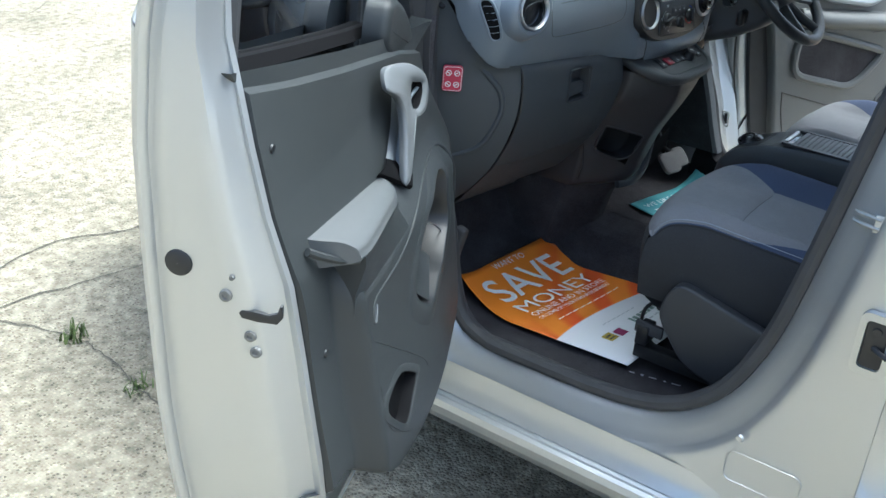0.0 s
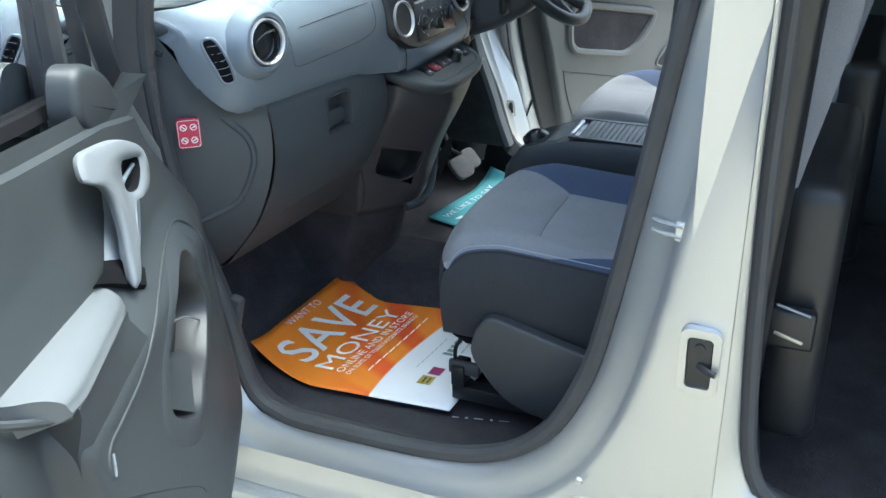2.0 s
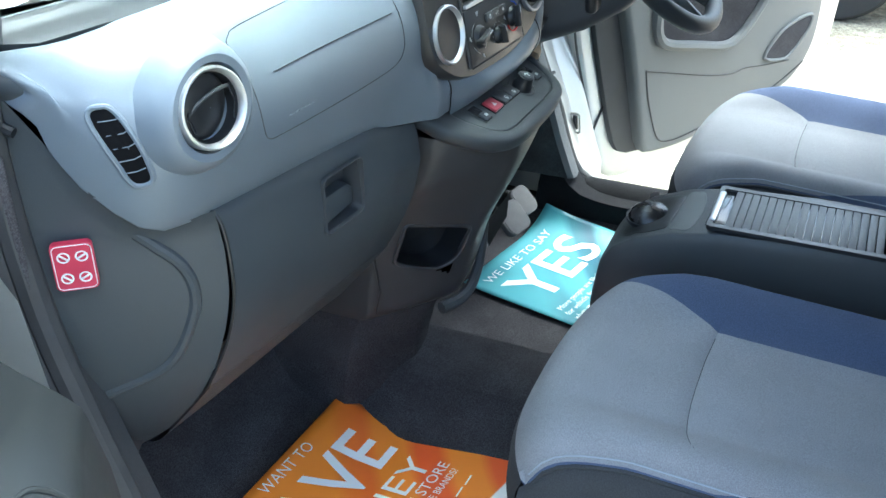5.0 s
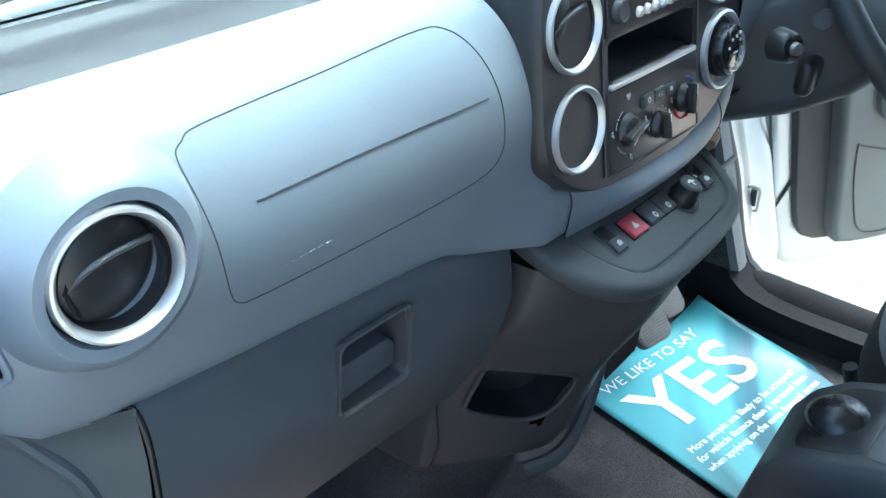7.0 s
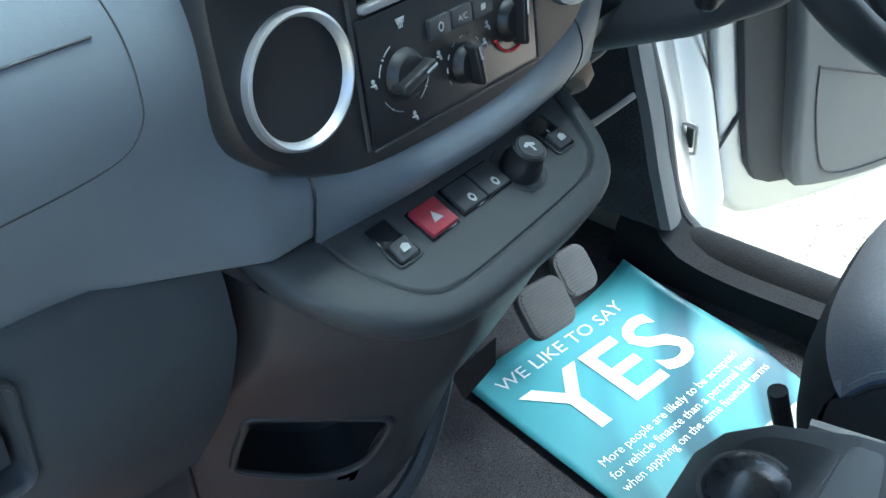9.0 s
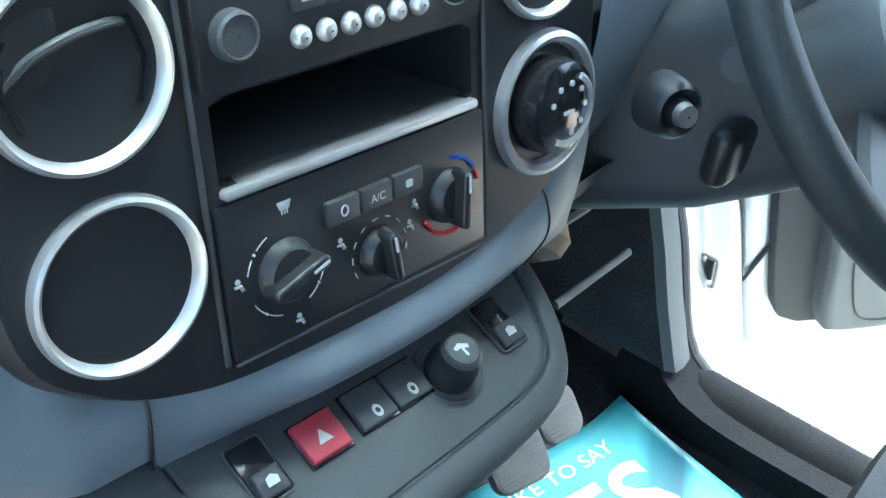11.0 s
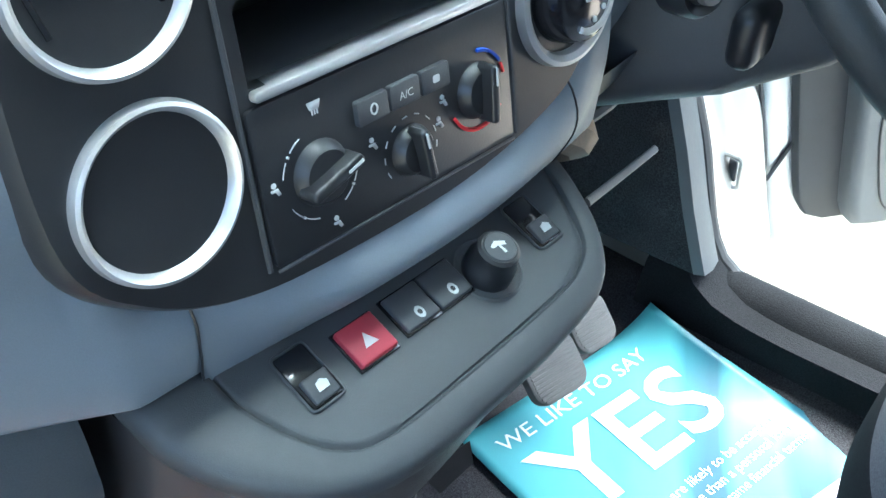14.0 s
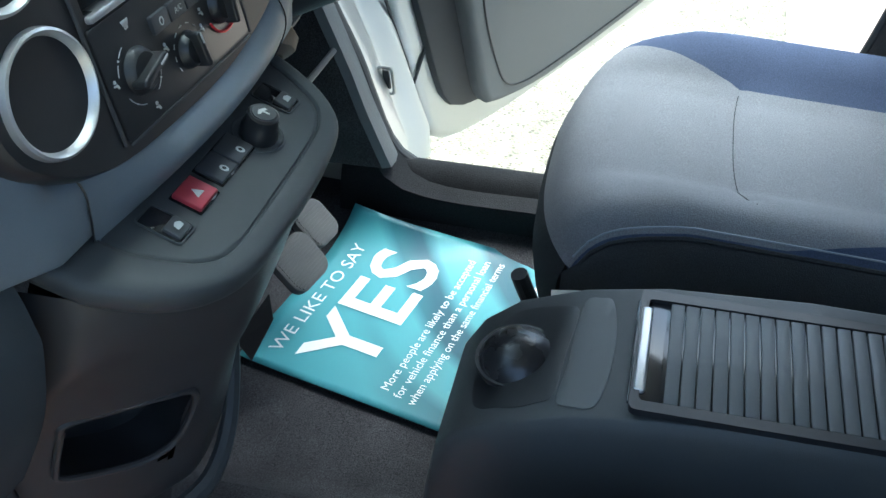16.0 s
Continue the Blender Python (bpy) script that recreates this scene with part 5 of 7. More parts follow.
stack = thing("centre_stack", "black centre panel with a radio, heater controls and chromed ring vents", "control panel")
outl = cr([(-0.190, 0, -0.035), (-0.192, 0, 0.05), (-0.182, 0, 0.125), (-0.155, 0, 0.162), (-0.05, 0, 0.176), (0.05, 0, 0.176), (0.155, 0, 0.165), (0.186, 0, 0.125), (0.194, 0, 0.05), (0.190, 0, -0.02), (0.164, 0, -0.060), (0.13, 0, -0.083),
           (0.05, 0, -0.100), (-0.05, 0, -0.101), (-0.112, 0, -0.094), (-0.160, 0, -0.072)], 96, True)
outl = [(p.x, p.z) for p in outl]
body = bmesh.new()
rings = []
for k, y in ((1.035, 0.09), (1.03, 0.012), (1.012, 0.003), (1.0, 0.0)):
    rings.append([PANEL @ Vector((x * k, y, 0.03 + (z - 0.03) * k)) for x, z in outl])
# the face, around the tray's opening
hole = []
for x, z in outl:
    a = math.atan2(z - 0.025, x)
    c, s = math.cos(a), math.sin(a)
    k = min(0.0845 / max(abs(c), 1e-6), (0.0205 if s > 0 else 0.0225) / max(abs(s), 1e-6))
    hole.append((k * c, 0.025 + k * s))
rings.append([PANEL @ Vector((x, 0.0, z)) for x, z in hole])
rings.append([PANEL @ Vector((x * 0.97, 0.10, 0.025 + (z - 0.025) * 0.9)) for x, z in hole])
face = part("panel_face", loft(rings, True, (False, True)), BLACK, stack, "black satin centre panel with an open tray", sharp=30)
for m_, closed in ((P(-0.1405, -0.001, -0.0240), False), (P(-0.1417, -0.001, 0.0722), True), (P(0.1455, -0.001, 0.0765), True)):
    vent(m_, "ring_vent" if closed else "cup_ring", stack, closed, 0.0432)
for sx in (-1, 1):
    part("column_edge", tube([P(sx * 0.094, -0.001, z).translation for z in (-0.088, 0.02, 0.11)], 0.0016, 6), PLASTIC, face)
part("tray_bar", prism(rrect(0.170, 0.0056, 0.0025), -0.005, 0.02, P(0, 0, 0.0), 0.0015), CHROME, stack, "satin bar along the tray")
part("tray_mat", loft([[P(x, 0.004, 0.0055).translation, P(x, 0.09, 0.007).translation] for x in (-0.082, 0, 0.082)], False), PLASTIC, face)

# radio
rad = part("radio", prism(rrect(0.178, 0.062, 0.004, cz=0.079), -0.004, 0.01, PANEL, 0.0015), BLACK, stack, "black car radio with chromed buttons")
for i in range(6):
    part("preset_button", lathe([(0.0006, -0.0095), (0.0035, -0.0088), (0.0055, -0.006), (0.0058, -0.003)], P(-0.0335 + i * 0.0151, 0, 0.0635), 18), CHROME, rad, "round silver preset button")
part("volume_knob", lathe([(0.0008, -0.0105), (0.0090, -0.0105), (0.0098, -0.0115), (0.0112, -0.010), (0.0118, -0.003)], P(-0.0705, 0, 0.0725), 32), PLASTIC, rad, "dark rubber volume knob")
kn = part("menu_knob", lathe([(0.0008, -0.010), (0.009, -0.0095), (0.0125, -0.007), (0.0135, -0.003)], P(0.070, 0, 0.0715), 28), PLASTIC, rad)
part("menu_ring", lathe([(0.0135, -0.004), (0.0138, -0.0055), (0.0125, -0.0055)], P(0.070, 0, 0.0715), 28), ICON, kn)
for i in range(4):
    b_ = part("source_key", prism(rrect(0.0195, 0.010, 0.0015), -0.0065, 0.0, P(-0.0275 + i * 0.0206, 0, 0.0805), 0.001), PLASTIC, rad)
    part("key_mark", prism(rrect(0.010, 0.0022, 0.0005), -0.0068, -0.006, P(-0.0275 + i * 0.0206, 0, 0.0805)), ICON, b_)
part("disc_slot", prism(rrect(0.122, 0.0042, 0.0015), -0.0046, 0.0, P(0.004, 0, 0.0935)), GLOSSBLACK, rad)
part("slot_lip", prism(rrect(0.126, 0.0012, 0.0004), -0.0055, 0.0, P(0.004, 0, 0.0968)), PLASTIC, rad)
part("eject_mark", prism([(-0.003, -0.002), (0.003, -0.002), (0, 0.0025)], -0.0046, -0.003, P(-0.073, 0, 0.0945)), ICON, rad)

# heater controls
heat = part("heater_panel", prism(rrect(0.181, 0.083, 0.003, cz=-0.0465), -0.0025, 0.01, PANEL, 0.001), BLACK, stack, "black heater control panel")
part("panel_joint", tube([P(x, -0.0025, -0.0895).translation for x in (-0.09, 0.09)], 0.001, 6), PLASTIC, heat)


def dial(x, z, r, turn):
    d = part("heater_dial", lathe([(0.0008, -0.010), (r * 0.75, -0.0095), (r * 0.9, -0.007), (r, -0.0028)], P(x, 0, z), 36), BLACK, heat, "black rotary heater dial")
    bar = P(x, -0.010, z) @ pose(0, 0, 0, 0, turn, 0)
    part("dial_grip", prism(rrect(r * 0.40, r * 2.05, r * 0.19), -0.008, 0.004, bar, 0.0022, seg=3), BLACK, d)
    part("dial_pointer", prism(rrect(0.0016, r * 0.62, 0.0006, cz=r * 0.62), -0.0084, -0.007, bar), ICON, d)
    return d


dial(-0.0545, -0.050, 0.0175, 74)
dial(0.007, -0.063, 0.0145, -8)
dial(0.062, -0.049, 0.0165, 4)


def arc_mark(cx, cz, r, a0, a1, mat, w=0.00036):
    pts = [P(cx + r * math.sin(radians(a)), -0.0030, cz + r * math.cos(radians(a))).translation for a in [a0 + (a1 - a0) * i / 12 for i in range(13)]]
    part("scale_mark", tube(pts, w, 4), mat, heat)


for a in (-76, -44, 104, 130, 194, 222):
    arc_mark(-0.0545, -0.050, 0.0238, a, a + 20, ICON)
for a in (-50, 127, 218):
    arc_mark(-0.0545, -0.050, 0.0238, a - 1, a + 2, ICON, 0.0008)
for a in range(-120, 100, 27):
    arc_mark(0.007, -0.063, 0.0195, a, a + 11, ICON)
arc_mark(0.062, -0.049, 0.0225, 5, 60, BLUEPRINT, 0.0013)
arc_mark(0.062, -0.049, 0.0225, 66, 82, REDPRINT, 0.0010)
arc_mark(0.062, -0.049, 0.0225, 130, 245, REDPRINT, 0.0013)


def icon(m, shape):
    """Small printed symbols."""
    if shape == "screen":
        part("printed_symbol", prism([(-0.0042, 0.0022), (0.0042, 0.0022), (0.0028, -0.0018), (-0.0028, -0.0018)], -0.0031, -0.002, m), ICON, heat)
        for dx in (-0.0016, 0, 0.0016):
            part("printed_symbol", prism(rrect(0.0006, 0.003, 0.0002, cx=dx, cz=-0.003), -0.0031, -0.002, m), ICON, heat)
    else:
        part("printed_symbol", prism(rrect(0.0028, 0.0028, 0.0013, cz=0.002), -0.0031, -0.002, m), ICON, heat)
        part("printed_symbol", prism([(-0.0022, 0.0), (0.002, 0.0), (0.0035, -0.0035), (0.0018, -0.0038), (0.0004, -0.0015), (-0.002, -0.0012)], -0.0031, -0.002, m), ICON, heat)


icon(P(-0.052, 0, -0.0155), "screen")
icon(P(-0.0835, 0, -0.047), "seat")
icon(P(-0.0195, 0, -0.049), "seat")
icon(P(-0.050, 0, -0.080), "seat")
icon(P(0.0295, 0, -0.056), "fan")
icon(P(0.034, 0, -0.045), "fan")
for i, (mark, w) in enumerate((("ring", 0), ("A/C", 0), ("screen", 0))):
    x = -0.0175 + i * 0.0228
    k = part("climate_key", prism(rrect(0.0215, 0.0135, 0.0015), -0.006, 0.0, P(x, 0, -0.0295), 0.001), PLASTIC, heat, "dark climate key")
    if mark == "A/C":
        me, a, b = lettering("A/C", 0.0062)
        me.transform(P(x, -0.0064, -0.0318) @ pose(0, 0, 0, 90, 0, 0) @ Matrix.Translation((-(a + b) / 2, 0, 0)))
        finish(new("key_lettering", me), ICON, k, smooth=False)
    elif mark == "ring":
        part("key_symbol", tube([P(x + 0.0022 * math.cos(a), -0.0062, -0.0295 + 0.0028 * math.sin(a)).translation for a in [j * 2 * math.pi / 14 for j in range(14)]], 0.0006, 4, True), ICON, k)
    else:
        part("key_symbol", prism(rrect(0.005, 0.0042, 0.001), -0.0063, -0.005, P(x, 0, -0.0295)), ICON, k)

# rotary selector in its ring
S_ = P(0.147, -0.001, -0.0175)
sel = part("selector_ring", lathe([(0.0345, 0.006), (0.0375, -0.004), (0.041, -0.0062), (0.044, -0.005), (0.0452, 0.002)], S_, 64), CHROME, stack, "satin chrome ring round the rotary selector")
part("selector_well", lathe([(0.0375, -0.001), (0.034, 0.008), (0.0008, 0.010)], S_, 40), BLACK, sel)
kn = part("selector_knob", lathe([(0.0008, -0.019), (0.022, -0.0185), (0.0275, -0.016), (0.0295, -0.008), (0.031, 0.006)], S_, 40), GLOSSBLACK, sel, "glossy black rotary knob")
for i in range(7):
    a = radians(-70 + i * 40)
    part("selector_mark", prism(rrect(0.0034, 0.0034, 0.0012), -0.0196, -0.018, S_ @ Matrix.Translation((0.0155 * math.sin(a), 0, 0.0155 * math.cos(a)))), ICON, kn)
part("selector_mark", prism(rrect(0.010, 0.0022, 0.0008, cz=-0.002), -0.0196, -0.018, S_), ICON, kn)
part("selector_grip", tube([S_ @ Vector((0.021 * math.sin(a), -0.019, 0.021 * math.cos(a))) for a in [radians(30 + 14 * i) for i in range(14)]], 0.0022, 6), CHROME, kn)

# ---- chin band and switch shelf ----
CHIN_TOP = cr([(-0.205, 0, 0.02), (-0.19, 0, -0.03), (-0.16, 0, -0.070), (-0.112, 0, -0.0925), (-0.05, 0, -0.100), (0.05, 0, -0.099), (0.13, 0, -0.083), (0.164, 0, -0.060), (0.195, 0, -0.010)], 120)
chin = []
for i in range(37):
    f = i / 36
    x = -0.132 + 0.327 * f
    top = float(np.interp(x, [p.x for p in CHIN_TOP], [p.z for p in CHIN_TOP]))
    a = PANEL @ Vector((x, 0.004, top))
    low = 1.0865 + 0.012 * max(0.0, (x - 0.06) / 0.135) ** 3
    by = -0.006 - 0.087 * x
    bulge = 0.021 - 0.012 * ((x - 0.02) / 0.175) ** 2
    c = Vector((a.x * 0.5 + x * 0.5, (a.y + by) / 2 - bulge, (a.z + low) / 2))
    chin.append(cr([a + Vector((0, 0.02, 0.002)), a, a.lerp(c, 0.5) + Vector((0, -bulge * 0.35, 0)), c, c.lerp(Vector((x, by, low)), 0.6) + Vector((0, -bulge * 0.15, 0)), (x, by, low), (x, by + 0.02, low - 0.004)], 18))
for i in range(37):
    x = -0.132 + 0.327 * i / 36
    w_ = max(0.0, min(1.0, (-0.045 - x) / 0.087))
    w_ = w_ * w_ * (3 - 2 * w_)
    for p in chin[i]:
        if w_ > 0:
            p.y += w_ * (on_pad(max(x, -0.132), p.z).y - 0.0005 - p.y)
chinob = part("chin_band", loft(chin, False), PAD, stack, "silver-blue band under the centre panel")
for k_ in (0, 31):
    part("band_joint", tube([Vector(p) + Vector((0, -0.0003, 0)) for p in chin[k_][2:16]], 0.0008, 6), BLACK, chinob)

# the shelf: local x to the right, y forward up the slope, z out of the surface
SQ = Matrix.Translation((0, -0.036, 1.0785)) @ pose(0, 0, 0, 20, 0, -5)
shelf = thing("switch_shelf", "dark grey shelf with red hazard button, window switches and knob", "switch panel")
lip = [(-0.178, 0.072), (-0.176, 0.036), (-0.172, 0.010), (-0.150, -0.030), (-0.118, -0.057), (-0.075, -0.070), (0.0, -0.070), (0.06, -0.066), (0.108, -0.056), (0.136, -0.030), (0.152, 0.004), (0.160, 0.035), (0.164, 0.066)]
lipc = even([(p.x, p.y, 0) for p in cr([(x, y, 0) for x, y in lip], 60)], 60, False)


def scaled(k, dz):
    cxx, cyy = -0.005, 0.080
    return [SQ @ Vector((cxx + (p.x - cxx) * k, cyy + (p.y - cyy) * k, dz)) for p in lipc]


step = [(-0.132, 0.072), (-0.131, 0.036), (-0.129, 0.012), (-0.119, -0.015), (-0.104, -0.037), (-0.077, -0.048), (0.0, -0.047), (0.079, -0.043), (0.105, -0.036), (0.121, -0.024), (0.136, 0.006), (0.144, 0.032), (0.150, 0.066)]
stepc = even([(p.x, p.y, 0) for p in cr([(x, y, 0) for x, y in step], 60)], 60, False)


def inner(k, dz):
    cx, cy = 0.0, 0.080
    return [SQ @ Vector((cx + (p.x - cx) * k, cy + (p.y - cy) * k, dz)) for p in stepc]


def between(f, dz):
    return [SQ @ Vector((p.x + (q.x - p.x) * f, p.y + (q.y - p.y) * f, dz)) for p, q in zip(stepc, lipc)]


rows = [inner(0.02, 0.0), inner(0.5, 0.0), inner(0.965, 0.0), inner(0.985, 0.0), inner(0.992, -0.0016), inner(1.0, -0.0016), inner(1.008, 0.0014), between(0.12, 0.0022), between(0.6, 0.0024), between(0.84, 0.0014), between(0.94, -0.0012), between(0.985, -0.0045), between(1.0, -0.009), scaled(0.998, -0.015), scaled(0.985, -0.021), scaled(0.955, -0.026), scaled(0.90, -0.028)]
part("shelf_body", loft(rows, False), SWITCHP, shelf, "dark grey moulded shelf", sharp=60)


def key(name, x, f, w, d, mat, label="", h=0.0035, tilt=0.0):
    m = SQ @ Matrix.Translation((x, f, h / 2)) @ pose(0, 0, 0, tilt, 0, 0)
    part("key_gap", block(w + 0.003, d + 0.003, 0.002, SQ @ Matrix.Translation((x, f, 0.0006)), 0.0008), GLOSSBLACK, shelf)
    return part(name, block(w, d, h + 0.003, m, 0.0014, 3), mat, shelf, label)


def flat(pts, x, f, up, parent, name="symbol", mat=None):
    bm = bmesh.new()
    bm.faces.new([bm.verts.new(SQ @ Vector((x + a, f + b, up))) for a, b in pts])
    return part(name, bm, mat or ICON, parent, smooth=False)


hz = key("hazard_button", -0.0495, 0.002, 0.0275, 0.0255, RED, "red hazard warning button", 0.004)
flat([(-0.005, -0.004), (0.005, -0.004), (0.0, 0.005)], -0.0495, 0.001, 0.0057, hz)
k1 = key("lock_button", -0.0125, 0.003, 0.0265, 0.025, PLASTIC, "black central locking button", 0.003)
k2 = key("child_lock_button", 0.0155, 0.003, 0.0265, 0.025, PLASTIC, "black child lock button", 0.003)
for k_, x in ((k1, -0.0115), (k2, 0.0165)):
    flat([(0.0032 * math.cos(a), 0.0042 * math.sin(a)) for a in [j * math.pi / 6 for j in range(12)]], x, -0.003, 0.0048, k_)
    flat([(0.0016 * math.cos(a), 0.0018 * math.sin(a)) for a in [j * math.pi / 6 for j in range(12)]], x, -0.003, 0.0050, k_, mat=BLACK)
for x in (-0.0895, 0.1005):
    well = part("window_switch_well", block(0.021, 0.036, 0.004, SQ @ Matrix.Translation((x, 0.0045, -0.0004)), 0.0015), GLOSSBLACK, shelf, "black window switch recess")
    sw = part("window_switch", block(0.0175, 0.0155, 0.005, SQ @ Matrix.Translation((x + 0.0005, -0.0045, 0.0022)) @ pose(0, 0, 0, 8, 0, 0), 0.0014, 3), PLASTIC, well, "dark grey window switch")
    flat([(-0.004, -0.003), (0.0035, -0.003), (0.0045, 0.001), (0.001, 0.0035), (-0.003, 0.002)], x + 0.0005, -0.005, 0.0060, sw)
    part("well_rim", tube([SQ @ Vector((x + a, 0.0045 + b, 0.0012)) for a, b in rrect(0.0235, 0.0385, 0.004)], 0.0009, 6, True), SWITCHP, shelf)
kb = part("mirror_knob", lathe([(0.0008, 0.0242), (0.0115, 0.0240), (0.0135, 0.0225), (0.0142, 0.012), (0.0160, 0.009), (0.0165, 0.0)], SQ @ Matrix.Translation((0.0480, -0.0045, 0.0)) @ pose(0, 0, 0, 90, 0, 0), 40), BLACK, shelf, "black mirror adjuster knob")
part("knob_cap", lathe([(0.0008, 0.0250), (0.0100, 0.0250), (0.0105, 0.0240)], SQ @ Matrix.Translation((0.0480, -0.0045, 0.0)) @ pose(0, 0, 0, 90, 0, 0), 32), SWITCHP, kb)
flat([(-0.006, 0.003), (-0.001, 0.005), (0.005, 0.0015), (0.004, -0.001), (0.0008, 0.0005), (0.0012, -0.005), (-0.0008, -0.005), (-0.001, 0.0012), (-0.005, 0.001)], 0.0480, -0.0045, 0.0254, kb)
part("knob_rim", lathe([(0.0205, 0.0006), (0.022, 0.0014), (0.0235, 0.0006)], SQ @ Matrix.Translation((0.0480, -0.0045, 0.0)) @ pose(0, 0, 0, 90, 0, 0), 40), SWITCHP, shelf)

# ---- console column below the shelf ----
column = thing("console_column", "dark grey console column with an open pocket", "console")


def col_ring(z, left, right, front, back, rear_x, side_y):
    """One level of the column: the flat face towards the passenger runs from the side to a soft ridge."""
    a, b = Vector((left, side_y, z)), Vector((rear_x, front, z))
    out = Vector((-0.63, -0.78, 0))
    pts = [(left, back, z), (left, (side_y + back) / 2, z), (left, side_y + 0.02, z), a + Vector((0.003, 0.002, 0)), a.lerp(b, 0.3) + out * 0.002, a.lerp(b, 0.65) + out * 0.003, a.lerp(b, 0.92) + out * 0.001,
           b + Vector((0.012, -0.003, 0)), b.lerp(Vector((right, front, z)), 0.5) + Vector((0, 0.001, 0)), (right - 0.018, front + 0.016, z), (right, front + 0.05, z), (right, back, z)]
    return cr(pts, 48)


CR = [col_ring(*a) for a in ((1.062, -0.163, 0.140, -0.070, 0.22, -0.075, 0.012), (1.04, -0.164, 0.141, -0.079, 0.22, -0.070, 0.013), (1.01, -0.165, 0.139, -0.076, 0.22, -0.060, 0.020), (0.98, -0.165, 0.135, -0.066, 0.22, -0.052, 0.034), (0.93, -0.165, 0.125, -0.044, 0.22, -0.044, 0.074), (0.88, -0.165, 0.113, -0.019, 0.24, -0.038, 0.100),
                             (0.83, -0.165, 0.100, 0.001, 0.26, -0.034, 0.116), (0.78, -0.166, 0.090, 0.013, 0.28, -0.036, 0.125), (0.735, -0.166, 0.080, 0.027, 0.30, -0.042, 0.13), (0.715, -0.163, 0.074, 0.043, 0.32, -0.048, 0.135), (0.70, -0.158, 0.07, 0.078, 0.34, -0.05, 0.15))]
CF = [col_ring(*a) for a in ((0.712, -0.156, 0.068, 0.060, 0.32, -0.05, 0.15), (0.66, -0.150, 0.07, 0.09, 0.38, -0.05, 0.17), (0.58, -0.15, 0.075, 0.11, 0.42, -0.05, 0.19), (0.47, -0.155, 0.08, 0.12, 0.44, -0.05, 0.20))]
part("tunnel_carpet", loft(CF, False), CARPET, column, "black carpet under the column")
A_, B_, C_, D_ = Vector((-0.146, 0.076, 0.898)), Vector((-0.052, -0.001, 0.866)), Vector((-0.062, 0.030, 0.767)), Vector((-0.150, 0.100, 0.822))


def bil(u_, v_, lift):
    p = A_.lerp(B_, u_).lerp(D_.lerp(C_, u_), v_)
    return p + Vector((-0.62, -0.75, 0.15)).normalized() * lift


pk = [(p.x, p.y) for p in cr([(0.02, 0.03, 0), (0.25, 0.01, 0), (0.7, 0.01, 0), (0.97, 0.05, 0), (1.0, 0.35, 0), (0.93, 0.68, 0), (0.72, 0.90, 0), (0.4, 0.98, 0), (0.06, 0.97, 0), (0.01, 0.75, 0), (0.01, 0.3, 0)], 48, True)]


def in_pocket(p):
    """True where a point of the column's skin lies inside the pocket's mouth."""
    out_ = Vector((-0.62, -0.75, 0.15)).normalized()
    best = min(((p - bil(a / 12, b / 12, 0)) - out_ * (p - bil(a / 12, b / 12, 0)).dot(out_)).length_squared + (0 if abs((p - bil(a / 12, b / 12, 0)).dot(out_)) < 0.035 else 1) for a in range(1, 12) for b in range(1, 12))
    return best < 0.0065 ** 2


dense = [cr([r[i] for r in CR], 90) for i in range(48)]
dense = [even(cr([dense[i][j] for i in range(48)], 140), 120, False) for j in range(90)]
bm = loft(dense, False)
bmesh.ops.delete(bm, geom=[f for f in bm.faces if f.calc_center_median().z < 0.93 and f.calc_center_median().x < -0.05 and f.calc_center_median().y < 0.12 and in_pocket(f.calc_center_median())], context="FACES")
part("column_body", bm, COLUMNP, column, "dark grey moulded column", sharp=70)
pocket = part("pocket_edge", tube([bil(a, b, 0.001) for a, b in pk], 0.0035, 8, True), COLUMNP, column, "moulded edge of the pocket")
part("pocket_inside", loft([[bil(0.5 + (a - 0.5) * k, 0.5 + (b - 0.5) * k, l) for a, b in pk] for k, l in ((1.0, 0.001), (0.97, -0.012), (0.92, -0.04), (0.8, -0.055), (0.02, -0.058))], True), BLACK, pocket, "dark inside of the pocket")
part("column_foot", tube(cr([(-0.10, 0.034, 0.722), (-0.05, 0.012, 0.724), (0.0, 0.008, 0.748), (0.045, 0.014, 0.80), (0.072, 0.022, 0.86), (0.082, 0.02, 0.90)], 24), lambda f: 0.011 - 0.005 * f, 8), SWITCHP, column, "paler curved foot of the column")
part("column_joint", tube([(-0.1745, 0.12, 0.84), (-0.1755, 0.11, 0.78), (-0.1745, 0.12, 0.735)], 0.002, 6), BLACK, column)
side_slot = [Vector((0.083, -0.006, 0.860)), Vector((0.076, 0.036, 0.792)), Vector((0.112, 0.040, 0.726)), Vector((0.108, 0.005, 0.80))]
c_ = sum(side_slot, Vector()) / 4
part("side_recess", loft([[p + Vector((0.004, -0.010, 0)) for p in side_slot], [c_ + (p - c_) * 0.1 + Vector((0.006, -0.010, 0)) for p in side_slot]], True, (False, True)), BLACK, column, "dark recess in the column's flank")


# ---- driver's side of the dashboard ----
column_cover = thing("steering_column", "dark plastic steering column cover with stalk and ignition lock", "steering column")
WH = Vector((0.40, -0.19, 1.256))
AX = Vector((0, 0.906, -0.423))
UP = Vector((0, 0.423, 0.906))


def colpt(a, x, h):
    return WH + AX * a + Vector((x, 0, 0)) + UP * h


rings = []
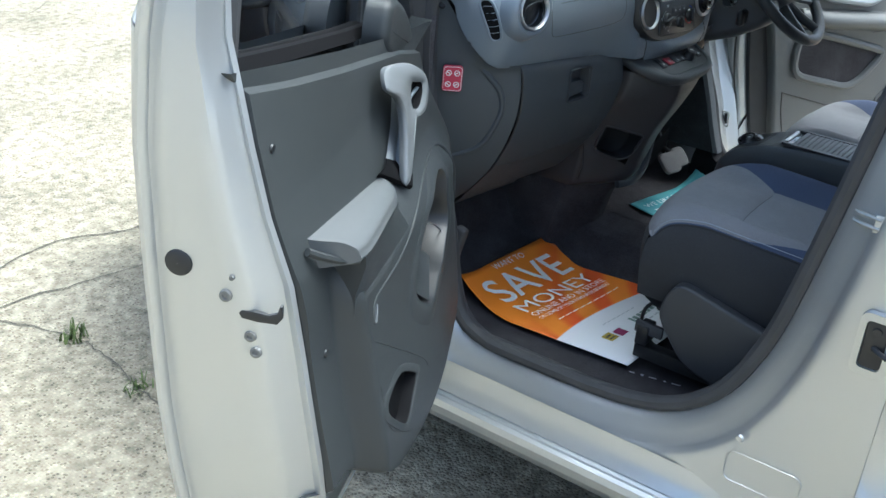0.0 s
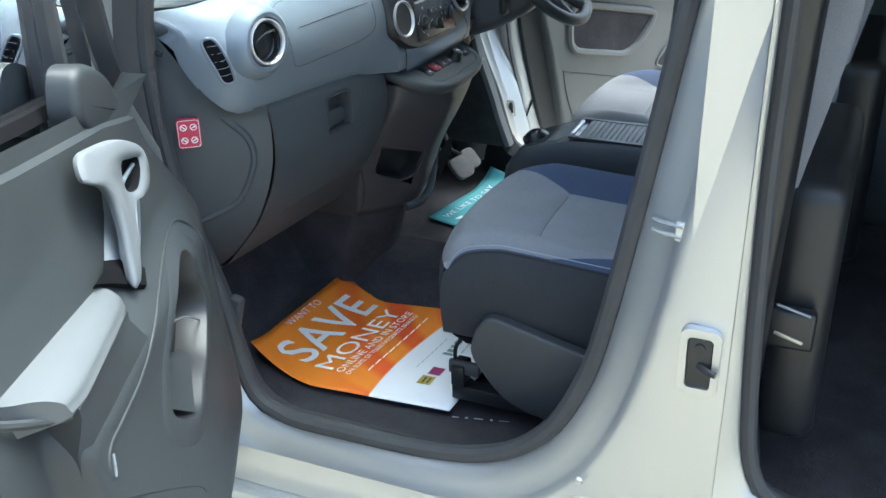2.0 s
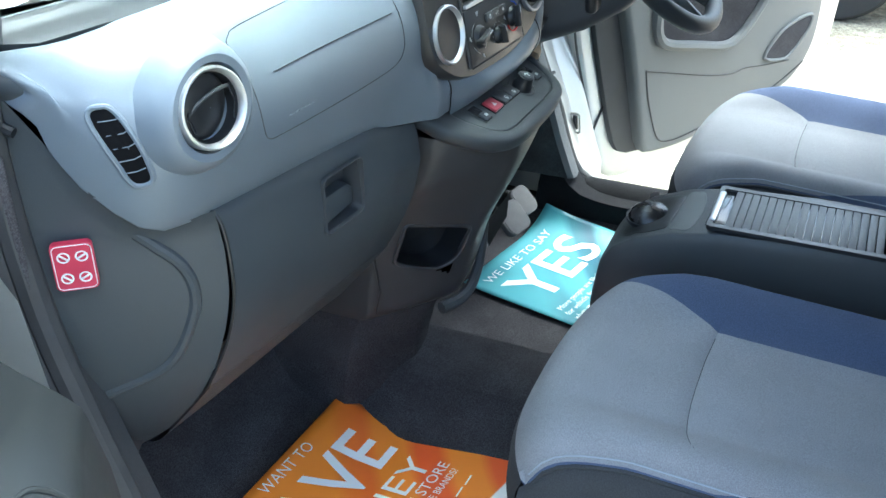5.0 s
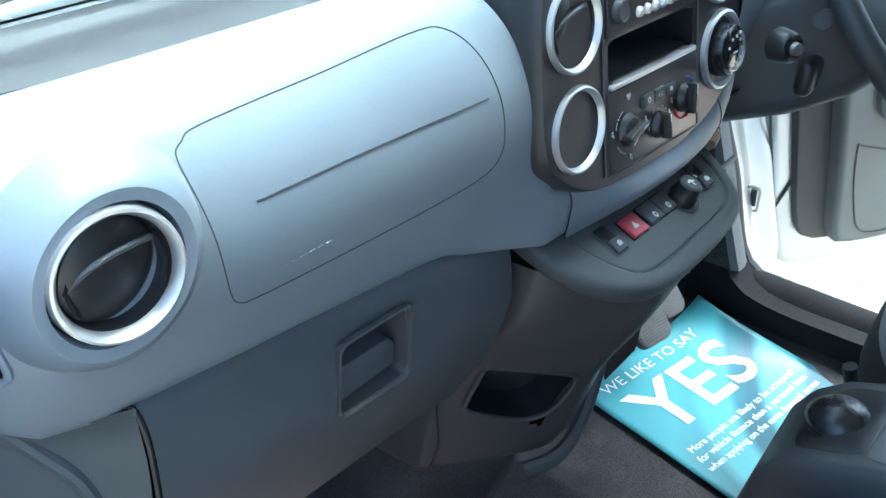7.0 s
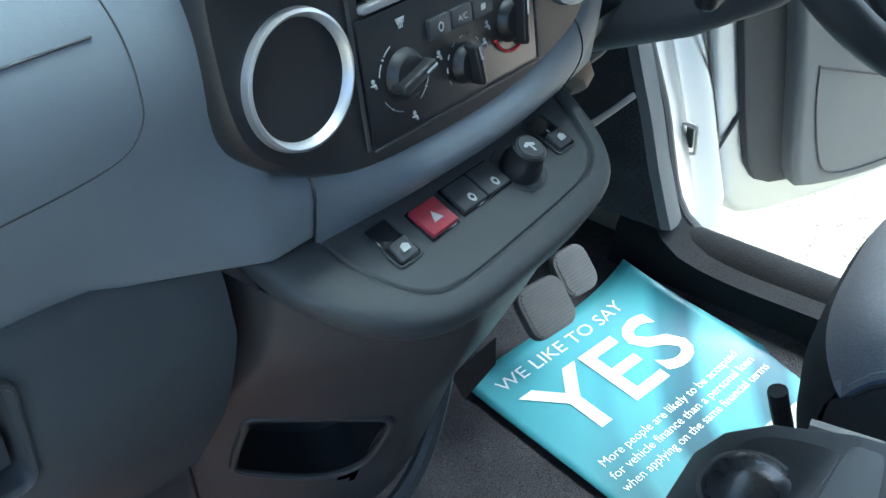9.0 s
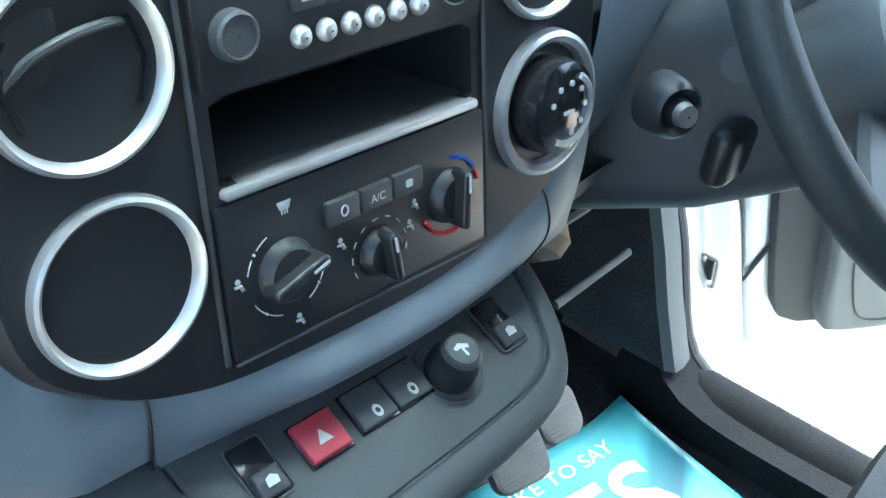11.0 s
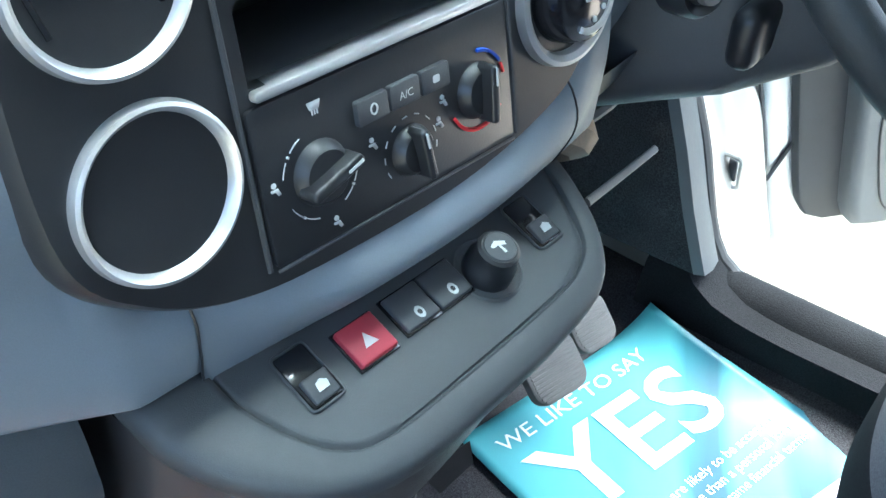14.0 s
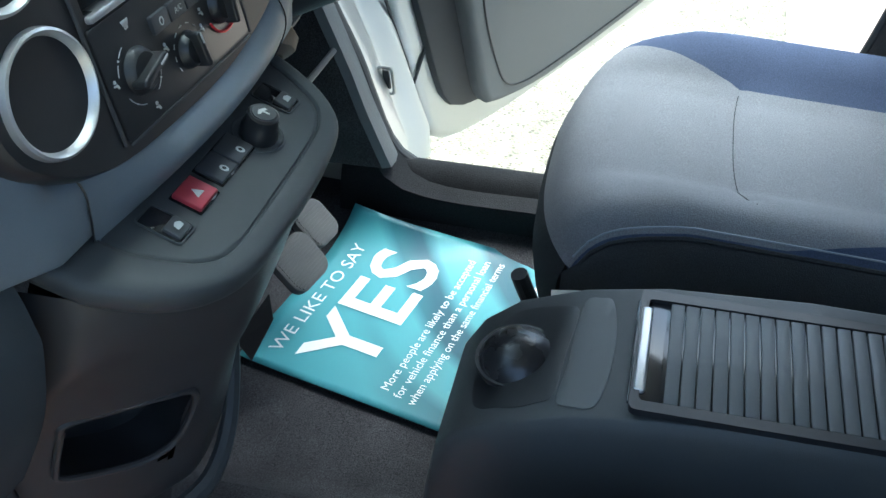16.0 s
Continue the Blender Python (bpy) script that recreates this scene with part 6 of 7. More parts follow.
for a, w, up_, dn in ((0.03, 0.060, 0.05, -0.055), (0.05, 0.078, 0.062, -0.072), (0.10, 0.095, 0.066, -0.090), (0.17, 0.125, 0.065, -0.095), (0.26, 0.16, 0.06, -0.085), (0.34, 0.17, 0.06, -0.08)):
    o = rrect(2 * w, up_ - dn, 0.03, 5, 0, (up_ + dn) / 2)
    rings.append([colpt(a, x, z) for x, z in o])
part("column_shroud", loft(rings, True, (True, False)), PLASTIC, column_cover, "dark grey column shroud", sharp=50)
lock = Matrix.Translation((0.192, -0.085, 1.222)) @ pose(0, 0, 0, -10, 0, -28)
lk = part("ignition_lock", lathe([(0.0008, -0.006), (0.008, -0.006), (0.0095, 0.0), (0.015, -0.004), (0.018, 0.0), (0.020, 0.02)], lock, 32), BLACK, column_cover, "black ignition lock")
part("lock_barrel", lathe([(0.0008, -0.012), (0.007, -0.0115), (0.008, -0.006)], lock, 24), STEEL, lk)
part("lower_cowl", loft([cr([(x, -0.02, 1.13), (x, 0.0, 1.09), (x, 0.05, 1.06), (x, 0.16, 1.04), (x, 0.3, 0.98)], 14) for x in (0.19, 0.3, 0.45, 0.6, 0.73)], False), PLASTIC, column_cover, "dark lower cowl")
part("stalk", tube(cr([colpt(0.10, -0.10, 0.02), colpt(0.085, -0.16, 0.03), colpt(0.075, -0.19, 0.035)], 12), lambda f: 0.008 + 0.003 * f, 10), BLACK, column_cover, "black control stalk")
part("audio_stalk", block(0.05, 0.022, 0.045, Matrix.Translation(colpt(0.13, -0.115, -0.045)), 0.012, 3), BLACK, column_cover)
part("tan_lining", tube(cr([(0.165, 0.02, 1.105), (0.20, -0.01, 1.085), (0.22, 0.03, 1.05)], 10), 0.018, 8), TAN, column_cover, "tan sound-deadening lining")
part("cowl_bracket", tube([(0.185, -0.036, 1.045), (0.27, -0.02, 1.015), (0.36, -0.006, 0.988)], 0.0035, 8, squash=0.6), ARMREST, column_cover, "pale bracket under the column")
part("cowl_wire", tube(cr([(0.19, 0.02, 1.06), (0.30, 0.01, 1.06), (0.42, 0.03, 1.07)], 12), 0.005, 6), PLASTIC, column_cover)

WH = Vector((0.337, -0.168, 1.255))
AX = Vector((0, 0.716, -0.698))
UP = Vector((0, 0.698, 0.716))
wheel_ = thing("steering_wheel", "dark grey steering wheel with a pale hub", "steering wheel")


def wpt(a, r, d=0.0):
    return WH + Vector((r * math.cos(a), 0, 0)) + UP * (r * math.sin(a)) + AX * d


part("wheel_rim", tube([wpt(2 * math.pi * i / 72, 0.1715) for i in range(72)], 0.0155, 14, True), CARD, wheel_, "dark grey grained steering wheel rim")
for a in (-25, 205, -68, -112):
    part("wheel_spoke", tube([wpt(radians(a), 0.05, 0.02), wpt(radians(a), 0.11, 0.012), wpt(radians(a), 0.17, 0.0)], 0.014, 8, squash=0.6), ARMREST if a > -60 else CARD, wheel_)
part("wheel_hub", loft([[wpt(2 * math.pi * j / 32, (0.062 + 0.012 * math.cos(4 * math.pi * j / 32)) * k, d) for j in range(32)] for k, d in ((1.05, 0.05), (1.0, 0.0), (0.92, -0.012), (0.5, -0.020), (0.02, -0.022))], True, (False, True)), ARMREST, wheel_, "grey airbag hub")

cluster = thing("instrument_cluster", "hooded instrument cluster with a pale dial", "instrument cluster")
part("cluster_hood", loft([[(0.40 + 0.19 * math.cos(a) * k, y, 1.40 + 0.085 * math.sin(a) * k + s_) for a in [math.pi * j / 20 for j in range(21)]] for k, y, s_ in ((1.05, 0.30, 0.0), (1.05, 0.10, 0.0), (1.0, 0.02, 0.0), (0.94, 0.025, -0.002), (0.92, 0.12, -0.004))], False), PLASTIC, cluster, "dark grey hood")
part("cluster_back", loft([[(0.21 + 0.38 * f, 0.10, z) for f in (0, 0.5, 1)] for z in (1.28, 1.38, 1.47)], False), BLACK, cluster)
for x in (0.27, 0.40, 0.53):
    part("gauge", lathe([(0.0008, 0.0), (0.040, 0.0), (0.043, -0.008), (0.047, -0.008), (0.047, 0.004)], pose(x, 0.085, 1.36, -15, 0, 0), 40), TRIMGREY, cluster, "pale round gauge")
part("dash_right", loft([cr([(x, 0.12, 1.395), (x, 0.05, 1.385), (x, 0.0, 1.34), (x, -0.018, 1.26), (x, -0.012, 1.18), (x, 0.01, 1.12)], 20) for x in (0.198, 0.25, 0.4, 0.55, 0.68, 0.73)], False), PAD, dash, "silver-blue dashboard pad before the driver")

# side trim at the driver's front pillar
trim = thing("kick_trim", "grey plastic trim beside the driver's footwell", "interior trim")
def kick(outline, mat, name, label):
    rows = [[(x, y + float(np.interp(z, [0.585, 0.62, 0.70, 0.77, 0.90, 1.08], [-0.045, -0.03, 0.0, 0.022, 0.07, 0.12])), z) for z in (0.608, 0.63, 0.66, 0.70, 0.77, 0.9, 1.0, 1.08)] for x, y in outline]
    part(name, loft(rows, False), mat, trim, label)


kick(((0.740, 0.085), (0.722, 0.062), (0.700, 0.059), (0.682, 0.062), (0.675, 0.075)), LOWER, "kick_face", "mid grey kick panel")
# Forward-running side of the kick panel, coloured black.
kick(((0.676, 0.074), (0.674, 0.12), (0.672, 0.30)), CARPET, "kick_return", "black side of the kick panel towards the footwell")
part("sill_trim", loft([cr([(0.752, y, 0.585), (0.735, y, 0.592), (0.712, y, 0.578), (0.692, y, 0.53), (0.685, y, 0.475)], 12) for y in (0.12, 0.06, 0.0, -0.1, -0.3, -0.6)], False), SILLCARPET, trim, "black carpeted sill")
jamb = []
for z in (0.52, 0.58, 0.63, 0.68, 0.75, 0.85, 0.95, 1.05, 1.15, 1.25, 1.35, 1.45):
    y = float(np.interp(z, [0.573, 0.586, 0.627, 0.70, 0.77, 0.90, 1.08, 1.30, 1.48], [0.03, 0.035, 0.048, 0.070, 0.092, 0.145, 0.195, 0.222, 0.20]))
    jamb.append(cr([(x, y + d, z) for x, d in ((0.746, 0.004), (0.765, -0.001), (0.800, -0.001), (0.812, 0.003), (0.828, -0.006), (0.855, -0.024), (0.863, -0.018), (0.868, 0.02), (0.858, 0.10))], 28))
part("hinge_jamb", loft(jamb, False), SILVER, car, "silver pressed jamb behind the door hinge", sharp=60)
HB = pose(0.797, 0.064, 0.696, 14, 0, -90)
hw = part("check_bracket", tube([HB @ Vector((x, 0, z)) for x, z in rrect(0.024, 0.056, 0.006)], 0.0032, 8, True), STEEL, trim, "zinc door check bracket")
part("check_arm", block(0.012, 0.006, 0.040, HB @ Matrix.Translation((0, 0.004, 0)), 0.002), RUBBER, hw)
strim = thing("sill_cover", "dark plastic sill cover in the passenger footwell", "interior trim")
part("sill_cover_body", loft([cr([(-0.742, y, 0.507), (-0.722, y, 0.510), (-0.700, y, 0.498), (-0.685, y, 0.470)], 10) for y in (0.09, 0.0, -0.2, -0.35, -0.45)], False), RUBBER, strim)


part("sill_end", block(0.024, 0.030, 0.088, pose(-0.712, 0.152, 0.714, 14, 0, 0), 0.008, 3), RUBBER, strim, "upright end of the sill cover")
for i, (l_, w_) in enumerate(((0.014, 0.0025), (0.007, 0.006), (0.020, 0.0025), (0.006, 0.004), (0.022, 0.0025))):
    f = (0.06, 0.25, 0.45, 0.67, 0.88)[i]
    part("mat_print", block(w_, l_, 0.0006, pose(-0.566 + 0.029 * f, -0.279 - 0.128 * f, 0.4655, 0, 0, 12), 0), PALEPRINT, strim)


# ---- pedals ----
def pedal(x, y, z, w, h, name):
    t = thing(name, "ribbed grey rubber pedal on a dark arm", "pedal", "pedals")
    m = pose(x, y, z, -46, 0, -14)
    body = part("pad", prism(rrect(w, h, 0.019), 0.0, 0.012, m, 0.004), PEDAL, t, "ribbed grey rubber pad")
    k = int(h / 0.0052)
    for i in range(k):
        zz = -h / 2 + 0.006 + i * (h - 0.012) / (k - 1)
        over = max(0, abs(zz) - (h / 2 - 0.019))
        cut = 2 * (0.019 - math.sqrt(max(0, 0.019 ** 2 - over ** 2)))
        part("rib", prism(rrect(w - 0.010 - cut, 0.0026, 0.0012, cz=zz), -0.0018, 0.002, m), PEDAL, body)
    part("arm", tube([m @ Vector((0, 0.012, 0.0)), m @ Vector((0, 0.05, 0.06)), (x, y + 0.16, z + 0.22), (x, y + 0.2, z + 0.36)], 0.009, 8), BLACK, t)
    return t


pedal(0.383, 0.071, 0.647, 0.080, 0.070, "clutch_pedal")
pedal(0.482, 0.082, 0.638, 0.064, 0.066, "brake_pedal")



# ---- paper mats ----
def paper(name, label, corners, curl, mat, bend=0.0, lean=None):
    """A thin sheet over four corners (front left, front right, rear left, rear right); returns it and its mapping."""
    FL, FR, RL, RR = [Vector(c) for c in corners]

    def at(a, b, lift=0.0):
        p = FL.lerp(FR, a).lerp(RL.lerp(RR, a), b)
        return p + Vector((bend * (lean or fold)(a, b), 0, curl(a, b) + lift))
    t = thing(name, label, "floor mat", "paper floor mats")
    bm = bmesh.new()
    uvl = bm.loops.layers.uv.new("UVMap")
    n = 28
    g = [[bm.verts.new(at(i / n, j / n)) for j in range(n + 1)] for i in range(n + 1)]
    for i in range(n):
        for j in range(n):
            f = bm.faces.new((g[i][j], g[i][j + 1], g[i + 1][j + 1], g[i + 1][j]))
            for l, (a, b) in zip(f.loops, ((i, j), (i, j + 1), (i + 1, j + 1), (i + 1, j))):
                l[uvl].uv = (a / n, b / n)
    ob = part("sheet", bm, mat, t, "printed paper sheet")
    m = ob.modifiers.new("thickness", "SOLIDIFY")
    m.thickness, m.offset = 0.0006, -1
    return t, ob, at


def cap_height():
    me, a, b = lettering("E", 1.0)
    h = max(v.co.y for v in me.vertices)
    bpy.data.meshes.remove(me)
    return h


CAP = cap_height()


def print_line(text, at, sheet, a0, a1, b_base, height, mat=WHITE, bold=0.0, name="print", tilt=0.0):
    """A line of text from a0 to a1 across the sheet, its baseline at b_base and its capitals' height given along b."""
    me, x0, x1 = lettering(text, 1.0, 1.0, bold)
    bm = bmesh.new()
    bm.from_mesh(me)
    bmesh.ops.subdivide_edges(bm, edges=[e for e in bm.edges if e.calc_length() > 0.25], cuts=1)
    for v in bm.verts:
        f = (v.co.x - x0) / (x1 - x0)
        v.co = at(a0 + (a1 - a0) * f, b_base + tilt * f - v.co.y / CAP * height, 0.0016)
    bm.to_mesh(me)
    bm.free()
    return finish(new(name, me), mat, sheet, smooth=False)


def print_bar(at, sheet, a0, a1, b, h, mat):
    bm = bmesh.new()
    k = max(2, int((a1 - a0) * 24))
    loft([[at(a0 + (a1 - a0) * i / k, b + dh, 0.0016) for dh in (-h / 2, h / 2)] for i in range(k + 1)], False, bm=bm)
    return part("print_bar", bm, mat, sheet, smooth=False)


def fold(a, b):
    """How far the corner by the door is bent in."""
    return max(0, 1 - (a + 0.8 * b) / 0.30) ** 1.3


def curl_o(a, b):
    return 0.004 + 0.034 * max(0, 1 - b / 0.32) ** 2 + 0.012 * fold(a, b) + 0.004 * max(0, b - 0.7) + 0.0025 * math.sin(5 * a + 2 * b)


t, sheet, at_o = paper("orange_mat", "orange and white printed paper mat on the passenger footwell carpet", [(-0.603, 0.245, 0.474), (-0.134, 0.219, 0.474), (-0.572, -0.276, 0.476), (-0.150, -0.30, 0.476)], curl_o, ORANGE, 0.066)
print_line("WANT TO", at_o, sheet, 0.405, 0.70, 0.050, 0.036, bold=-0.006, tilt=0.008)
print_line("SAVE", at_o, sheet, 0.175, 0.865, 0.262, 0.180, bold=0.010, tilt=0.022)
print_line("MONEY", at_o, sheet, 0.160, 0.85, 0.385, 0.088, tilt=0.040)
print_line("ONLINE AND IN STORE", at_o, sheet, 0.155, 0.865, 0.437, 0.036, tilt=0.040)
print_line("ON SOME OF YOUR FAVOURITE BRANDS?", at_o, sheet, 0.150, 0.848, 0.476, 0.024, tilt=0.038)
for k_ in range(9):
    print_bar(at_o, sheet, 0.215 + 0.071 * k_, 0.215 + 0.071 * k_ + 0.058, 0.536 + 0.0032 * k_, 0.006, WHITE)
for k_ in range(7):
    print_bar(at_o, sheet, 0.335 + 0.05 * k_, 0.335 + 0.05 * k_ + 0.040, 0.718 + 0.0025 * k_, 0.006, PALEPRINT)
print_bar(at_o, sheet, 0.190, 0.275, 0.805, 0.060, LOGO_OCHRE)
print_bar(at_o, sheet, 0.205, 0.260, 0.797, 0.012, CRACK)
print_bar(at_o, sheet, 0.205, 0.260, 0.818, 0.010, CRACK)
print_bar(at_o, sheet, 0.295, 0.372, 0.815, 0.056, LOGO_PLUM)
print_bar(at_o, sheet, 0.310, 0.357, 0.815, 0.008, WHITE)
print_bar(at_o, sheet, 0.510, 0.535, 0.797, 0.050, LOGO_GREEN)
for k_ in range(6):
    print_bar(at_o, sheet, 0.545 + 0.046 * k_, 0.545 + 0.046 * k_ + 0.034, 0.797, 0.034, LOGO_GREEN)
for k_ in range(5):
    print_bar(at_o, sheet, 0.555 + 0.06 * k_, 0.555 + 0.06 * k_ + 0.046, 0.850, 0.010, PALEPRINT)


def rise_b(a, b):
    """How far the sheet's corner by the sill is pushed up."""
    return max(0, (a - 0.55) / 0.45) ** 1.8 * max(0, 1 - b / 0.75) ** 1.3


def curl_b(a, b):
    return 0.003 + 0.064 * rise_b(a, b) + 0.006 * max(0, 1 - b / 0.2) ** 2 + 0.002 * math.sin(4 * a + 5 * b)


t, sheet, at_b = paper("teal_mat", "teal and white printed paper mat in the driver's footwell", [(0.352, 0.172, 0.468), (0.735, 0.085, 0.468), (0.241, -0.316, 0.468), (0.624, -0.403, 0.468)], curl_b, TEAL, -0.070, rise_b)
print_line("WE LIKE TO SAY", at_b, sheet, 0.080, 0.775, 0.101, 0.040)
print_line("YES", at_b, sheet, 0.095, 0.815, 0.360, 0.212, bold=0.012)
print_line("More people are likely to be accepted", at_b, sheet, 0.088, 0.885, 0.458, 0.026, tilt=-0.008)
print_line("for vehicle finance than a personal loan", at_b, sheet, 0.072, 0.905, 0.503, 0.026, tilt=-0.008)
print_line("when applying on the same financial terms", at_b, sheet, 0.062, 0.915, 0.548, 0.026, tilt=-0.008)


# ---- seats ----
def seat(name, xs, inner, label):
    """A front seat; inner is +1 where the car's middle lies towards +x."""
    t = thing(name, label, "car seat", "front seats")

    def X(v):
        return xs + inner * v
    # v runs from -0.21 (left) to 0.21; d is the way back from the front edge
    half = 0.208

    def front(v):
        return -0.222 - 0.045 * (abs(v) / half) ** 3

    def top(v, y):
        d = front(v) - y
        z = 0.893 - 0.055 * math.exp(-max(d, 0) / 0.022) - 0.022 * min(1, max(0, d) / 0.42)
        bol = min(1, max(0, (abs(v) - 0.11) / 0.09))
        z += 0.024 * math.sin(bol * math.pi * 0.6) * min(1, max(0.1, d / 0.12))
        if v > 0:
            z += 0.016 * math.sin(min(1.0, max(0.0, (v - 0.08) / 0.128)) * math.pi * 0.75) * min(1, max(0.0, d / 0.15))
        z -= 0.030 * max(0, (abs(v) - 0.175) / 0.033) ** 2
        if abs(v) < 0.155:
            z -= 0.005 * math.exp(-((d - 0.205) / 0.006) ** 2)
        return z

    def edge_r(d):
        return 0.192 - 0.092 * min(1, max(0, d) / 0.22) ** 0.8

    def edge_l(d):
        return -0.205 + 0.032 * min(1, max(0, d - 0.22) / 0.25)

    def strip(f0, f1, nv, mat, nm, lab):
        rows, low_rows = [], []
        for i in range(nv + 1):
            g = i / nv
            row = []
            for k, (dy, z) in enumerate(((0.000, 0.68), (0.012, 0.72), (0.017, 0.76), (0.014, 0.80), (0.007, 0.822))):
                v = f0(0) + (f1(0) - f0(0)) * g
                row.append((X(v), front(v) + dy, z))
            low_rows.append(row)
            row = [row[-1]]
            for j in range(45):
                d = 0.57 * (j / 44) ** 1.3
                v = f0(d) + (f1(d) - f0(d)) * g
                y = front(v) - d
                row.append((X(v), y, top(v, y)))
            rows.append(row)
        part("cushion_front", loft(low_rows, False), BLACKFAB, t, "black fabric front of the cushion")
        return part(nm, loft(rows, False), mat, t, lab)
    strip(edge_l, edge_r, 40, FABRIC, "seat_cushion", "grey woven centre of the cushion")
    strip(edge_r, lambda d: half, 8, BLUEFAB, "blue_bolster", "blue fabric side bolster")
    strip(lambda d: -half, edge_l, 6, BLUEFAB, "edge_bolster", "narrow blue fabric edge")
    for s in (-1, 1):
        v = s * half
        rows = []
        for j in range(30):
            y = front(v) + 0.010 - 0.57 * j / 29
            zt = top(v, min(y, front(v)))
            rows.append(cr([(X(v), y, zt), (X(v + s * 0.010), y, zt - 0.015), (X(v + s * 0.022), y, zt - 0.06), (X(v + s * 0.020), y, 0.74), (X(v + s * 0.004), y, 0.67)], 12))
        part("cushion_side", loft(rows, False), BLACKFAB, t, "black fabric side of the cushion")
        part("piping", tube([(X(v), front(v) - 0.55 * j / 29, top(v, front(v) - 0.55 * j / 29) + 0.001) for j in range(30)], 0.0028, 6), BLACKFAB, t)
        part("stitching", tube([(X(v - s * 0.006), front(v) - 0.44 * j / 29, top(v - s * 0.006, front(v) - 0.44 * j / 29) + 0.0012) for j in range(30)], 0.0011, 5), STITCH, t)
    part("cushion_seam", tube([(X(v), front(v) - 0.205, top(v, front(v) - 0.205) + 0.0006) for v in [-0.165 + 0.0108 * j for j in range(25)]], 0.0005, 5), BLACKFAB, t)
    fr = [[(X(v), front(v) + dy, z) for dy, z in ((0.0, 0.685), (-0.01, 0.665), (-0.04, 0.65), (-0.10, 0.648))] for v in (-half, -0.1, 0, 0.1, half)]
    part("cushion_front", loft(fr, False), BLACKFAB, t)
    # backrest
    rows = []
    for i in range(17):
        v = -0.235 + 0.47 * i / 16
        b_ = 0.03 * (abs(v) / 0.235) ** 2
        rows.append(cr([(X(v), -0.75 + b_, 0.86), (X(v), -0.78 + b_, 1.0), (X(v * 0.97), -0.82 + b_, 1.2), (X(v * 0.9), -0.88 + b_, 1.42), (X(v * 0.88), -0.93, 1.46), (X(v * 0.9), -0.98, 1.42), (X(v), -0.92, 1.1), (X(v), -0.87, 0.8)], 30))
    part("backrest", loft(rows, False, (True, True)), FABRIC, t, "grey fabric backrest")
    part("back_shell", block(0.50, 0.11, 0.52, pose(X(0), -0.955, 0.86), 0.035, 4), BLACK, t, "dark plastic shell of the backrest")
    part("headrest", block(0.26, 0.09, 0.16, pose(X(0), -0.96, 1.58, -12), 0.035, 4), FABRIC, t)
    for v in (-0.06, 0.06):
        part("headrest_post", tube([(X(v), -0.94, 1.42), (X(v), -0.96, 1.55)], 0.006, 8), STEEL, t)
    # side valance with its rolled edge, rails
    o = [(p.x, p.z) for p in cr([(-0.335, 0, 0.66), (-0.345, 0, 0.715), (-0.375, 0, 0.748), (-0.45, 0, 0.735), (-0.60, 0, 0.700), (-0.78, 0, 0.660), (-0.79, 0, 0.57), (-0.68, 0, 0.53), (-0.52, 0, 0.53), (-0.42, 0, 0.555), (-0.365, 0, 0.61)], 60, True)]
    for s in (-1, 1):
        bm = prism(o, 0.014 * (-1), 0.012, Matrix(((0, -s * inner, 0, X(s * 0.242)), (1, 0, 0, 0), (0, 0, 1, 0), (0, 0, 0, 1))), 0.007, seg=3)
        part("side_valance", bm, PLASTIC, t, "dark plastic seat valance")
        part("seat_rail", block(0.035, 0.50, 0.035, pose(X(s * 0.185), -0.52, 0.515), 0.004), BLACK, t, "black seat rail")
        part("rail_stop", block(0.05, 0.03, 0.05, pose(X(s * 0.19), -0.288, 0.565), 0.004), BLACK, t)
        part("rail_bracket", block(0.014, 0.07, 0.03, pose(X(s * 0.20), -0.300, 0.582), 0.003), PLASTIC, t)
    part("seat_frame", block(0.40, 0.36, 0.12, pose(X(0), -0.56, 0.60), 0.01), BLACK, t)
    part("release_bar", tube([(X(-0.12), -0.35, 0.60), (X(-0.12), -0.285, 0.60), (X(0.12), -0.285, 0.60), (X(0.12), -0.35, 0.60)], 0.006, 8), BLACK, t)
    part("cable", tube(cr([(X(-0.155), -0.30, 0.65), (X(-0.168), -0.268, 0.61), (X(-0.165), -0.272, 0.55), (X(-0.15), -0.31, 0.51)], 20), 0.0045, 8), BLACK, t)
    return t


seat("passenger_seat", -0.341, 1, "grey and blue fabric passenger seat with black sides")
seat("driver_seat", 0.453, 1, "grey and blue fabric driver's seat with black sides").location.y = -0.035

# ---- centre console between the seats ----
con = thing("centre_console", "dark plastic centre console with a ribbed roller shutter", "console")
rings = []
for y, zt, w in ((-0.212, 0.80, 0.066), (-0.222, 0.858, 0.074), (-0.240, 0.888, 0.080), (-0.272, 0.913, 0.085), (-0.33, 0.936, 0.087), (-0.40, 0.950, 0.088), (-0.52, 0.957, 0.088), (-0.62, 0.957, 0.086), (-0.665, 0.945, 0.082), (-0.69, 0.91, 0.076), (-0.70, 0.80, 0.07)):
    rings.append(cr([(-w - 0.004, y, 0.47), (-w, y, zt - 0.10), (-w + 0.001, y, zt - 0.03), (-w + 0.007, y, zt - 0.004), (-w + 0.020, y, zt), (0, y, zt + 0.0005), (w - 0.020, y, zt), (w - 0.007, y, zt - 0.004), (w - 0.001, y, zt - 0.03), (w, y, zt - 0.10), (w + 0.004, y, 0.47)], 44))
part("console_body", loft(rings, False, (True, True)), CONSOLEP, con, "dark grained plastic console", sharp=60)
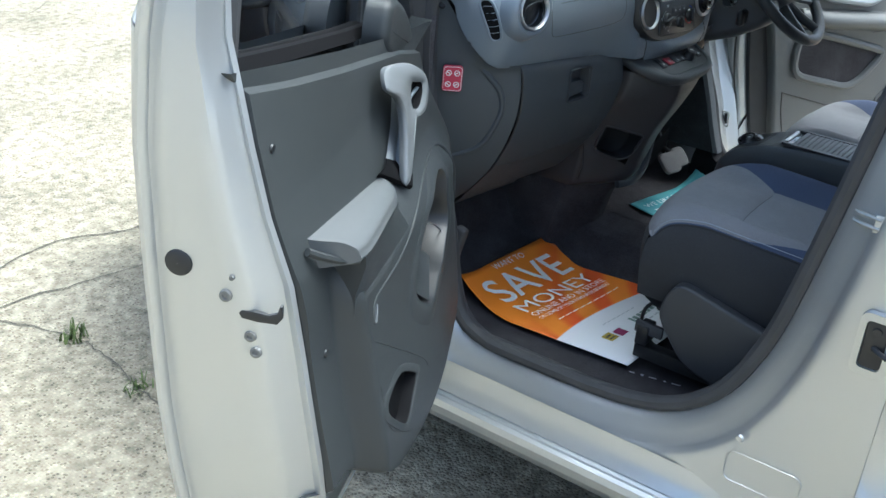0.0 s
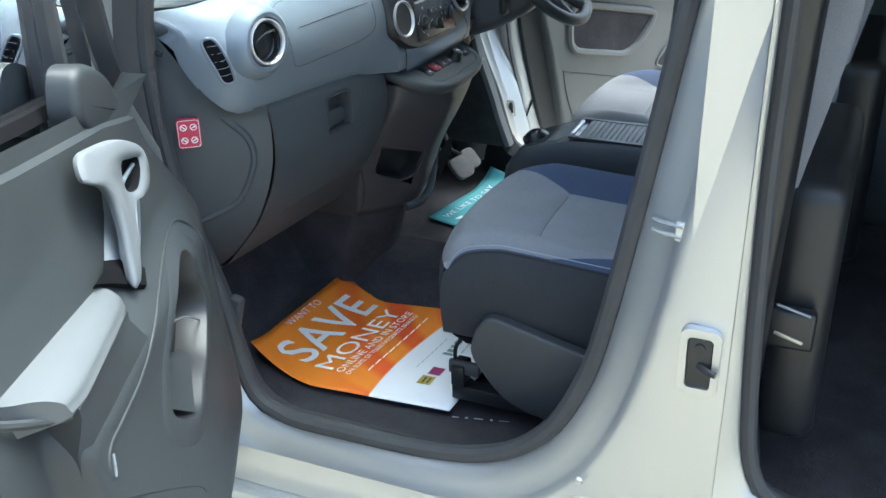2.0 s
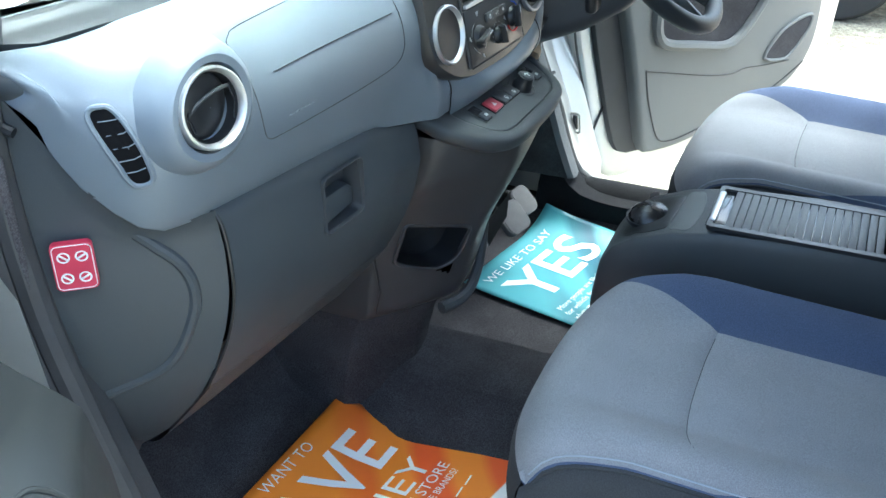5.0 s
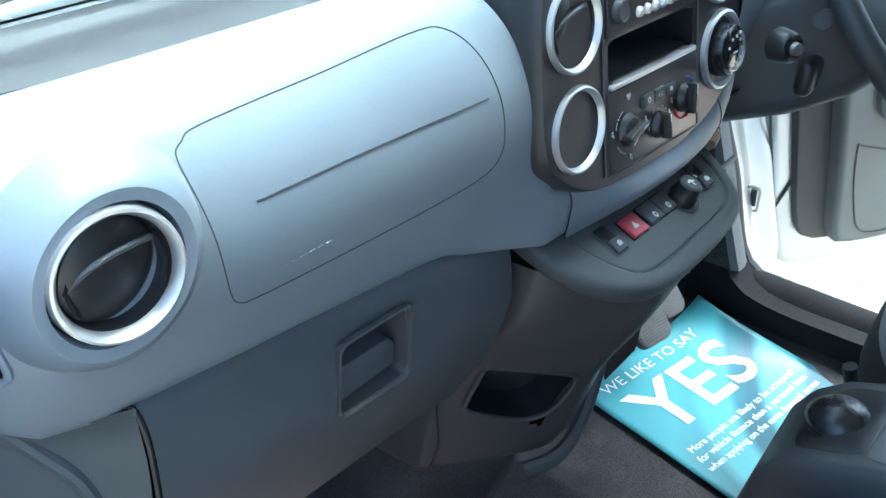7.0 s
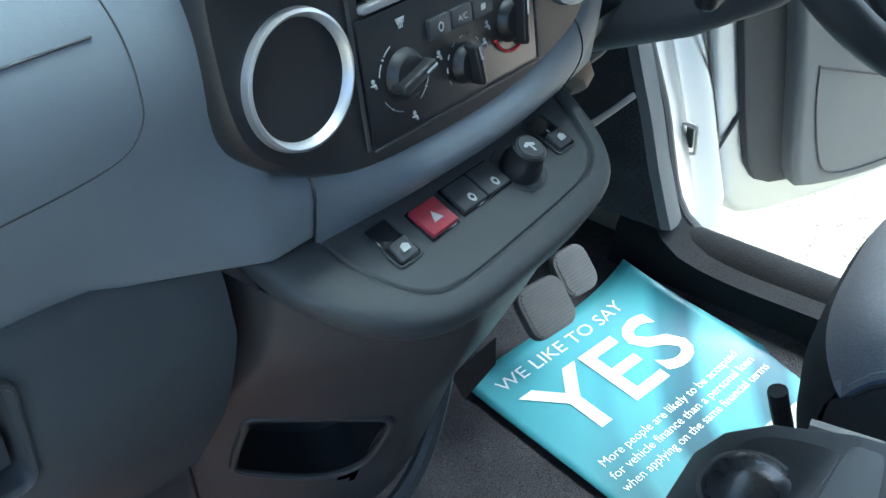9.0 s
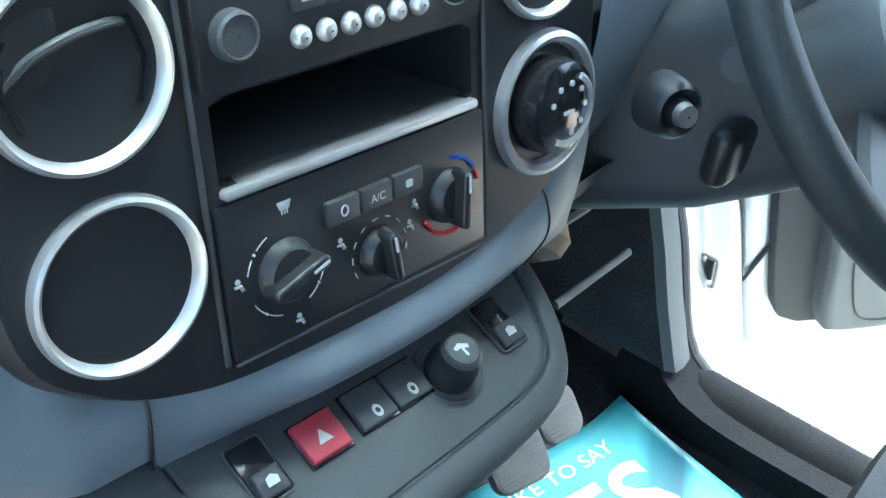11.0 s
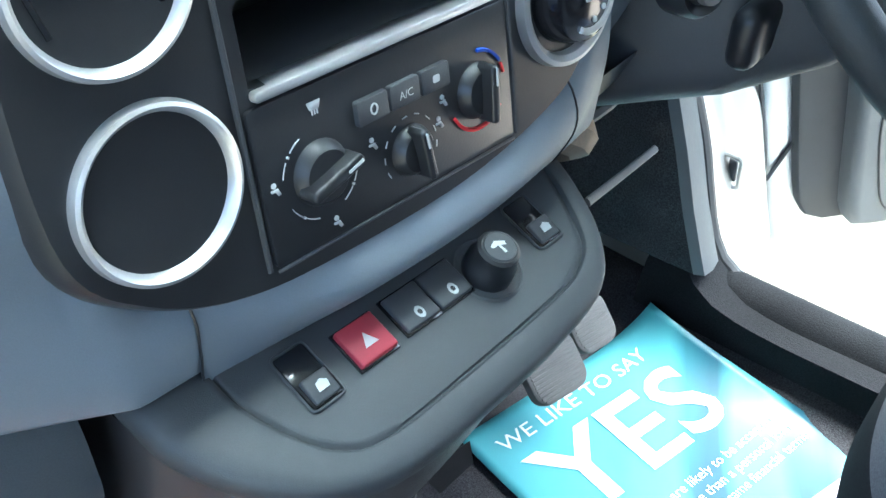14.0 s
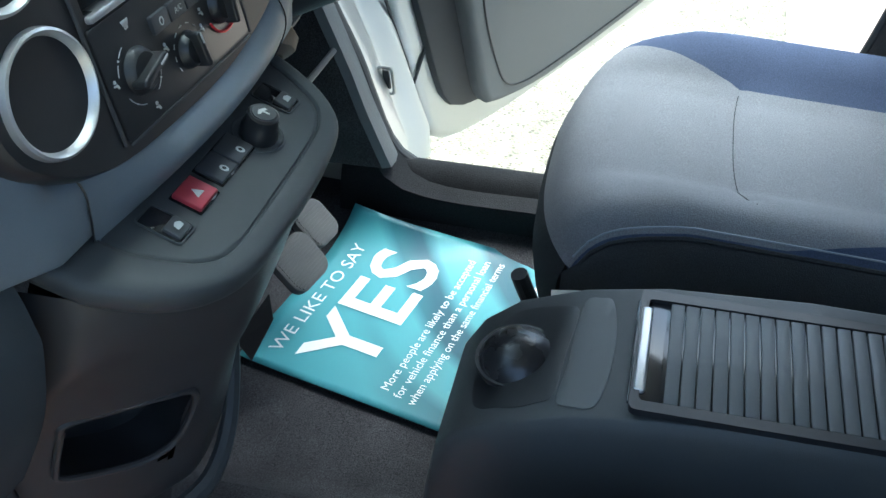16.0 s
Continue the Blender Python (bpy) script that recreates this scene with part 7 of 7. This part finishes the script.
part("shutter_frame", frame_plate(rrect(0.140, 0.262, 0.006), rrect(0.119, 0.248, 0.004), 0.0022, -0.004, pose(-0.011, -0.508, 0.9570, 90, 0, 0) @ Matrix.Diagonal((1, -1, 1, 1))), BLACK, con, "frame of the roller shutter")
sh = part("roller_shutter", block(0.119, 0.248, 0.004, pose(-0.011, -0.508, 0.9558), 0.001), GLOSSBLACK, con, "ribbed dark roller shutter")
for i in range(18):
    part("shutter_slat", block(0.117, 0.0110, 0.0044, pose(-0.011, -0.4085 - i * 0.0122, 0.9582), 0.0012, 2), SLATP, sh)
part("shutter_handle", block(0.098, 0.0098, 0.006, pose(-0.012, -0.3835, 0.9595), 0.003, 3), CHROME, con, "pale aluminium bar")
part("handle_base", block(0.119, 0.026, 0.004, pose(-0.011, -0.388, 0.9560), 0.0015), GLOSSBLACK, con)


def console_top(y):
    return float(np.interp(-y, [0.212, 0.222, 0.240, 0.272, 0.33, 0.40, 0.52], [0.80, 0.858, 0.888, 0.913, 0.936, 0.950, 0.957]))


def top_plate(name, outline, mat, label, lift=0.0016, drop=0.004):
    """A thin plate lying on the console's sloping top, its edge turned down."""
    c = Vector((sum(x for x, y in outline) / len(outline), sum(y for x, y in outline) / len(outline), 0))
    rows = []
    for k, d in ((1.0, -drop), (1.0, lift * 0.6), (0.97, lift), (0.6, lift), (0.25, lift), (0.02, lift)):
        rows.append([(c.x + (x - c.x) * k, c.y + (y - c.y) * k, console_top(c.y + (y - c.y) * k) + d) for x, y in outline])
    return part(name, loft(rows, True), mat, con, label)


tray = [(p.x, p.y) for p in even(cr([(-0.052, -0.318, 0), (0.0, -0.322, 0), (0.048, -0.326, 0), (0.058, -0.310, 0), (0.060, -0.28, 0), (0.050, -0.256, 0), (0.0, -0.246, 0), (-0.048, -0.252, 0), (-0.062, -0.28, 0), (-0.060, -0.305, 0)], 80, True), 60)]
top_plate("lever_tray", tray, BLACK, "dark hollow round the lever")
front = [(p.x, p.y) for p in even(cr([(-0.066, -0.352, 0), (-0.03, -0.360, 0), (0.02, -0.361, 0), (0.060, -0.354, 0), (0.064, -0.345, 0), (0.061, -0.331, 0), (0.02, -0.3265, 0), (-0.02, -0.325, 0), (-0.060, -0.321, 0), (-0.068, -0.335, 0)], 80, True), 60)]
top_plate("front_plate", front, SLATP, "dark plate before the shutter")
knob = thing("gear_lever", "black leather gear knob on a short lever", "gear lever")
GK = pose(-0.003, -0.279, 0.924, -7, -6, 0) @ Matrix.Diagonal((1.08, 1.08, 1.08, 1))
gk = part("gear_knob", lathe([(0.0008, 0.0130), (0.008, 0.0125), (0.017, 0.0095), (0.0245, 0.0040), (0.0290, -0.0020), (0.0305, -0.0050)], GK @ pose(0, 0, 0, 90, 0, 0), 40, caps=(True, False)), KNOBP, knob, "smooth black knob")
part("knob_skirt", lathe([(0.0300, -0.0045), (0.0328, -0.0038), (0.0334, -0.0065), (0.0318, -0.0120), (0.026, -0.022), (0.020, -0.034)], GK @ pose(0, 0, 0, 90, 0, 0), 40), BLACK, gk)
folds = []
for k, (r, d) in enumerate(((0.021, -0.030), (0.026, -0.042), (0.034, -0.055), (0.044, -0.070), (0.052, -0.090), (0.056, -0.12))):
    folds.append([GK @ Vector(((r + 0.0025 * (k > 0) * math.sin(9 * a)) * math.cos(a), (r + 0.0025 * (k > 0) * math.sin(9 * a)) * 0.8 * math.sin(a), d)) for a in [2 * math.pi * j / 72 for j in range(72)]])
part("lever_gaiter", loft(folds, True), LEATHER, knob, "folded black leather gaiter")
brake = thing("handbrake", "black handbrake lever beside the console", "handbrake")
part("grip", tube(cr([(0.172, -0.285, 0.77), (0.169, -0.274, 0.815), (0.165, -0.262, 0.850), (0.162, -0.256, 0.870)], 16), lambda f: 0.0060 + 0.0030 * min(1, f * 2), 10), BLACK, brake)
part("lever_arm", tube([(0.172, -0.285, 0.77), (0.16, -0.36, 0.70), (0.14, -0.5, 0.60), (0.14, -0.52, 0.49)], 0.012, 8), BLACK, brake)
part("seat_lever", tube([(0.165, -0.29, 0.845), (0.170, -0.35, 0.85), (0.172, -0.42, 0.83)], 0.006, 8), STEEL, brake)

buckle = thing("belt_buckle", "black belt buckle with a red button", "belt buckle")
part("buckle_body", block(0.03, 0.024, 0.09, pose(-0.115, -0.70, 0.93, 10), 0.006, 3), BLACK, buckle)
part("red_button", block(0.022, 0.012, 0.03, pose(-0.116, -0.692, 0.972, 10), 0.003), REDPRINT, buckle, "red release button")


# ---- yard beyond: another parked car, a paved strip ----
def parked_car(x, y, yaw):
    t = thing("parked_car", "silver parked car across the yard", "car")
    M = pose(x, y, 0, 0, 0, yaw)
    prof = [(2.0, 0.35), (2.05, 0.55), (1.95, 0.75), (1.1, 0.92), (0.45, 1.40), (-0.9, 1.45), (-1.6, 1.05), (-1.95, 0.95), (-2.0, 0.4)]
    rings = []
    for s in (-0.84, -0.80, 0.80, 0.84):
        k = 0.9 if abs(s) > 0.82 else 1.0
        rings.append([M @ Vector((s, a * (0.985 if k < 1 else 1), 0.22 + (z - 0.22) * k)) for a, z in [(p.x, p.y) for p in cr([(a, z, 0) for a, z in prof], 40)] + [(-1.9, 0.24), (1.9, 0.24)]])
    part("body", loft(rings, True, (True, True)), SILVER, t, "silver painted body")
    for s in (-0.76, 0.76):
        for a in (1.25, -1.3):
            m = M @ pose(s, a, 0.31, 0, 0, 90)
            w = part("tyre", lathe([(0.19, -0.11), (0.29, -0.115), (0.31, -0.09), (0.31, 0.09), (0.29, 0.115), (0.19, 0.11)], m, 36), TYRE, t)
            part("rim", lathe([(0.001, -0.08), (0.15, -0.10), (0.19, -0.112), (0.19, 0.112), (0.15, 0.10), (0.001, 0.08)], m, 36), STEEL, w)


parked_car(4.98, 0.95, 0)
